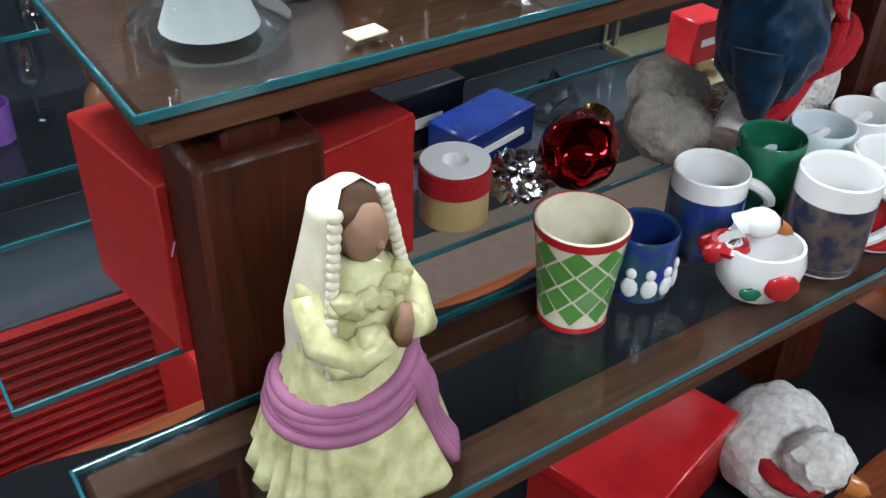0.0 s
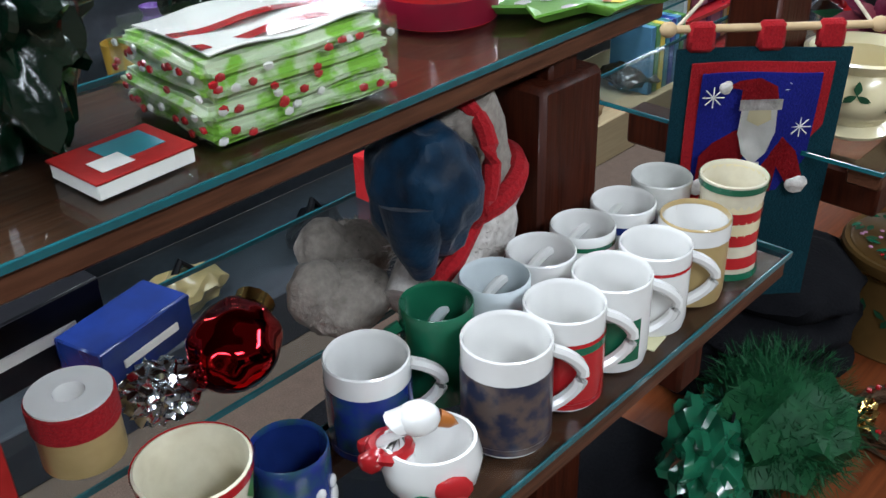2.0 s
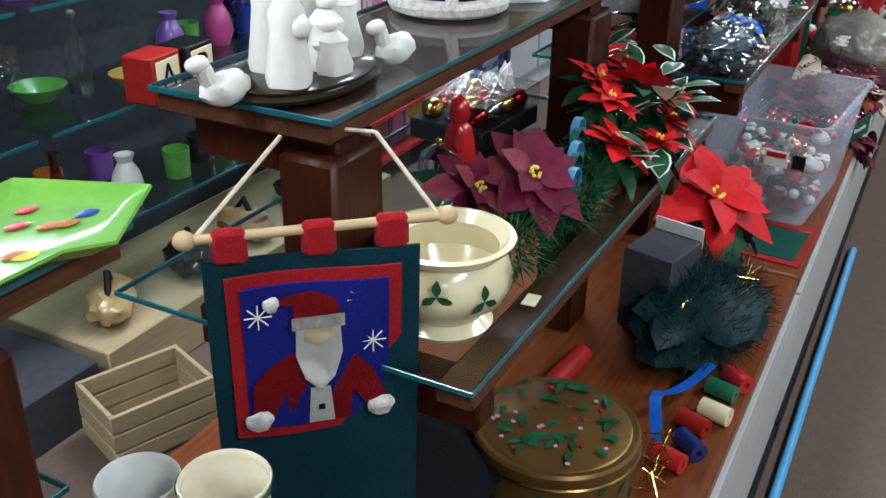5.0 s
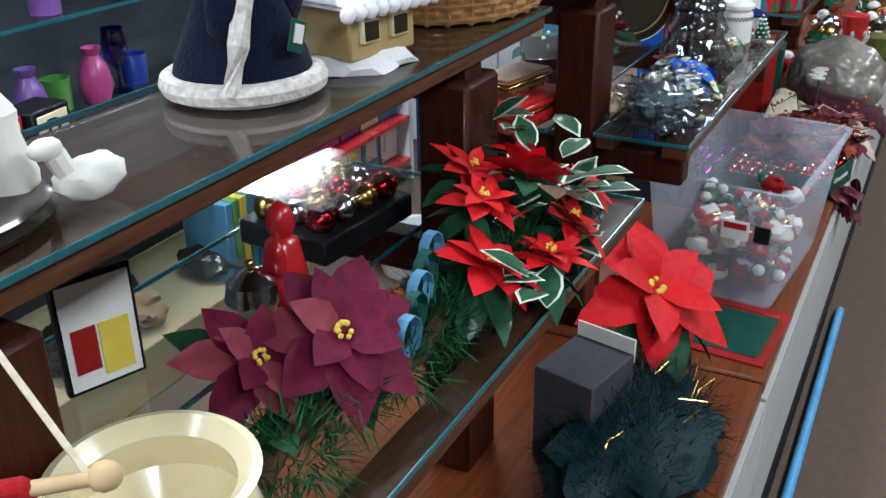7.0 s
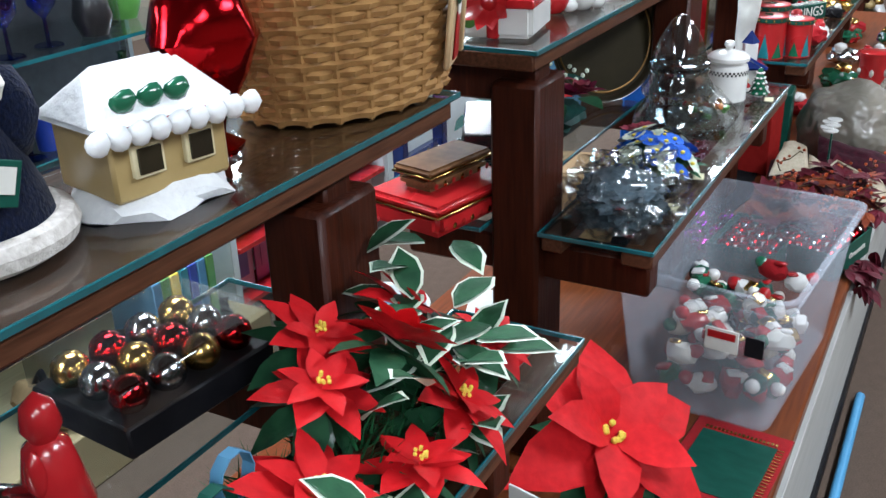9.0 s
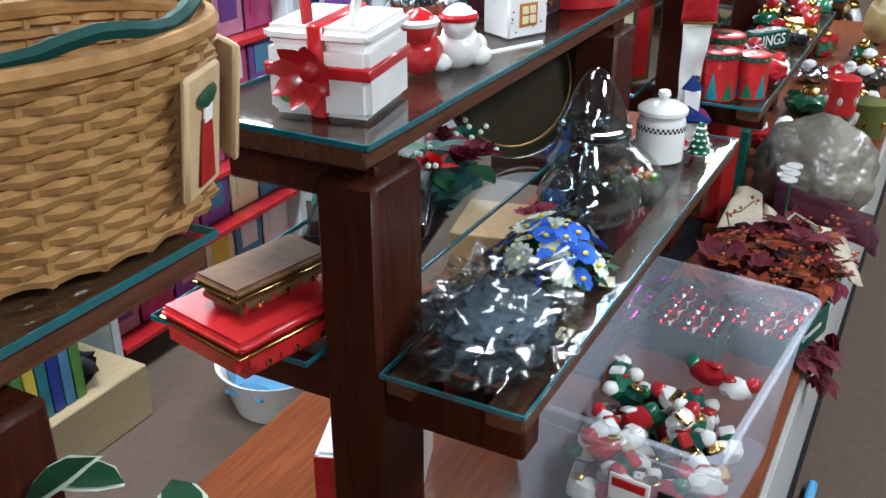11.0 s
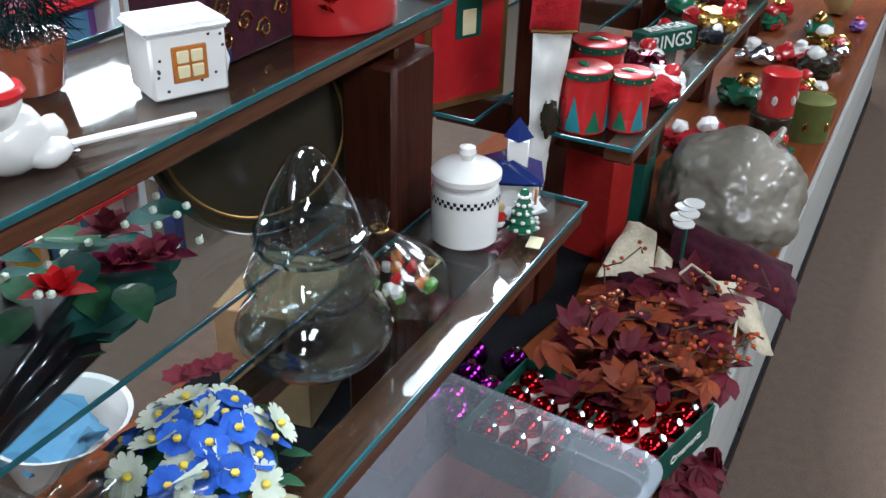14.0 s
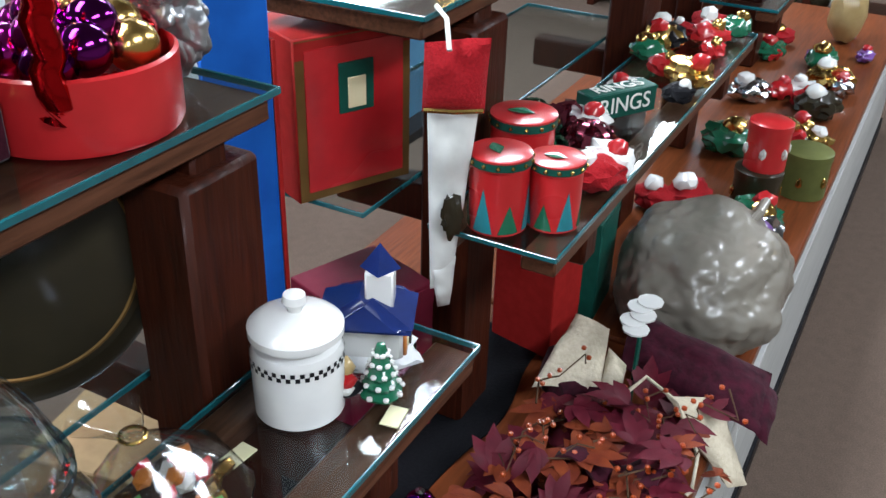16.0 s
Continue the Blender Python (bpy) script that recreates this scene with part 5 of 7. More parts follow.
for k in range(15):
    z_ = 0.006 + 0.0085 * k
    f = 1 + 0.10 * k / 14
    tube([((0.118 * f + 0.003 * (-1) ** (i + k)) * math.cos(a), (0.082 * f + 0.003 * (-1) ** (i + k)) * math.sin(a), z_) for i, a in enumerate(math.tau * j / 44 for j in range(44))], 0.0046, 5, bm=bm, closed=True)
part("weave", bm, WICKER, bk)
for i in range(22):
    a = math.tau * i / 22
    part("stake", tube([(0.118 * math.cos(a), 0.082 * math.sin(a), 0.0), (0.130 * math.cos(a), 0.0905 * math.sin(a), 0.13)], 0.0036, 5), WICKER, bk)
part("rim", tube([(0.131 * math.cos(a), 0.091 * math.sin(a), 0.134) for a in (math.tau * j / 40 for j in range(40))], 0.008, 8, closed=True), WICKER, bk, "braided rim")
part("bottom", lathe([(0, 0.002), (0.116, 0.002), (0.116, 0.008), (0, 0.008)], 40, sy=0.7), WICKER, bk)
part("moss_ring", tube([(0.124 * math.cos(a), 0.086 * math.sin(a), 0.147 + 0.004 * math.sin(7 * a)) for a in (math.tau * j / 40 for j in range(40))], 0.006, 6, closed=True), TEALLEAF, bk)
for a_, k in ((-62, 0), (-20, 1)):
    a = radians(a_)
    pl = part("plaque", box((0, -0.006, 0), (0.055, 0.006, 0.088), 0.003, m=pose(0.132 * math.cos(a), 0.092 * math.sin(a), 0.072, 6, 0, a_ + 90)), CANVAS, bk, "pale wooden plaque")
    M_ = pose(0.132 * math.cos(a), 0.092 * math.sin(a), 0.072, 6, 0, a_ + 90)
    part("painted_robe", box((0, -0.0105, -0.012), (0.026, 0.002, 0.048), 0.001, m=M_, taper=0.6), REDCARD, pl)
    part("painted_beard", box((0, -0.0108, 0.016), (0.013, 0.002, 0.016), 0.001, m=M_), PAPER, pl)
    part("painted_wreath", blob((0, 0, 0), (0.016, 0.0015, 0.007), 0.3, sub=2), LEAF, pl).matrix_basis = M_ @ pose(0, -0.011, 0.026)


# back of unit two and base: boxed baubles, standing doll, silver pot
bb = thing("boxed_baubles", "black tray of glass baubles under a clear lid", "box", 2.17, 0.81, MID, -5)
part("tray", box((0, 0, 0.018), (0.20, 0.15, 0.036), 0.003), BLACK, bb)
for i in range(4):
    for j in range(3):
        part("bauble", blob((-0.07 + 0.047 * i, -0.045 + 0.045 * j, 0.05), (0.021, 0.021, 0.021), sub=2), (BAUBLE, SILVER, GOLD)[(i + j) % 3], bb)
part("lid", box((0, 0, 0.056), (0.204, 0.154, 0.044), 0.003), PLASTIC, bb, "clear plastic lid")
bm = lathe([(0, 0), (0.030, 0), (0.032, 0.012), (0.025, 0.05), (0.020, 0.075), (0.012, 0.082), (0.018, 0.095), (0.014, 0.115), (0, 0.128)], 20)
blob((-0.022, -0.01, 0.06), (0.009, 0.009, 0.024), 0.1, sub=2, bm=bm)
o = part("red_figurine", bm, RED)
o.matrix_basis = pose(1.98, 0.745, MID)
tagged(o, "small red painted winter figurine", "figurine")
sv = thing("silver_pot", "small polished gold-silver lidded pot", "pot", 1.93, 0.755, MID)
part("pot_body", lathe([(0, 0), (0.022, 0), (0.034, 0.02), (0.030, 0.042), (0.02, 0.05), (0.012, 0.056), (0, 0.06)], 24), SILVER, sv)
part("knob", blob((0, 0, 0.064), (0.006, 0.006, 0.006), sub=2), GOLD, sv)
pc = thing("picture_card", "framed greeting card with yellow and red panels", "card", 1.74, 0.80, MID, -20)
part("frame", box((0, 0, 0.065), (0.085, 0.010, 0.13), 0.002), BLACK, pc)
part("print", box((0, -0.006, 0.065), (0.075, 0.002, 0.118), 0), PAPER, pc)
part("panel", box((0.014, -0.0075, 0.045), (0.032, 0.002, 0.06), 0), YELLOW, pc)
part("panel", box((-0.018, -0.0075, 0.05), (0.026, 0.002, 0.05), 0), REDCARD, pc)
mt = thing("place_mat", "dark green table mat with red border and gold lettering bars", "mat", 2.865, 0.345, BASE, -4)
mt.scale = (0.75, 1.45, 1)
part("border", box((0, 0, 0.002), (0.30, 0.11, 0.004), 0.001), REDCLOTH, mt)
part("field", box((-0.01, 0, 0.0045), (0.22, 0.085, 0.002), 0), GREENCARD, mt)
for i in range(18):
    part("gold_stitch", box((0.112, -0.04 + 0.0047 * i, 0.0052), (0.010, 0.003, 0.0012), 0), GOLD, mt)
    part("gold_stitch", box((-0.10 + 0.0115 * i, -0.047, 0.0052), (0.003, 0.008, 0.0012), 0), GOLD, mt)

# near-black for the felt heap, and for shade laid on the base as a sheet
FELTSHADE = M("black_felt_and_shade", (0.006, 0.006, 0.008), (0.002, 0.002, 0.003), 0.95, scale=200, bump=0.5)
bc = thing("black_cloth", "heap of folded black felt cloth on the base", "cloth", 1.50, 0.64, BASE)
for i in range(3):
    part("fold", blob((0.03 * i, -0.01 * i, 0.035 + 0.05 * i), (0.18 - 0.02 * i, 0.17 - 0.015 * i, 0.045), 0.15, 10, 4, seed=20 + i, flat=0.0), FELTSHADE, bc)
# thin wavy black sheet covering the plank of base one behind its front edge
bl = thing("black_base_sheet", "thin black sheet over the base under the mugs", "cloth", 0.55, 0.72, BASE)
part("spread", sheet(1, 1, 40, 16, lambda u, v: Vector((-0.70 + 1.38 * u, -0.27 + 0.58 * v + 0.015 * math.sin(17 * u), 0.006 + 0.003 * math.sin(31 * u + 9 * v))), 0.003), FELTSHADE, bl)

# added black sheet: stands in for the shade under shelves three and four
b3 = thing("base_shade_sheet", "black sheet added as shade over the base behind the garland", "cloth", 3.85, 0.80, BASE)
part("spread", sheet(1, 1, 40, 14, lambda u, v: Vector((-0.42 + 0.86 * u, -0.22 + 0.44 * v + 0.012 * math.sin(15 * u), 0.005 + 0.002 * math.sin(31 * u + 9 * v))), 0.003), FELTSHADE, b3)


# ---- unit three: jars, flowers, bin ----
pb = thing("bagged_cloth", "clear plastic bag holding folded slate-blue cloth", "bag", 2.835, 0.53, MID, 12)
for i in range(2):
    part("folded_cloth", blob((0, 0, 0.018 + 0.026 * i), (0.082, 0.060, 0.020), 0.35, 18, 4, seed=i), DENIMGREY, pb)
part("film", blob((0.01, 0.0, 0.036), (0.125, 0.088, 0.044), 0.5, 16, 4, seed=7, flat=0.001), PLASTIC, pb, "crinkled clear film")
part("film_flap", sheet(1, 1, 14, 8, lambda u, v: Vector((0.06 + 0.14 * v, -0.07 + 0.14 * u, 0.05 + 0.03 * math.sin(5 * u + 2 * v) - 0.03 * v)), 0.0006), PLASTIC, pb, "open film flap")
part("sticker", box((0.07, -0.03, 0.082), (0.012, 0.010, 0.001), 0), PAPER, pb)
bf = thing("silk_flower_ring", "ring of blue and white silk daisies", "flowers", 3.045, 0.55, MID)
part("moss", blob((0, 0, 0.02), (0.062, 0.060, 0.026), 0.4, 10, 3, flat=0), LEAF, bf)
def daisy(bm, c, nrm, n, ln, w):
    """Round-tipped petals in a shallow dish facing along nrm."""
    q = Vector((0, 0, 1)).rotation_difference(nrm)
    for k in range(n):
        a = math.tau * k / n + c[0] * 50
        d, e = Vector((math.cos(a), math.sin(a), 0)), Vector((-math.sin(a), math.cos(a), 0))
        pts = [(0.1, 0, 0), (0.55, -w, 0.12), (0.88, -w * 0.9, 0.20), (1.0, 0, 0.20), (0.88, w * 0.9, 0.20), (0.55, w, 0.12)]
        bm.faces.new([bm.verts.new(Vector(c) + q @ (d * (ln * p) + e * (ln * s_) + Vector((0, 0, ln * z_)))) for p, s_, z_ in pts])


for i in range(44):
    th = 2.39996 * i
    v = (i + 0.5) / 44
    r_ = 0.074 * math.sqrt(v)
    nrm = Vector((0.8 * r_ / 0.074 * math.cos(th) + rng.gauss(0, 0.28), 0.8 * r_ / 0.074 * math.sin(th) + rng.gauss(0, 0.28), 1.0 - 0.4 * v)).normalized()
    c = (r_ * math.cos(th), r_ * math.sin(th), 0.064 - 0.042 * v + rng.uniform(-0.011, 0.009))
    white = i % 3 == 0
    bm = bmesh.new()
    daisy(bm, c, nrm, 12 if white else 8, 0.021 if white else 0.017, 0.20 if white else 0.34)
    fb = part("bloom", bm, LEAFEDGE if white else BLUEFLOWER, bf, "", False)
    part("eye", blob(Vector(c) + nrm * 0.003, (0.0042, 0.0042, 0.0032), sub=1), YELLOW, fb)
for i in range(3):
    c = (0.045 + 0.016 * i, 0.055 - 0.01 * i, 0.050)
    bm = bmesh.new()
    for k in range(7):
        leaf(bm, c, 51 * k, 35, 0.018, 0.014, 0.2)
    part("bloom", bm, PINKLEAF, bf)
for i in range(14):
    a = math.tau * i / 14
    part("leaf", leaf(bmesh.new(), (0.066 * math.cos(a), 0.066 * math.sin(a), 0.016), math.degrees(a), rng.uniform(-10, 15), 0.028, 0.014, 0.3), LEAF, bf)
tj = thing("tree_jar", "clear glass jar shaped like a tree with pointed lid", "jar", 3.240, 0.566, MID)
part("jar_wall", lathe([(0, 0.003), (0.050, 0.001), (0.062, 0.006), (0.076, 0.026), (0.078, 0.036), (0.072, 0.052), (0.058, 0.070), (0.057, 0.076), (0.064, 0.086), (0.065, 0.094), (0.058, 0.108), (0.050, 0.122), (0.050, 0.127), (0.047, 0.127), (0.055, 0.106), (0.062, 0.092), (0.054, 0.074), (0.069, 0.052), (0.075, 0.034), (0.060, 0.010), (0, 0.007)], 48), JARGLASS, tj, "clear tiered glass")
part("lid_rim", lathe([(0.046, 0.124), (0.053, 0.126), (0.0545, 0.131), (0.051, 0.134), (0.0545, 0.138), (0.053, 0.143), (0.046, 0.144)], 48), thin_glass("blue_green_glass", (0.50, 0.66, 0.74), 0.22), tj, "thick bluish glass rim")
part("lid", lathe([(0.050, 0.142), (0.047, 0.156), (0.036, 0.184), (0.022, 0.208), (0.013, 0.220), (0.007, 0.224), (0, 0.225)], 48), JARGLASS, tj, "pointed glass lid")
cb = thing("candy_bag", "clear cellophane bag of wrapped sweets tied at the neck", "bag", 3.375, 0.545, MID, 15)
bm = lathe([(0, 0.001), (0.056, 0.002), (0.062, 0.018), (0.054, 0.038), (0.040, 0.056), (0.022, 0.074), (0.009, 0.088), (0.008, 0.094), (0.018, 0.106), (0.026, 0.118)], 40, wob=0.10)
for v in bm.verts:
    k = v.co.z / 0.118
    v.co += Vector((-0.030 * k * k, 0.034 * k * k, 0)) + 0.006 * noise.noise(v.co * 60) * Vector((v.co.x, v.co.y, 0)).normalized()
part("film", bm, PLASTIC, cb, "crinkled cellophane")
part("tie", tube([(-0.018 + 0.010 * math.cos(a), 0.020 + 0.010 * math.sin(a), 0.091) for a in (math.tau * k / 12 for k in range(12))], 0.0016, 5, closed=True), GOLD, cb, "gold wire tie")
for i in range(26):
    a, r_ = rng.random() * math.tau, 0.045 * math.sqrt(rng.random())
    part("sweet", blob((r_ * math.cos(a), r_ * math.sin(a), 0.012 + 0.018 * rng.random()), (0.012, 0.008, 0.007), 0.3, sub=1, seed=i), (GOLD, PALETTE[1], RED, PALETTE[6], PALETTE[5])[i % 5], cb)
cn = thing("canister", "white ceramic canister with checked band and knobbed lid", "canister", 3.532, 0.545, MID, 0)
cn.scale = (0.80, 0.80, 0.76)
part("jar_body", lathe([(0, 0.002), (0.046, 0), (0.051, 0.004), (0.052, 0.085), (0.049, 0.096), (0.043, 0.100), (0.043, 0.108), (0, 0.108)], 40), WHITE, cn)
part("lid", lathe([(0.046, 0.105), (0.053, 0.110), (0.053, 0.119), (0.048, 0.124), (0.036, 0.131), (0.012, 0.137), (0, 0.138)], 40), WHITE, cn, "white lid")
part("knob", lathe([(0.008, 0.135), (0.009, 0.141), (0.014, 0.149), (0.012, 0.158), (0, 0.162)], 20), WHITE, cn)
for row in range(2):
    for i in range(32):
        a0 = math.tau * (i + 0.5 * row) / 32
        bm = bmesh.new()
        q = [bm.verts.new((0.0526 * math.cos(a0 + da), 0.0526 * math.sin(a0 + da), 0.074 + 0.006 * row + dz)) for da, dz in ((0, 0), (0.098, 0), (0.098, 0.006), (0, 0.006))]
        bm.faces.new(q)
        part("check", bm, BLACK, cn)
for a_, z_, s_, mm in ((-75, 0.034, (0.013, 0.004, 0.010), RED), (-65, 0.046, (0.012, 0.004, 0.014), TAN), (-82, 0.026, (0.010, 0.004, 0.007), PALETTE[6]), (-60, 0.028, (0.010, 0.004, 0.008), BLACK), (-70, 0.020, (0.02, 0.003, 0.004), BLACK)):
    a = radians(a_ + 20)
    part("painted_basket", blob((0.0515 * math.cos(a), 0.0515 * math.sin(a), z_), (s_[0], s_[0], s_[2]), 0.3, sub=2), mm, cn)
ch = cottage("ceramic_church", "small ceramic church with blue roof and white steeple", 3.635, 0.537, MID, 0.055, 0.07, 0.055, WHITE, NAVY, 25)
ch.scale = (1.05, 1.05, 0.72)
part("steeple", box((0, -0.012, 0.105), (0.026, 0.026, 0.06), 0.002), WHITE, ch, "white steeple")
part("spire", lathe([(0.019, 0.135), (0.016, 0.14), (0, 0.172)], 4, at=(0, -0.012, 0)), NAVY, ch)
for k in (-0.016, 0.016):
    part("door", box((k, -0.0365, 0.034), (0.016, 0.004, 0.030), 0.003), PALETTE[1], ch, "orange arched door")
part("wreath", blob((0.0, -0.038, 0.062), (0.008, 0.004, 0.008), 0.3, sub=2), RED, ch)
xt = thing("tiny_tree", "tiny ceramic fir tree with snowy tips", "tree ornament", 3.580, 0.488, MID)
for i in range(5):
    part("tier", lathe([(0.020 - 0.0032 * i, 0.006 + 0.010 * i), (0.021 - 0.0034 * i, 0.009 + 0.010 * i), (0.008 - 0.001 * i, 0.019 + 0.010 * i), (0, 0.02 + 0.010 * i)], 14, wob=0.08), GREEN, xt)
    bm = bmesh.new()
    for k in range(8):
        a = math.tau * k / 8 + i * 0.4
        blob(((0.020 - 0.0034 * i) * math.cos(a), (0.020 - 0.0034 * i) * math.sin(a), 0.010 + 0.010 * i), (0.0034, 0.0034, 0.0026), sub=1, bm=bm)
    part("snow_tip", bm, WHITE, xt)
part("foot", lathe([(0, 0), (0.010, 0), (0.010, 0.008), (0, 0.008)], 12), WHITE, xt)


TANTIN = M("worn_tan_tin", (0.22, 0.11, 0.05), (0.12, 0.055, 0.025), 0.4, scale=60, bump=0.05, coat=0.2)


def tin_box(x, y, z, s, material, label, rz, bands):
    t = thing("tin_box", label, "tin", x, y, z, rz)
    part("tin_body", box((0, 0, s[2] * 0.4), (s[0], s[1], s[2] * 0.8), 0.012, seg=3), material, t)
    part("lid", box((0, 0, s[2] * 0.84), (s[0] + 0.004, s[1] + 0.004, s[2] * 0.3), 0.012, seg=3), material, t, "hinged lid")
    part("lid_seam", box((0, 0, s[2] * 0.69), (s[0] + 0.006, s[1] + 0.006, 0.003), 0.001), GOLD, t)
    for i in range(bands):
        part("painted_motif", blob((-s[0] * 0.42 + s[0] * 0.84 * i / (bands - 1), -s[1] / 2 - 0.0015, s[2] * 0.3), (0.0045, 0.0018, 0.005), 0.4, sub=1), GOLD if i % 2 else REDCARD, t)
    return t


tin_box(2.745, 0.778, MID, (0.19, 0.14, 0.052), REDTIN, "red square biscuit tin with painted motifs", -12, 9)
tin_box(2.752, 0.782, MID + 0.0515, (0.14, 0.072, 0.038), TANTIN, "small tan tin with hinged lid on the red tin", -12, 7)
for i, z_ in enumerate((0.0, 0.026, 0.050)):
    t = thing("framed_print", "dark flat picture frame in clear wrap, stacked", "frame", 3.02, 0.80, MID + z_, 12 + 7 * i, "stacked frames")
    part("frame_board", box((0, 0, 0.011), (0.20, 0.15, 0.022), 0.002), BLACK, t)
    part("film", box((0, 0, 0.0115), (0.206, 0.156, 0.0245), 0.004), PLASTIC, t)
wf = thing("rose_swag", "swag of dusty red roses, red buds and dark leaves", "flowers", 3.17, 0.80, MID + 0.002)
for i in range(5):
    c = (rng.uniform(-0.09, 0.09), rng.uniform(-0.07, 0.05), rng.uniform(0.07, 0.10))
    bm = bmesh.new()
    for k in range(12):
        leaf(bm, c, 137.5 * k, 75 - 4.5 * k, 0.026 + 0.001 * k, 0.024, 0.1 + 0.03 * k)
    part("rose", bm, (PINKLEAF, PLUM, REDSILK)[i % 3], wf)
for i in range(26):
    part("leaf", leaf(bmesh.new(), (rng.uniform(-0.12, 0.12), rng.uniform(-0.08, 0.08), rng.uniform(0.02, 0.08)), rng.random() * 360, rng.uniform(-20, 40), 0.065, 0.040, 0.3, 0.1), LEAF if i % 2 else TEALLEAF, wf)
bm = bmesh.new()
for i in range(24):
    blob((rng.uniform(-0.11, 0.12), rng.uniform(-0.08, 0.06), rng.uniform(0.06, 0.11)), (0.005, 0.005, 0.005), sub=1, bm=bm)
tagged(part("white_bud", bm, LEAFEDGE, wf), kind="stuff")
part("moss", blob((0, 0, 0.03), (0.11, 0.07, 0.032), 0.4, 10, 3, flat=0), TEALLEAF, wf)
tr = thing("round_tray", "large dark olive lacquered round tray standing on edge", "tray", 3.43, 0.775, MID, 0)
part("disc", lathe([(0, 0), (0.118, 0), (0.124, 0.010), (0.129, 0.012), (0.130, 0.008), (0.120, -0.006), (0, -0.006)], 64, m=pose(0, 0, 0.1305, 80, 0, -38)), OLIVE, tr)
part("worn_ring", lathe([(0.108, 0.0010), (0.110, 0.0020), (0.112, 0.0010)], 64, m=pose(0, 0, 0.1305, 80, 0, -38)), GOLDTIN, tr)

# top shelf three
SILVERFILM = M("silver_cellophane", (0.55, 0.56, 0.57), (0.22, 0.23, 0.24), 0.28, metal=0.8, scale=50, bump=0.6)


def crumpled(s_, h, sd, amp):
    """A film bag: sharp creases running over a soft lump, flat where it rests."""
    bm = blob((0, 0, 0), (1, 1, 1), 0.12, 8, 6, seed=sd)
    for v in bm.verts:
        p = v.co * 1.7 + Vector((sd, 0, 0))
        k = sum(abs(noise.noise(p * f)) / f ** 0.8 for f in (1.0, 2.1, 4.3)) - 0.35
        v.co = v.co * (1 + amp * k * 2)
        v.co = Vector((v.co.x * s_[0], v.co.y * s_[1], max(v.co.z * s_[2] + h, 0.0)))
    return bm


gb = thing("ceramic_gift_box", "white ceramic gift box with moulded red bow and ribbon", "box", 2.828, 0.716, TOP, 10)
gb.scale = (1.10, 1.14, 1.06)
part("box_body", box((0, 0, 0.036), (0.108, 0.100, 0.072), 0.006, seg=2), WHITE, gb)
part("lid", box((0, 0, 0.080), (0.112, 0.104, 0.017), 0.006, seg=3), WHITE, gb)
part("ribbon", box((0, 0, 0.046), (0.1125, 0.1045, 0.013), 0.002), RED, gb, "red ribbon band")
part("ribbon", box((0, 0, 0.0455), (0.114, 0.015, 0.091), 0.002), RED, gb, "red ribbon band")
BOW = pose(-0.060, 0, 0.050, 90, 0, -90)
for a in (20, 75, 125, 165, 215, 255, 290, 335):
    o = part("bow_loop", leaf(bmesh.new(), (0, 0, 0), 0, 0, 0.040, 0.024, -0.4), RED, gb, "red bow loop")
    o.matrix_basis = BOW @ pose(0, 0, 0.005, 0, -20, a)
part("bow_knot", blob((-0.066, 0, 0.050), (0.010, 0.012, 0.012), 0.1, sub=2), RED, gb)
part("green_sticker", lathe([(0, 0), (0.009, 0), (0.009, 0.001), (0, 0.001)], 16, m=pose(-0.0545, 0.030, 0.022, 90, 0, -90)), PALETTE[5], gb, "green round sticker")
for k, (y0, y1, mm) in enumerate(((0.016, 0.030, RED), (-0.030, -0.040, WHITE))):
    part("handle_ribbon", sheet(1, 1, 10, 2, (lambda y0, y1: lambda u, v: Vector((-0.045 + 0.018 * v + 0.02 * u, y0 + (y1 - y0) * u, 0.086 + 0.085 * u)))(y0, y1), 0.003), mm, gb, "upright moulded ribbon")
for i, (x, y, mm) in enumerate(((2.975, 0.700, RED), (3.022, 0.672, WHITE))):
    bm = blob((0, 0, 0.024), (0.032, 0.026, 0.026), 0.1, sub=3, flat=0)
    blob((-0.012, -0.005, 0.058), (0.022, 0.021, 0.022), 0.1, sub=3, bm=bm)
    blob((0.028, -0.012, 0.022), (0.013, 0.012, 0.014), 0.1, sub=2, bm=bm)
    o = part("shaker_figurine", bm, mm)
    o.matrix_basis = pose(x, y, TOP)
    tagged(o, "glazed winter figure salt shaker", "figurine", "salt shakers")
    tr_ = thing("shaker_trim", "white glazed trim on the shaker", "trim", x, y, TOP)
    part("cuff", blob((0.018, -0.020, 0.012), (0.020, 0.014, 0.012), 0.1, sub=2), WHITE, tr_)
    part("hat_brim", tube([(-0.012 + 0.021 * math.cos(a), -0.005 + 0.020 * math.sin(a), 0.064) for a in (math.tau * k / 16 for k in range(16))], 0.005, 6, closed=True), RED if mm is WHITE else WHITE, tr_)
kn = thing("cake_server", "thin cake server with white handle on the glass", "server", 3.085, 0.655, TOP, -24)
part("handle", tube([(-0.02, 0, 0.005), (0.085, 0, 0.005)], 0.0032, 8), WHITE, kn)
part("blade", box((-0.05, 0, 0.004), (0.07, 0.028, 0.002), 0.0005), SILVER, kn, "steel blade")
hc = thing("candle_house", "white ceramic candle house with lit-look window", "house ornament", 3.218, 0.684, TOP, -26)
hc.scale = (0.9, 0.9, 0.85)
part("wall_block", box((0, 0, 0.034), (0.078, 0.062, 0.068), 0.003), WHITE, hc)
part("roof_rim", box((0, 0, 0.072), (0.088, 0.072, 0.010), 0.004, seg=2), SNOW, hc)
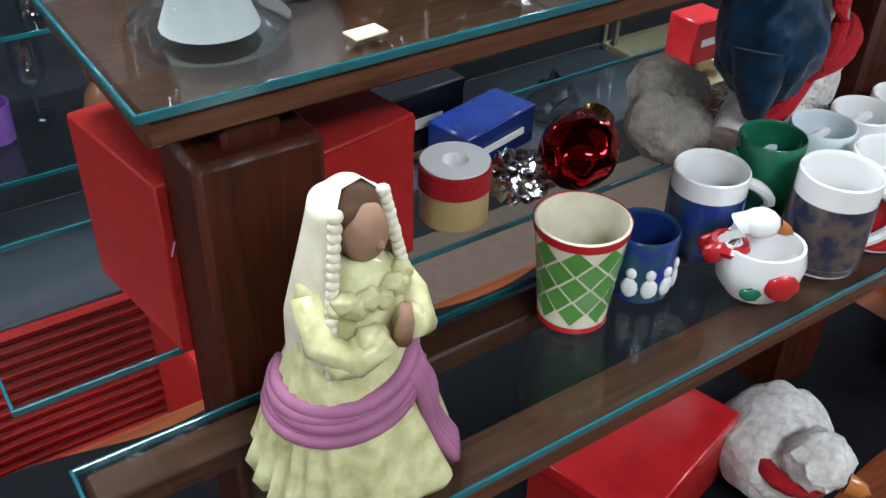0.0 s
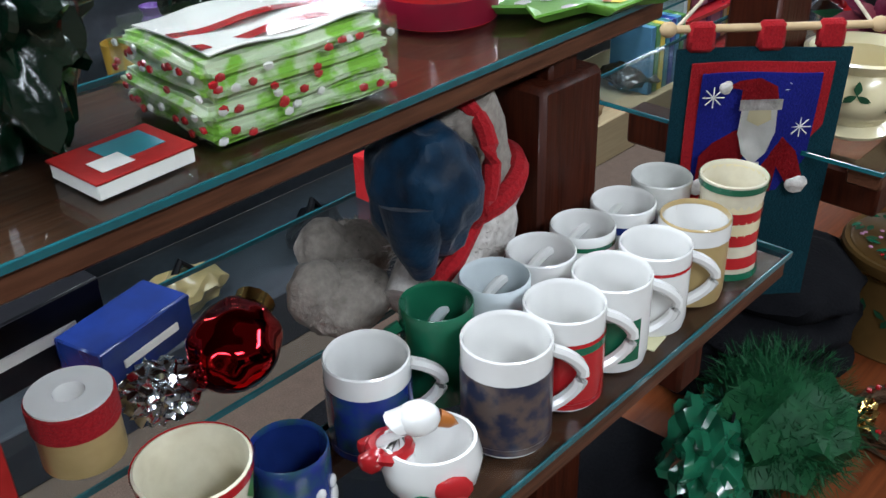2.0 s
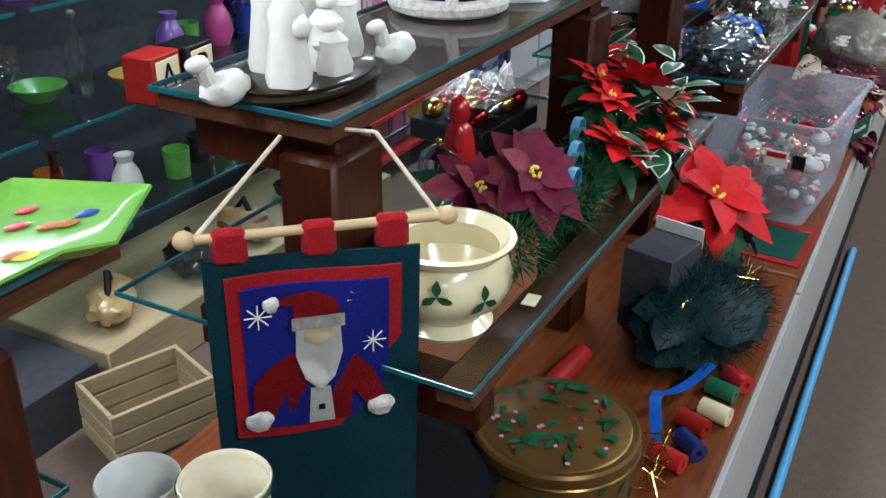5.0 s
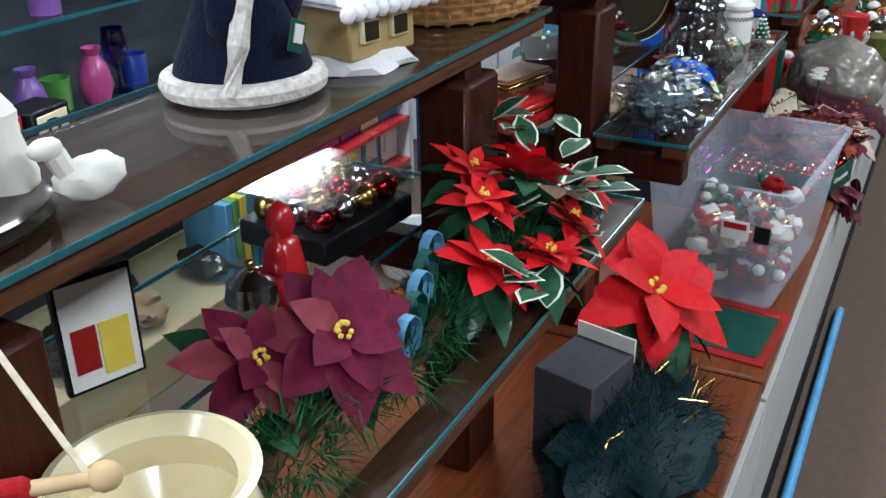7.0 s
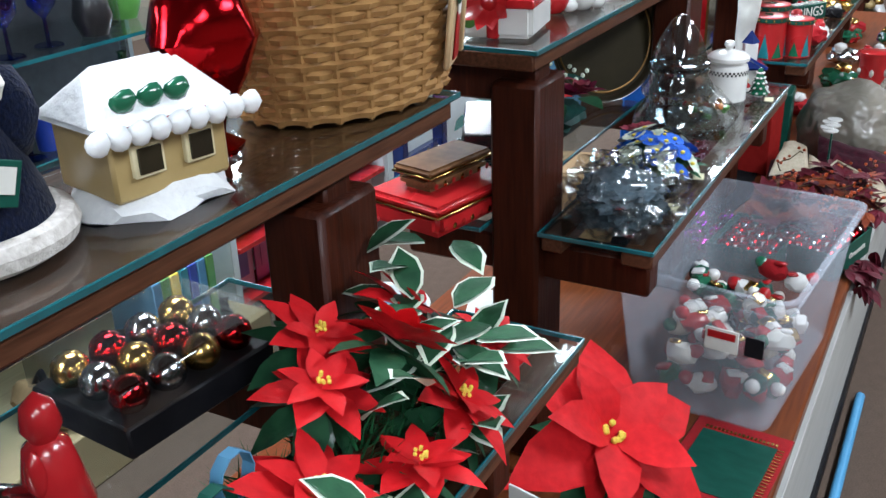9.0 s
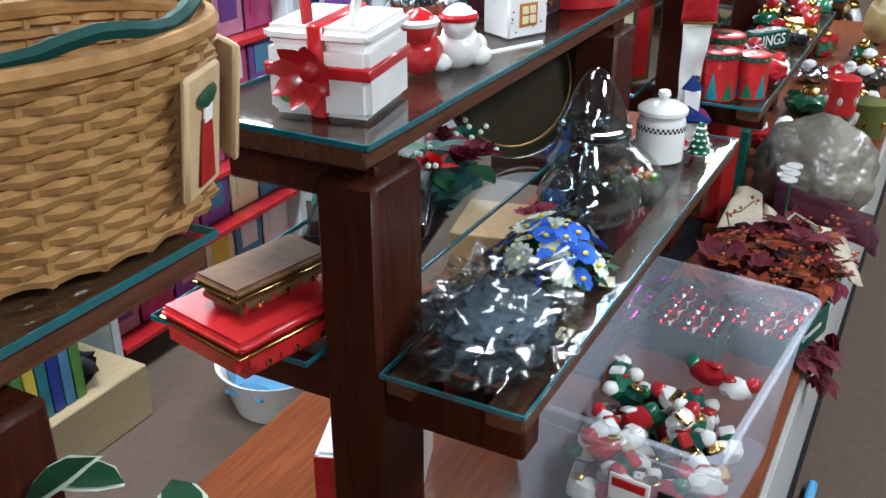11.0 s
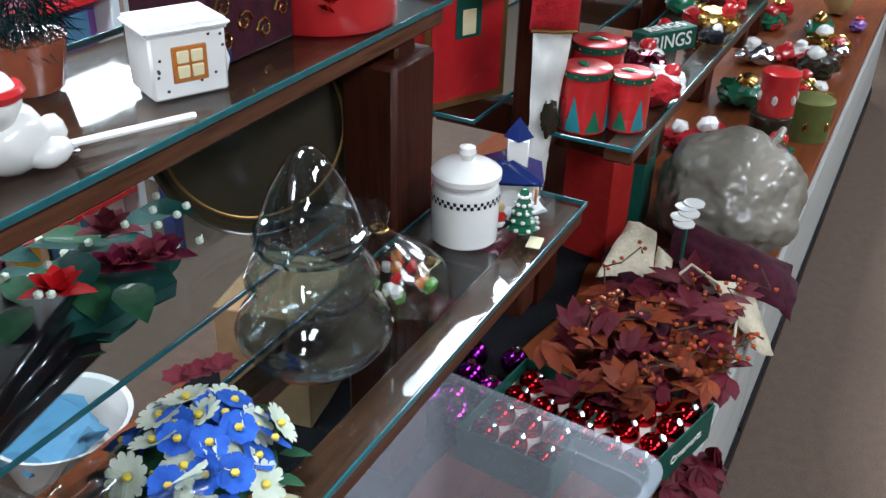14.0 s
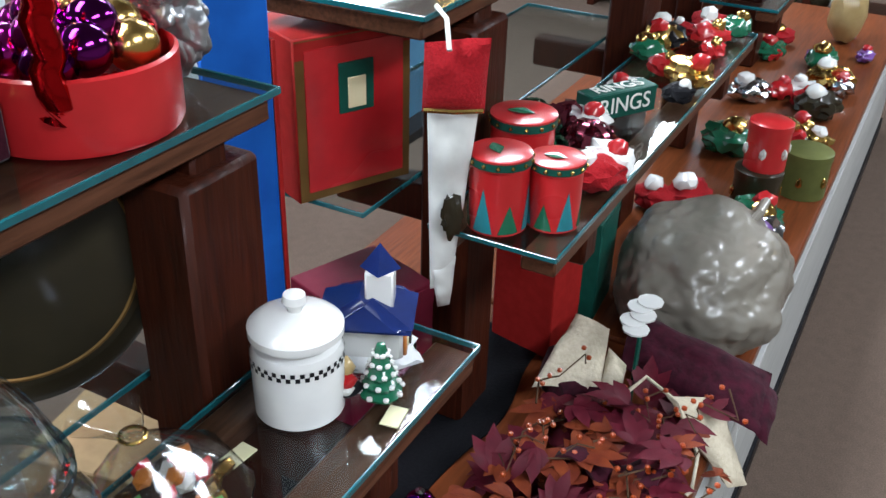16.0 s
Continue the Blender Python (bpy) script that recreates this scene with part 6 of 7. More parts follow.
for k in (-1, 1):
    for j in (0, 1):
        part("pane", box((0.0072 * k, -0.032, 0.028 + 0.0155 * j), (0.012, 0.004, 0.013), 0.001), CREAM, hc)
part("window_frame", box((0, -0.0305, 0.0355), (0.036, 0.003, 0.038), 0.001), PALETTE[1], hc)
part("snowman_relief", blob((0.041, -0.008, 0.030), (0.006, 0.016, 0.024), 0.3, sub=2), WHITE, hc)
for k in range(4):
    part("scarf_stripe", box((0.047, -0.018 + 0.009 * k, 0.030), (0.004, 0.004, 0.014), 0.001), NAVY, hc)
for i in range(18):
    part("painted_dot", blob((rng.uniform(-0.036, 0.036), -0.0312, rng.uniform(0.006, 0.064)), (0.0018, 0.001, 0.0018), sub=1), DARKGREY, hc)
pn = thing("potted_fir", "small dark green potted fir with ornaments", "plant", 3.150, 0.800, TOP)
part("pot", lathe([(0, 0), (0.032, 0), (0.040, 0.045), (0.036, 0.045), (0, 0.04)], 20), TERRA, pn)
part("needles", needles(2200, (0, 0, 0.10), (0.055, 0.055, 0.075), 0.022, rng, 0.0012), DARKPINE, pn)
sb = thing("scroll_box", "burgundy gift box with gold scrollwork", "box", 3.33, 0.735, TOP, 0)
part("carton_body", box((0, 0, 0.06), (0.13, 0.10, 0.12), 0.003), VELVET, sb)
for i in range(9):
    cx, cz, s_ = -0.045 + 0.030 * (i % 4), 0.022 + 0.034 * (i // 4 + 0.4 * (i % 2)), rng.choice((-1, 1))
    part("gold_scroll", tube([(cx + s_ * (0.012 - 0.0009 * k) * math.cos(0.75 * k), -0.0508, cz + (0.012 - 0.0009 * k) * math.sin(0.75 * k)) for k in range(12)], 0.0014, 5), GOLD, sb)
rt = thing("bauble_tub", "red tin tub heaped with gold and magenta baubles", "tub", 3.475, 0.70, TOP)
part("tub_wall", lathe([(0, 0), (0.078, 0), (0.080, 0.004), (0.080, 0.058), (0.077, 0.060), (0.076, 0.055), (0.076, 0.008), (0, 0.008)], 40), REDTIN, rt)
for i in range(15):
    a, r_ = 2.4 * i, 0.058 * math.sqrt((i + 0.5) / 15)
    part("bauble", blob((r_ * math.cos(a), r_ * math.sin(a), 0.055 + 0.045 * (1 - r_ / 0.06)), (0.021, 0.021, 0.021), sub=3), (GOLD, MAGENTAB, PURPLEB, BAUBLE, MAGENTAB)[i % 5], rt)
part("twisted_candle", tube([(-0.06 + 0.003 * math.sin(2 * k), -0.045 + 0.003 * math.cos(2 * k), 0.03 + 0.012 * k) for k in range(12)], 0.012, 10), REDFOIL, rt)
sg = thing("silver_bag", "crumpled silver cellophane bag of ornaments", "bag", 3.575, 0.735, TOP)
part("film", crumpled((0.048, 0.070, 0.080), 0.075, 3, 0.16), SILVERFILM, sg)

# base three: open bin of toys, ornaments box, autumn garland
bi = thing("storage_bin", "open translucent plastic bin with moulded rim, full of toys", "bin", 3.185, 0.412, BASE, -5)
bm = bmesh.new()
L0, D0, L1, D1, HB = 0.205, 0.125, 0.24, 0.150, 0.27
rings = []
for lx, dy, z_ in ((L0, D0, 0.002), (L1 - 0.004, D1 - 0.004, HB - 0.03), (L1, D1, HB - 0.03), (L1 + 0.010, D1 + 0.010, HB - 0.006), (L1 + 0.010, D1 + 0.010, HB), (L1 - 0.001, D1 - 0.001, HB), (L0 - 0.003, D0 - 0.003, 0.006)):
    pts = []
    for cx, cy, a0 in ((1, 1, 0), (-1, 1, 90), (-1, -1, 180), (1, -1, 270)):
        for k in range(5):
            a = radians(a0 + 22.5 * k)
            pts.append(bm.verts.new((cx * (lx - 0.03) + 0.03 * math.cos(a), cy * (dy - 0.03) + 0.03 * math.sin(a), z_)))
    rings.append(pts)
for p, q in zip(rings, rings[1:]):
    for i in range(len(p)):
        bm.faces.new((p[i], p[(i + 1) % len(p)], q[(i + 1) % len(p)], q[i]))
bm.faces.new(rings[0][::-1])
bm.faces.new(rings[-1])
part("tub", bm, BIN, bi, "milky plastic tub")
part("label", box((-L1 + 0.008, -0.045, 0.175), (0.004, 0.055, 0.04), 0.001, m=pose(0, 0, 0, 0, 0, 0)), PAPER, bi, "white paper label")
part("label_heading", box((-L1 + 0.005, -0.045, 0.185), (0.003, 0.045, 0.012), 0), RED, bi)
part("barcode", box((-L1 + 0.008, -0.098, 0.175), (0.004, 0.03, 0.035), 0.001), BLACK, bi)
for i in range(84):
    q = Vector((rng.uniform(-0.185, 0.16), rng.uniform(-0.10, 0.10), rng.uniform(0.03, 0.135)))
    t = thing("small_toy", "small knitted or ceramic holiday trinket in the bin", "toy", 3.185 + q.x, 0.412 + q.y, BASE + q.z, rng.random() * 360, "toys in the bin", "", rng.uniform(-30, 30))
    mm = (RED, WHITE, GREEN, REDCLOTH, BLACK, MATTEWHITE, GREENCARD, CREAMCLOTH)[i % 8]
    part("torso", blob((0, 0, 0), (0.028, 0.018, 0.020), 0.35, 12, 2, seed=i), mm, t)
    part("head", blob((0.026, 0, 0.010), (0.014, 0.013, 0.013), 0.2, sub=2), (MATTEWHITE, RED, WHITE, GREEN)[i % 4], t)
    part("trim", box((-0.012, 0, 0.017), (0.020, 0.026, 0.008), 0.003), (WHITE, RED, GOLD)[i % 3], t)
ob_ = thing("bauble_box", "open green carton of shiny red glass baubles", "box", 3.675, 0.478, BASE, -6)
part("carton_base", box((0, 0, 0.021), (0.20, 0.15, 0.040), 0.001), PAPER, ob_, "white card tray")
for c, s_ in (((0, -0.076, 0.032), (0.206, 0.003, 0.064)), ((0, 0.076, 0.032), (0.206, 0.003, 0.064)), ((-0.102, 0, 0.032), (0.003, 0.15, 0.064)), ((0.102, 0, 0.032), (0.003, 0.15, 0.064))):
    part("carton_side", box(c, s_, 0.0005), GREENCARD, ob_, "green card side")
words("Ornaments", 0.020, PAPER, ob_, pose(0.02, -0.079, 0.034, 90, 0, 0))
for i in range(4):
    for j in range(3):
        bu = part("bauble", blob((-0.072 + 0.048 * i, -0.048 + 0.048 * j, 0.045), (0.022, 0.022, 0.022), sub=3), BAUBLE, ob_)
        part("cap", lathe([(0.006, 0), (0.006, 0.006), (0, 0.007)], 10, m=pose(-0.072 + 0.048 * i, -0.048 + 0.048 * j - 0.01, 0.064, 25, 0, 0)), SILVER, bu)
copy_thing(ob_, pose(3.735, 0.345, BASE, 0, 0, -14))
for i in range(9):
    t = thing("purple_bauble", "purple mirror-glass bauble on the base", "bauble", 3.70 + rng.uniform(-0.10, 0.12), 0.605 + rng.uniform(-0.03, 0.05), BASE + 0.024, rng.random() * 360, "purple baubles")
    part("bulb", blob((0, 0, 0), (0.024, 0.024, 0.024), sub=3), PURPLEB if i % 3 else MAGENTAB, t)
    part("cap", lathe([(0.007, 0), (0.007, 0.006), (0, 0.007)], 10, at=(0, 0, 0.022)), SILVER, t)


def maple(bm, base, ang, tilt, s):
    for k, f in ((-70, 0.6), (-35, 0.85), (0, 1.0), (35, 0.85), (70, 0.6)):
        leaf(bm, base, ang + k, tilt + rng.uniform(-8, 8), s * f, s * 0.34, 0.25, 0.25)


ag = thing("autumn_garland", "garland of rust and wine maple leaves with orange berries", "garland", 3.93, 0.385, BASE)
for i in range(120):
    u = rng.random()
    c = (-0.17 + 0.38 * u + rng.gauss(0, 0.03), 0.10 - 0.20 * rng.random() + rng.gauss(0, 0.03), 0.03 + 0.10 * rng.random() * (1 - abs(u - 0.5)))
    bm = bmesh.new()
    maple(bm, c, rng.random() * 360, rng.uniform(-20, 50), rng.uniform(0.045, 0.075))
    part("maple_leaf", bm, RUSTLEAF if i % 5 < 2 else WINELEAF, ag)
for i in range(18):
    bm = bmesh.new()
    maple(bm, (-0.19 + rng.gauss(0, 0.03), -0.13 + rng.gauss(0, 0.025), rng.uniform(-0.06, 0.03)), rng.uniform(200, 340), rng.uniform(-60, 10), 0.06)
    part("maple_leaf", bm, WINELEAF, ag)
bm, bm2 = bmesh.new(), bmesh.new()
for i in range(26):
    p0 = Vector((rng.uniform(-0.22, 0.2), rng.uniform(-0.13, 0.12), rng.uniform(0.03, 0.12)))
    pts = [p0 + Vector((rng.gauss(0, 0.012), rng.gauss(0, 0.012), 0.004 * k)) + Vector((0.012 * k, -0.006 * k, 0)) for k in range(7)]
    tube(pts, 0.0015, 4, bm=bm)
    for p in pts[1::1]:
        blob(p + Vector((rng.gauss(0, .006), rng.gauss(0, .006), 0.006)), (0.0045,) * 3, sub=1, bm=bm2)
tagged(part("twig_tangle", bm, TWIG, ag), kind="stuff")
tagged(part("berry_cluster", bm2, BERRY, ag, "orange berries"), kind="stuff")


def quilt(a, b, c, d, puff, n=14):
    """A soft folded cloth: a padded panel between four corners, with slow creases."""
    a, b, c, d = (Vector(q) for q in (a, b, c, d))
    nrm = (b - a).cross(d - a).normalized()
    bm, skins = bmesh.new(), []
    for sgn in (1, -1):
        rows_ = []
        for j in range(n + 1):
            v = j / n
            row_ = []
            for i in range(n + 1):
                u = i / n
                p = (a * (1 - u) + b * u) * (1 - v) + (d * (1 - u) + c * u) * v
                w = (math.sin(math.pi * u) * math.sin(math.pi * v)) ** 0.4
                row_.append(bm.verts.new(p + nrm * (sgn * puff * w + 0.007 * noise.noise(p * 22) + 0.004 * noise.noise(p * 60))))
            rows_.append(row_)
        skins.append(rows_)
        for p, q in zip(rows_, rows_[1:]):
            for i in range(n):
                bm.faces.new((p[i], p[i + 1], q[i + 1], q[i]))
    bmesh.ops.remove_doubles(bm, verts=bm.verts, dist=0.0004)
    return bm


vs_ = thing("velvet_stocking", "burgundy velvet stocking with cream fleece cuff over the plank edge", "stocking", 4.20, 0.33, BASE)
part("leg", quilt((0.085, 0.115, 0.125), (0.095, -0.115, 0.075), (-0.005, -0.125, 0.030), (-0.005, 0.100, 0.070), 0.020), VELVET, vs_, "burgundy velvet leg")
part("toe_fold", quilt((0.090, -0.100, 0.070), (0.080, -0.135, 0.045), (0.0, -0.140, 0.010), (0.0, -0.115, 0.030), 0.012), VELVET, vs_)
part("cuff", quilt((-0.060, 0.010, 0.085), (0.010, -0.050, 0.060), (-0.020, -0.125, -0.060), (-0.075, -0.105, -0.030), 0.017), CREAMCLOTH, vs_, "cream fleece cuff")
part("piping", tube([(-0.09, 0.06, 0.095), (-0.055, 0.045, 0.105), (-0.065, -0.01, 0.085), (-0.12, -0.06, 0.05), (-0.18, -0.07, 0.035), (-0.24, -0.05, 0.035)], 0.003, 6), CREAMCLOTH, vs_, "cream piping cord")
cg = thing("cream_mitten", "cream fleece mitten lying among the leaves", "mitten", 4.17, 0.50, BASE + 0.02, 20)
part("palm", quilt((0.085, 0.0, 0.085), (0.055, -0.055, 0.085), (-0.055, -0.045, 0.045), (-0.055, 0.060, 0.035), 0.026), CREAMCLOTH, cg)
part("thumb", quilt((0.015, -0.055, 0.075), (-0.005, -0.085, 0.060), (-0.060, -0.075, 0.040), (-0.045, -0.045, 0.050), 0.010), CREAMCLOTH, cg)
part("stuffing", blob((0, 0, 0.025), (0.07, 0.05, 0.04), 0.2, 8, 3), VELVET, cg, "wine velvet underneath")
vv = thing("velvet_scrap", "dark wine velvet skirt among the leaves", "cloth", 3.99, 0.37, BASE)
part("cloth", sheet(1, 1, 18, 14, lambda u, v: Vector((-0.08 + 0.2 * u, -0.08 + 0.16 * v, 0.075 + 0.03 * math.sin(5 * u + 2 * v) + 0.015 * math.cos(9 * v))), 0.004), VELVET, vv)
dt = thing("painted_daisy_pick", "green stake with white painted daisies", "ornament", 4.17, 0.40, BASE)
part("stake", box((0, 0, 0.09), (0.016, 0.004, 0.18), 0.001), GREENCARD, dt)
for k in range(5):
    part("daisy", lathe([(0, 0), (0.020, 0.001), (0.020, 0.004), (0, 0.005)], 10, at=(-0.03 + 0.016 * k, 0.01 * (k % 2), 0.183 + 0.003 * k)), WHITE, dt)
gy = thing("plastic_sack", "crumpled grey translucent plastic sack", "bag", 4.50, 0.385, BASE)
part("film", crumpled((0.180, 0.155, 0.130), 0.088, 9, 0.055), GREYBAG, gy)
part("handle", tube([(0.02, -0.05, 0.19), (0.04, -0.07, 0.222), (0.08, -0.07, 0.226), (0.11, -0.05, 0.18)], 0.008, 8), GREYBAG, gy)
part("purple_print", blob((0.06, -0.07, 0.180), (0.030, 0.024, 0.016), 0.2, sub=2), PALETTE[3], gy, "purple print showing through")

# ---- unit four: drums, bows, hanging stocking ----
dr = None
for x, y, r_, h in ((3.945, 0.545, 0.037, 0.100), (3.985, 0.487, 0.033, 0.090), (4.055, 0.565, 0.042, 0.108)):
    t = thing("drum_tin", "red round tin with green fir trees and patterned lid band", "tin", x, y, MID, rng.random() * 90, "drum tins")
    part("tin_wall", lathe([(0, 0), (r_, 0), (r_, h * 0.86), (0, h * 0.86)], 32), REDTIN, t)
    part("lid", lathe([(r_ + 0.001, h * 0.84), (r_ + 0.002, h * 0.85), (r_ + 0.002, h * 0.985), (r_ - 0.003, h), (0, h)], 32), REDTIN, t, "red lid")
    part("lid_band", lathe([(r_ + 0.0026, h * 0.865), (r_ + 0.0026, h * 0.965)], 32), GREENCARD, t, "dark green band")
    for k in range(7):
        a = math.tau * k / 7
        bm = bmesh.new()
        hh = h * (0.62 if k % 2 else 0.42)
        vs = [bm.verts.new(((r_ + 0.0008) * math.cos(a + da), (r_ + 0.0008) * math.sin(a + da), z_)) for da, z_ in ((-0.36, 0.003), (-0.18, 0.003), (0, 0.003), (0.18, 0.003), (0.36, 0.003), (0, hh))]
        for p, q in ((0, 1), (1, 2), (2, 3), (3, 4)):
            bm.faces.new((vs[p], vs[q], vs[5]))
        part("painted_fir", bm, PALETTE[0] if k % 2 else GREEN, t)
    for k in range(14):
        part("gold_dot", blob(((r_ + 0.003) * math.cos(k * 0.449), (r_ + 0.003) * math.sin(k * 0.449), h * 0.915), (0.003, 0.003, 0.003), sub=1), GOLD, t)
    part("lid_leaf", leaf(bmesh.new(), (-r_ * 0.4, 0, h + 0.001), 20, 0, r_ * 0.9, r_ * 0.5, 0), GREEN, t)


def bow(x, y, z, mm, label):
    t = thing("gift_bow", label, "bow", x, y, z, 0, "gift bows")
    for k in range(26):
        a, e = rng.random() * 360, rng.uniform(0, 80)
        o = part("loop", sheet(1, 1, 8, 1, lambda u, v: Vector((0.046 * math.sin(math.pi * u), 0.010 * (v - 0.5), 0.016 * math.sin(math.tau * u)))), mm, t)
        o.matrix_basis = pose(0, 0, 0.014, 0, -e, a)


METALGREEN = M("metallic_green_ribbon", (0.01, 0.20, 0.10), None, 0.15, metal=0.9, bump=0.2)
METALPINK = M("metallic_pink_ribbon", (0.50, 0.10, 0.16), None, 0.15, metal=0.9, bump=0.2)
for q in ((4.13, 0.57, MID, METALGREEN, "shiny green ribbon bow"), (4.19, 0.52, MID, METALPINK, "shiny pink and red ribbon bow"), (4.24, 0.575, MID, METALPINK, "shiny pink ribbon bow"), (4.17, 0.60, MID + 0.02, METALGREEN, "shiny green ribbon bow")):
    bow(*q)
rg = carton("ring_box", 4.33, 0.53, MID + 0.02, (0.13, 0.038, 0.042), GREENCARD, "teal green carton with white lettering", -30)
words("RINGS", 0.036, PAPER, rg, pose(0, -0.0205, 0.021, 90, 0, 0))
words("RINGS", 0.034, PAPER, rg, pose(0, 0, 0.0432))
for i in range(16):
    x, y = 4.08 + rng.uniform(0.0, 0.85), rng.uniform(0.47, 0.59)
    if i < 2:
        x, y = 4.10 + 0.05 * i, 0.475
    s_ = rng.uniform(0.02, 0.036)
    t = thing("holiday_trinket", "small red, white or dark holiday trinket on the shelf", "trinket", x, y, MID, rng.random() * 360, "shelf trinkets")
    part("trinket_body", blob((0, 0, s_ * 0.8), (s_ * 1.3, s_, s_ * 0.8), 0.4, 10, 3, seed=i, flat=0), (REDCLOTH, WHITE, RED, BLACK, GOLD, GREEN)[i % 6], t)
    part("trinket_top", blob((s_ * 0.5, 0, s_ * 1.5), (s_ * 0.5, s_ * 0.5, s_ * 0.5), 0.3, sub=2, seed=i), (WHITE, RED, GOLD)[i % 3], t)
hs_ = thing("hanging_stocking", "white satin stocking with red cuff hanging from the top shelf", "stocking", 3.900, 0.588, TOP - 0.05, -60)
part("leg", quilt((-0.030, 0, -0.055), (0.030, 0, -0.055), (0.004, 0.004, -0.300), (-0.022, 0.002, -0.300), 0.010, 16), PALETTE[6], hs_, "white satin leg")
part("foot", quilt((-0.022, 0, -0.265), (0.010, 0.002, -0.255), (0.004, 0.004, -0.330), (-0.012, 0.002, -0.330), 0.009), PALETTE[6], hs_)
part("cuff", quilt((-0.034, 0, 0.020), (0.040, 0, 0.028), (0.036, 0, -0.062), (-0.036, 0, -0.062), 0.014), REDCLOTH, hs_, "red felt cuff")
part("gold_braid", tube([(-0.034, -0.010, -0.056), (0, -0.015, -0.056), (0.034, -0.010, -0.056)], 0.003, 6), GOLD, hs_)
part("pine_sprig", blob((0.002, -0.014, -0.19), (0.012, 0.006, 0.028), 0.5, 14, 3), OLIVE, hs_, "dark embroidered sprig")
hk = thing("hanging_loop", "white ribbon loop over the shelf edge", "loop", 3.895, 0.597, 1.064)
part("ribbon", tube([(-0.02, -0.015, 0.03), (0.0, 0.0, 0.058), (0.012, 0.02, 0.066)], 0.003, 6), PAPER, hk)
cbx = carton("candle_carton", 3.96, 0.80, MID, (0.17, 0.12, 0.215), REDCARD, "red and gold carton with a candle picture", -25)
part("gold_border", box((0, -0.0602, 0.107), (0.166, 0.002, 0.21), 0), GOLDTIN, cbx)
part("front_print", box((0, -0.0622, 0.107), (0.142, 0.002, 0.186), 0), RED, cbx)
part("candle_picture", box((0, -0.0642, 0.145), (0.05, 0.002, 0.065), 0), GREENCARD, cbx)
part("candle_print", box((0, -0.066, 0.138), (0.026, 0.002, 0.04), 0.0005), CREAM, cbx)
bd = thing("blue_board", "tall bright blue panel leaning behind the shelf", "board", 3.80, 0.82, BASE, -30)
part("panel", box((0, 0, 0.36), (0.085, 0.010, 0.72), 0.002), BLUE, bd)
part("red_edge", box((0.046, 0, 0.33), (0.006, 0.012, 0.60), 0.001), REDCARD, bd)
sbx = carton("star_carton", 3.95, 0.75, BASE, (0.15, 0.14, 0.26), M("maroon_card", (0.16, 0.012, 0.03), None, 0.5), "maroon carton standing on the base", -20, "CE\nTR", 0.05, PINK)
carton("red_white_carton", 4.30, 0.62, BASE, (0.09, 0.12, 0.26), REDCARD, "red and white carton standing on the base", -10)
carton("brown_carton", 3.60, 0.88, BASE, (0.18, 0.15, 0.20), CARDB, "plain brown cardboard carton", 12)
carton("green_carton", 4.45, 0.60, BASE, (0.12, 0.10, 0.20), GREENCARD, "dark green carton standing on the base", 5)
for i, (x, y, r_, h, mm, z_) in enumerate(((5.03, 0.40, 0.052, 0.095, OLIVE, 0), (5.04, 0.395, 0.046, 0.11, REDTIN, 0.095), (5.16, 0.32, 0.055, 0.11, M("olive_tin", (0.12, 0.13, 0.04), None, 0.4), 0))):
    t = thing("round_tin", ("olive plaid round tin", "red round tin with snowmen and lid", "olive green round tin with plaid lines")[i] + " on the base", "tin", x, y, BASE + z_, 0, "round tins")
    part("tin_wall", lathe([(0, 0), (r_, 0), (r_, h * 0.85), (0, h * 0.85)], 32), mm, t)
    part("lid", lathe([(r_ + 0.002, h * 0.82), (r_ + 0.002, h * 0.97), (r_ - 0.004, h), (0, h)], 32), mm, t)
    for k in range(6):
        a = k * 1.05
        part("painted_motif", blob(((r_ + 0.0006) * math.cos(a), (r_ + 0.0006) * math.sin(a), h * 0.4), (0.008, 0.008, 0.014), 0.2, sub=1), PALETTE[6] if i == 1 else GOLD, t)
for i in range(40):
    x, y = rng.uniform(4.68, 6.5), rng.uniform(0.31, 0.60)
    if 4.93 < x < 5.26:
        continue
    s_ = rng.uniform(0.025, 0.05)
    t = thing("base_trinket", "mixed holiday ornament lying on the base plank", "ornament", x, y, BASE, rng.random() * 360, "base trinkets")
    part("trinket_body", blob((0, 0, s_ * 0.8), (s_ * 1.4, s_, s_ * 0.8), 0.4, 10, 3, seed=i, flat=0), (RED, WHITE, GREEN, SILVER, REDCLOTH, OLIVE, GOLD, PALETTE[3])[i % 8], t)
    part("trinket_top", blob((s_ * 0.3, 0, s_ * 1.6), (s_ * 0.6, s_ * 0.6, s_ * 0.5), 0.3, sub=2, seed=i), (WHITE, GOLD, RED)[i % 3], t)
for i in range(26):
    x, z_, y = rng.choice(((rng.uniform(5.2, 6.2), MID, 0.53), (rng.uniform(3.95, 4.9), TOP, 0.72), (rng.uniform(5.2, 6.2), TOP, 0.72)))
    h = rng.uniform(0.06, 0.14)
    mm = (MATTEWHITE, GOLD, RED, TAN, SILVER, GREEN)[i % 6]
    t = thing("shelf_ornament", "small ornament standing on the gondola shelf", "ornament", x, y + rng.uniform(-0.05, 0.05), z_, rng.random() * 360, "far ornaments")
    part("ornament_body", lathe([(0, 0), (h * 0.28, 0), (h * 0.30, h * 0.2), (h * 0.16, h * 0.6), (h * 0.2, h * 0.75), (h * 0.1, h * 0.95), (0, h)], 16, wob=0.08), mm, t)
    part("ornament_foot", lathe([(0, 0), (h * 0.34, 0), (h * 0.34, h * 0.06), (0, h * 0.06)], 16), BLACK if i % 2 else GOLD, t)
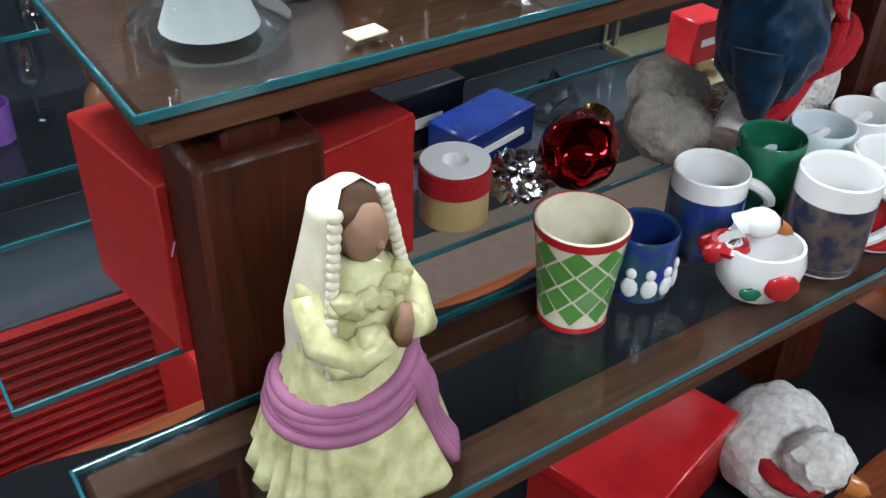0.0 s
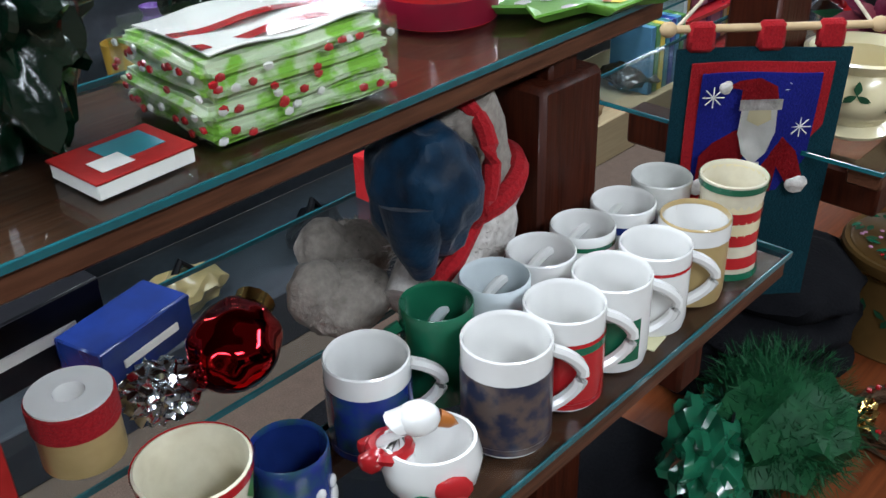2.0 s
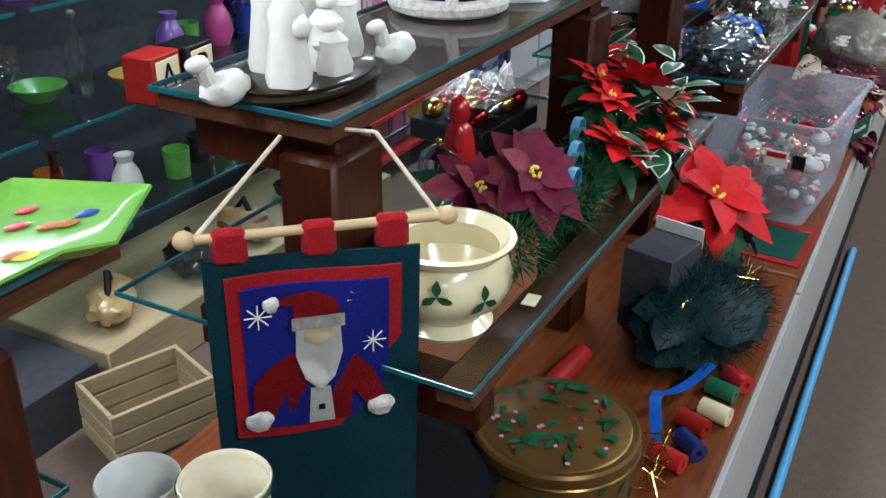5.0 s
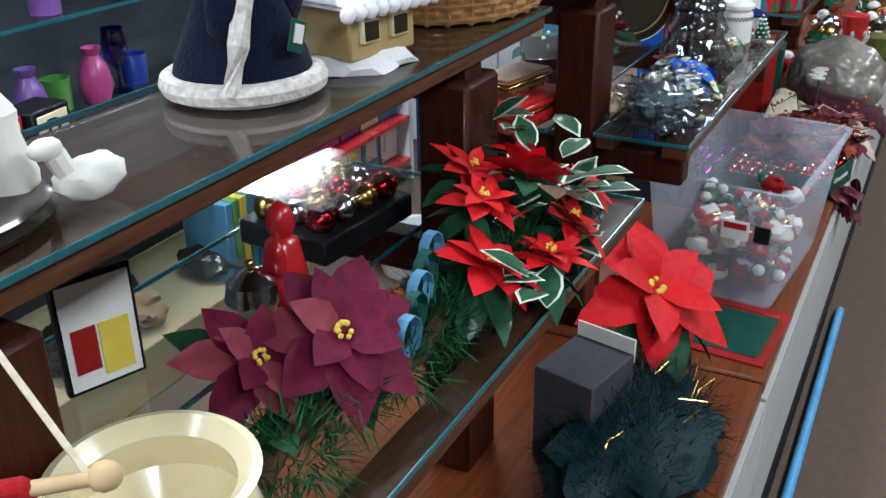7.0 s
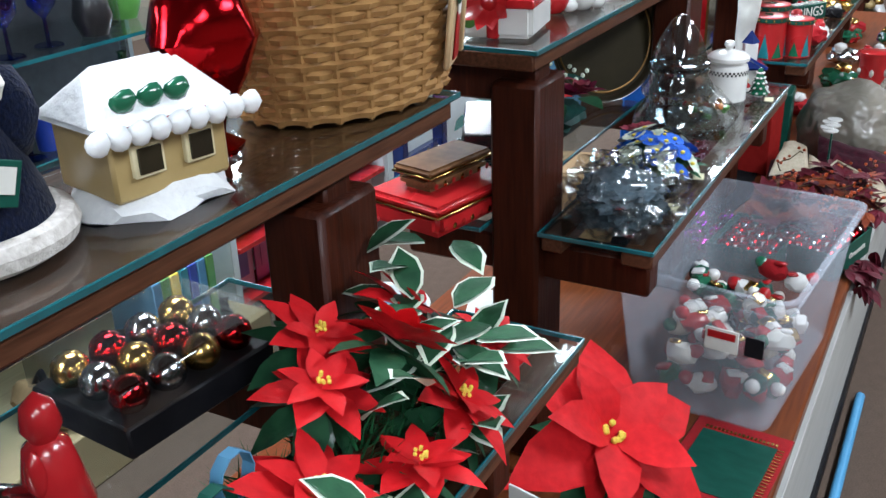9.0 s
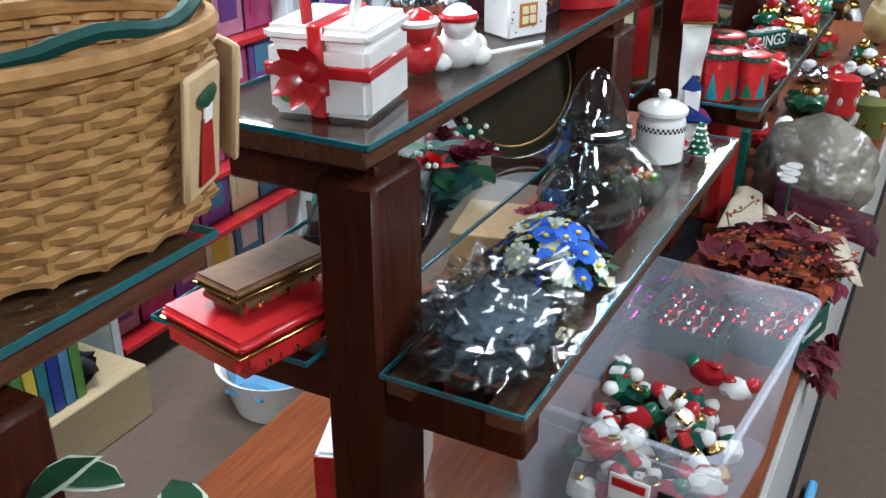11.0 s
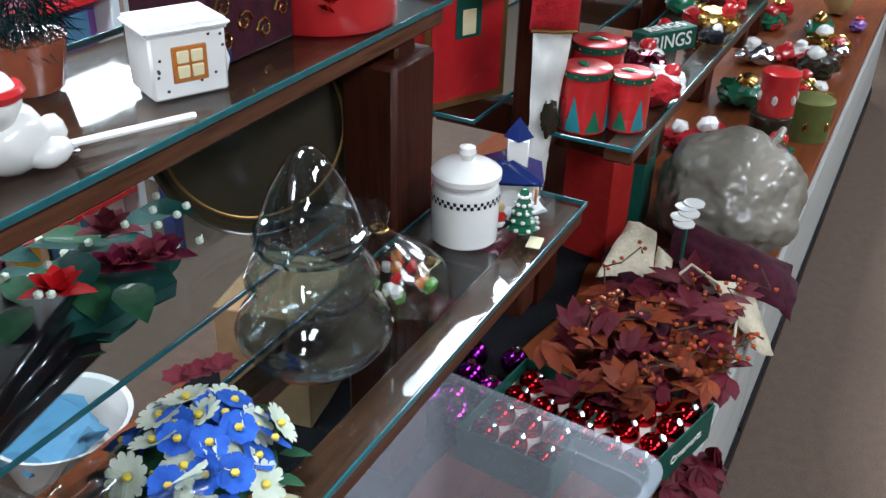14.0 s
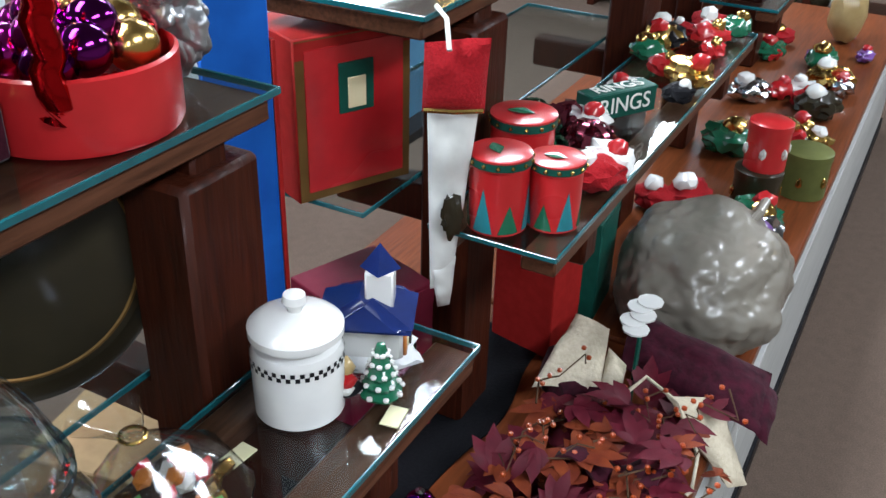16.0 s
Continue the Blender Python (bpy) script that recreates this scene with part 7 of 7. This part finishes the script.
tb_ = thing("straw_doll_seat", "tan plush bear ornament in a straw hat", "plush toy", 6.45, 0.42, BASE)
part("torso", blob((0, 0, 0.10), (0.07, 0.06, 0.10), 0.15, 10, 3), TAN, tb_)
part("head", blob((0, 0, 0.24), (0.055, 0.05, 0.05), 0.1, sub=3), TAN, tb_)
part("hat", lathe([(0.09, 0.275), (0.05, 0.285), (0.045, 0.32), (0, 0.325)], 20), CREAMCLOTH, tb_, "straw hat")

# hot blue pole lying along the foot of the base
bp_ = thing("blue_pole", "light blue plastic wrapped pole lying on the carpet", "pole", 2.75, 0.205, 0.0)
part("pole", tube([(-0.45, 0, 0.013), (1.15, 0.008, 0.013)], 0.012, 10), TUBEBLUE, bp_)

# ---- the facing wall display behind the gondola ----
def glass_case(x0, x1, y0, d):
    t = thing("glass_display_case", "glass shelved display case on a low platform", "display case", x0, y0, 0, group="display cases")
    w = x1 - x0
    part("platform", box((w / 2, d / 2, 0.075), (w, d, 0.15), 0.004), PLYWOOD if x0 > 2 else DARKGREY, t, "low platform")
    part("back", box((w / 2, d - 0.01, 1.0), (w, 0.02, 1.68), 0), DARKGREY, t, "dark mirror-grey back")
    for z_ in (0.42, 0.70, 0.98, 1.26, 1.54):
        part("glass_shelf", box((w / 2, d * 0.56, z_), (w - 0.01, d * 0.8, 0.007), 0), SHEET, t, "glass shelf", False)
        part("shelf_lip", box((w / 2, d * 0.16 - 0.002, z_), (w - 0.01, 0.004, 0.008), 0), GLASS_EDGE, t, "", False)
    for px in (0.01, w - 0.01):
        part("upright", box((px, d * 0.9, 0.95), (0.018, 0.018, 1.6), 0.002), SILVER, t, "metal upright")


CASES = ((-0.9, 0.55), (0.58, 2.03), (2.06, 3.42))
for x0, x1 in CASES:
    glass_case(x0, x1, 1.74, 0.42)
kinds = []
def vase_kind(label, cat, prof, mats):
    kinds.append((label, cat, prof, mats))
vase_kind("glass tumbler on the display shelf", "glass", [(0, 0.002), (0.028, 0), (0.034, 0.10), (0.032, 0.10), (0.026, 0.006), (0, 0.006)], [JARGLASS])
vase_kind("stemmed wine glass on the display shelf", "glass", [(0, 0), (0.032, 0.001), (0.005, 0.008), (0.004, 0.06), (0.03, 0.09), (0.034, 0.13), (0.029, 0.17), (0.027, 0.17), (0.03, 0.12), (0, 0.07)], [JARGLASS, thin_glass("cobalt_glass", (0.12, 0.2, 0.7), 0.1)])
vase_kind("glass bottle on the display shelf", "bottle", [(0, 0), (0.03, 0.001), (0.032, 0.01), (0.032, 0.11), (0.012, 0.15), (0.011, 0.20), (0.014, 0.205), (0.008, 0.205)], [JARGLASS, thin_glass("green_bottle_glass", (0.15, 0.5, 0.22), 0.1), thin_glass("amber_glass", (0.5, 0.22, 0.05), 0.1)])
vase_kind("small coloured ceramic vase on the display shelf", "vase", [(0, 0), (0.03, 0), (0.045, 0.04), (0.035, 0.09), (0.018, 0.12), (0.026, 0.14), (0.02, 0.14), (0, 0.10)], PALETTE)
vase_kind("coloured cup on the display shelf", "cup", [(0, 0), (0.034, 0), (0.037, 0.08), (0.034, 0.08), (0.032, 0.006), (0, 0.006)], PALETTE)
vase_kind("low bowl on the display shelf", "bowl", [(0, 0), (0.03, 0), (0.07, 0.04), (0.067, 0.041), (0.028, 0.006), (0, 0.006)], PALETTE)
protos = {}
for x0, x1 in CASES:
    for z_ in (0.42, 0.70, 0.98, 1.26):
        x = x0 + 0.06
        while x < x1 - 0.06:
            gk = 0 if x < 2.0 and z_ < 1.2 else 3
            ki = rng.choice((0, 1, 2, 2, 3, 4)) if x < 2.2 else rng.choice((1, 2, 3, 4, 5, 3, 4))
            label, cat, prof, mats = kinds[ki]
            mi = rng.randrange(len(mats))
            m_ = pose(x, 1.74 + rng.uniform(0.12, 0.34), z_ + 0.004, 0, 0, rng.random() * 360)
            if (ki, mi) not in protos:
                t = thing(("tumbler", "wine_glass", "bottle", "vase", "cup", "bowl")[ki], label, cat, 0, 0, 0, 0, "display goods")
                t.matrix_basis = m_
                part("shell", lathe(prof, 18), mats[mi], t)
                part("foot_ring", lathe([(prof[1][0] * 0.8, -0.0), (prof[1][0] * 1.02, 0.001), (prof[1][0] * 0.9, 0.004)], 18), mats[mi], t)
                protos[(ki, mi)] = t
            else:
                copy_thing(protos[(ki, mi)], m_)
            x += rng.uniform(0.075, 0.13)
for i, (k, mm) in enumerate((("A", REDCARD), ("B", BLACK))):
    t = thing("alphabet_block", "cream block with black letter %s and coloured edge" % k, "block", 2.385 + 0.125 * i, 1.80, 0.704, 8, "letter blocks")
    part("cube", box((0, 0, 0.058), (0.116, 0.09, 0.116), 0.004), mm, t)
    part("face", box((0, -0.046, 0.058), (0.092, 0.003, 0.092), 0.001), CREAM, t)
    words(k, 0.10, BLACK, t, pose(0, -0.049, 0.055, 90, 0, 0))
pf = [(1.2, TAN), (1.6, BLACK), (2.2, TAN), (2.5, OLIVE), (2.75, CARDB), (3.05, OLIVE), (3.25, BLACK)]
for i, (x, mm) in enumerate(pf):
    t = thing("platform_ornament", "dark carved ornament on the pale platform", "ornament", x, 1.86, 0.15, 20 * i, "platform ornaments")
    part("ornament_body", blob((0, 0, 0.05), (0.10, 0.06, 0.05), 0.4, 10, 3, seed=i, flat=0), mm, t)
    part("ornament_top", tube([(-0.05, 0, 0.06), (0, 0, 0.13), (0.05, 0, 0.07)], 0.010, 8), BLACK, t)
wb = thing("wood_crate", "small pale wooden crate on the carpet", "crate", 2.02, 1.58, 0, -20)
for k in range(3):
    part("slat", box((0, -0.09, 0.03 + 0.05 * k), (0.26, 0.012, 0.044), 0.002), PLYWOOD, wb)
    part("slat", box((0, 0.09, 0.03 + 0.05 * k), (0.26, 0.012, 0.044), 0.002), PLYWOOD, wb)
    part("end_slat", box((-0.124, 0, 0.03 + 0.05 * k), (0.012, 0.166, 0.044), 0.002), PLYWOOD, wb)
    part("end_slat", box((0.124, 0, 0.03 + 0.05 * k), (0.012, 0.166, 0.044), 0.002), PLYWOOD, wb)
part("bottom", box((0, 0, 0.004), (0.25, 0.18, 0.008), 0), PLYWOOD, wb)
tbw = thing("white_tub", "white plastic tub on the carpet", "tub", 3.62, 1.50, 0)
part("tub_wall", lathe([(0, 0), (0.11, 0), (0.145, 0.12), (0.150, 0.125), (0.138, 0.12), (0.10, 0.01), (0, 0.01)], 36), WHITE, tbw)
part("blue_cloth", blob((-0.03, 0, 0.10), (0.10, 0.10, 0.04), 0.4, sub=3), SKYBLUE, tbw)
wbag = thing("white_carton", "white carton with red edge under the shelf", "box", 3.003, 0.800, BASE, 20)
part("carton_body", box((0, 0, 0.055), (0.18, 0.15, 0.11), 0.006, seg=2), WHITE, wbag)
part("red_edge", box((-0.091, 0, 0.055), (0.003, 0.15, 0.10), 0), REDCARD, wbag)

cr = thing("card_rack", "white greeting card rack with stepped red-edged rows of cards", "card rack", 3.50, 1.86, 0)
part("back_panel", box((0.40, 0.20, 0.75), (0.86, 0.02, 1.5), 0.002), PALEPAINT, cr)
for k in (-0.02, 0.82):
    part("side_post", box((k, 0.12, 0.75), (0.03, 0.16, 1.5), 0.003), PALEPAINT, cr, "white side post")
cardm = [PINK, PAPER, PALETTE[3], YELLOW, SKYBLUE, PALETTE[4], PAPER, CREAM]
for row in range(8):
    z_ = 0.10 + 0.175 * row
    part("row_ledge", box((0.40, 0.10, z_ - 0.008), (0.80, 0.13, 0.016), 0.001), RED, cr, "red row ledge")
    for c in range(6):
        cd = part("card", box((0.055 + 0.137 * c, 0.10, z_ + 0.08), (0.125, 0.006, 0.155), 0.001, m=Matrix.Translation((0, 0.0, 0))), cardm[(row * 3 + c * 5) % 8], cr)
        part("card_print", box((0.055 + 0.137 * c, 0.0955, z_ + 0.085), (0.075, 0.002, 0.08), 0), cardm[(row + c * 3 + 2) % 8], cd)
        part("card_line", box((0.055 + 0.137 * c, 0.0955, z_ + 0.14), (0.09, 0.002, 0.008), 0), DARKGREY, cd)
nvp = thing("navy_rack", "navy blue steel rack hung with bagged goods", "rack", 4.42, 1.90, 0)
for k in (0, 0.30):
    part("upright", box((k, 0, 0.8), (0.035, 0.05, 1.6), 0.003), NAVY, nvp)
for row in range(4):
    part("rail", box((0.15, 0, 0.25 + 0.36 * row), (0.30, 0.03, 0.03), 0.002), NAVY, nvp)
    for k in range(2):
        part("bag", blob((0.08 + 0.13 * k, -0.05, 0.14 + 0.36 * row), (0.06, 0.03, 0.11), 0.4, 12, 3, seed=row + k), (PLASTIC, MATTEWHITE, PALETTE[3], SILVER)[(row + k) % 4], nvp)
for i in range(7):
    t = thing("storybook", "coloured hardback standing on the low shelf", "book", 3.05 + 0.032 * i, 1.85, 0.15, 0, "storybooks")
    part("page_block", box((0, 0.005, 0.12), (0.022, 0.16, 0.23), 0.001), PAPER, t)
    part("cover", box((0, 0, 0.12), (0.028, 0.165, 0.24), 0.002), (SKYBLUE, PALETTE[5], YELLOW, PALETTE[0], PALETTE[7])[i % 5], t)
fr = thing("pale_cabinet", "pale grey steel cabinet with two doors", "cabinet", 4.80, 1.92, 0)
part("cabinet_body", box((0.35, 0.2, 0.75), (0.80, 0.4, 1.5), 0.006), PALEPAINT, fr)
for k in (0.16, 0.55):
    d_ = part("door", box((k, -0.006, 0.78), (0.37, 0.016, 1.36), 0.004), PALEPAINT, fr)
    part("handle", tube([(k + 0.14, -0.03, 0.75), (k + 0.14, -0.03, 0.90)], 0.006, 8), SILVER, d_, "steel handle")
bpn = thing("blue_partition", "blue painted partition board", "board", 5.85, 1.85, 0)
part("panel", box((0, 0, 0.7), (0.50, 0.03, 1.4), 0.004), SKYBLUE, bpn)
part("foot", box((0, 0, 0.02), (0.52, 0.2, 0.04), 0.004), BLACK, bpn)
ws = thing("wall_shelving", "dark wooden wall shelving crowded with goods", "shelving", 8.2, 0.2, 0)
for row in range(5):
    part("shelf_plank", box((0, 0, 0.12 + 0.38 * row), (0.4, 3.4, 0.03), 0.002), WOOD, ws)
for k in (-1.68, -0.56, 0.56, 1.68):
    part("upright", box((0, k, 0.9), (0.4, 0.04, 1.8), 0.002), WOOD, ws)
for i in range(56):
    h = rng.uniform(0.10, 0.24)
    t = thing("far_ornament", "toy or ornament on the far shelving", "ornament", 8.12 + rng.uniform(-0.08, 0.06), -1.35 + rng.random() * 3.1, 0.135 + 0.38 * rng.randrange(5), rng.random() * 360, "far shelf goods")
    part("ornament_body", blob((0, 0, h * 0.4), (h * 0.35, h * 0.35, h * 0.4), 0.3, 8, 2, seed=i), (TAN, RED, WHITE, OLIVE, PALETTE[1], GREEN, PALETTE[7])[i % 7], t)
    part("ornament_top", blob((0, 0, h * 0.85), (h * 0.2, h * 0.2, h * 0.18), 0.2, sub=2, seed=i), (CREAM, GOLD, TAN)[i % 3], t)

# blue boxed goods and small cartons seen behind the mugs
for x, y, s_, mm, rz_ in ((0.585, 0.835, (0.115, 0.06, 0.048), NAVY, 14), (0.50, 0.890, (0.17, 0.05, 0.075), BLACK, 5), (0.98, 0.89, (0.06, 0.05, 0.06), REDTIN, 0)):
    t = carton("goods_carton", x, y, MID, s_, mm, "small printed carton on the rear glass shelf", rz_)
    part("print_bar", box((0, -s_[1] / 2 - 0.0022, s_[2] * 0.5), (s_[0] * 0.6, 0.002, s_[2] * 0.16), 0), PAPER, t)
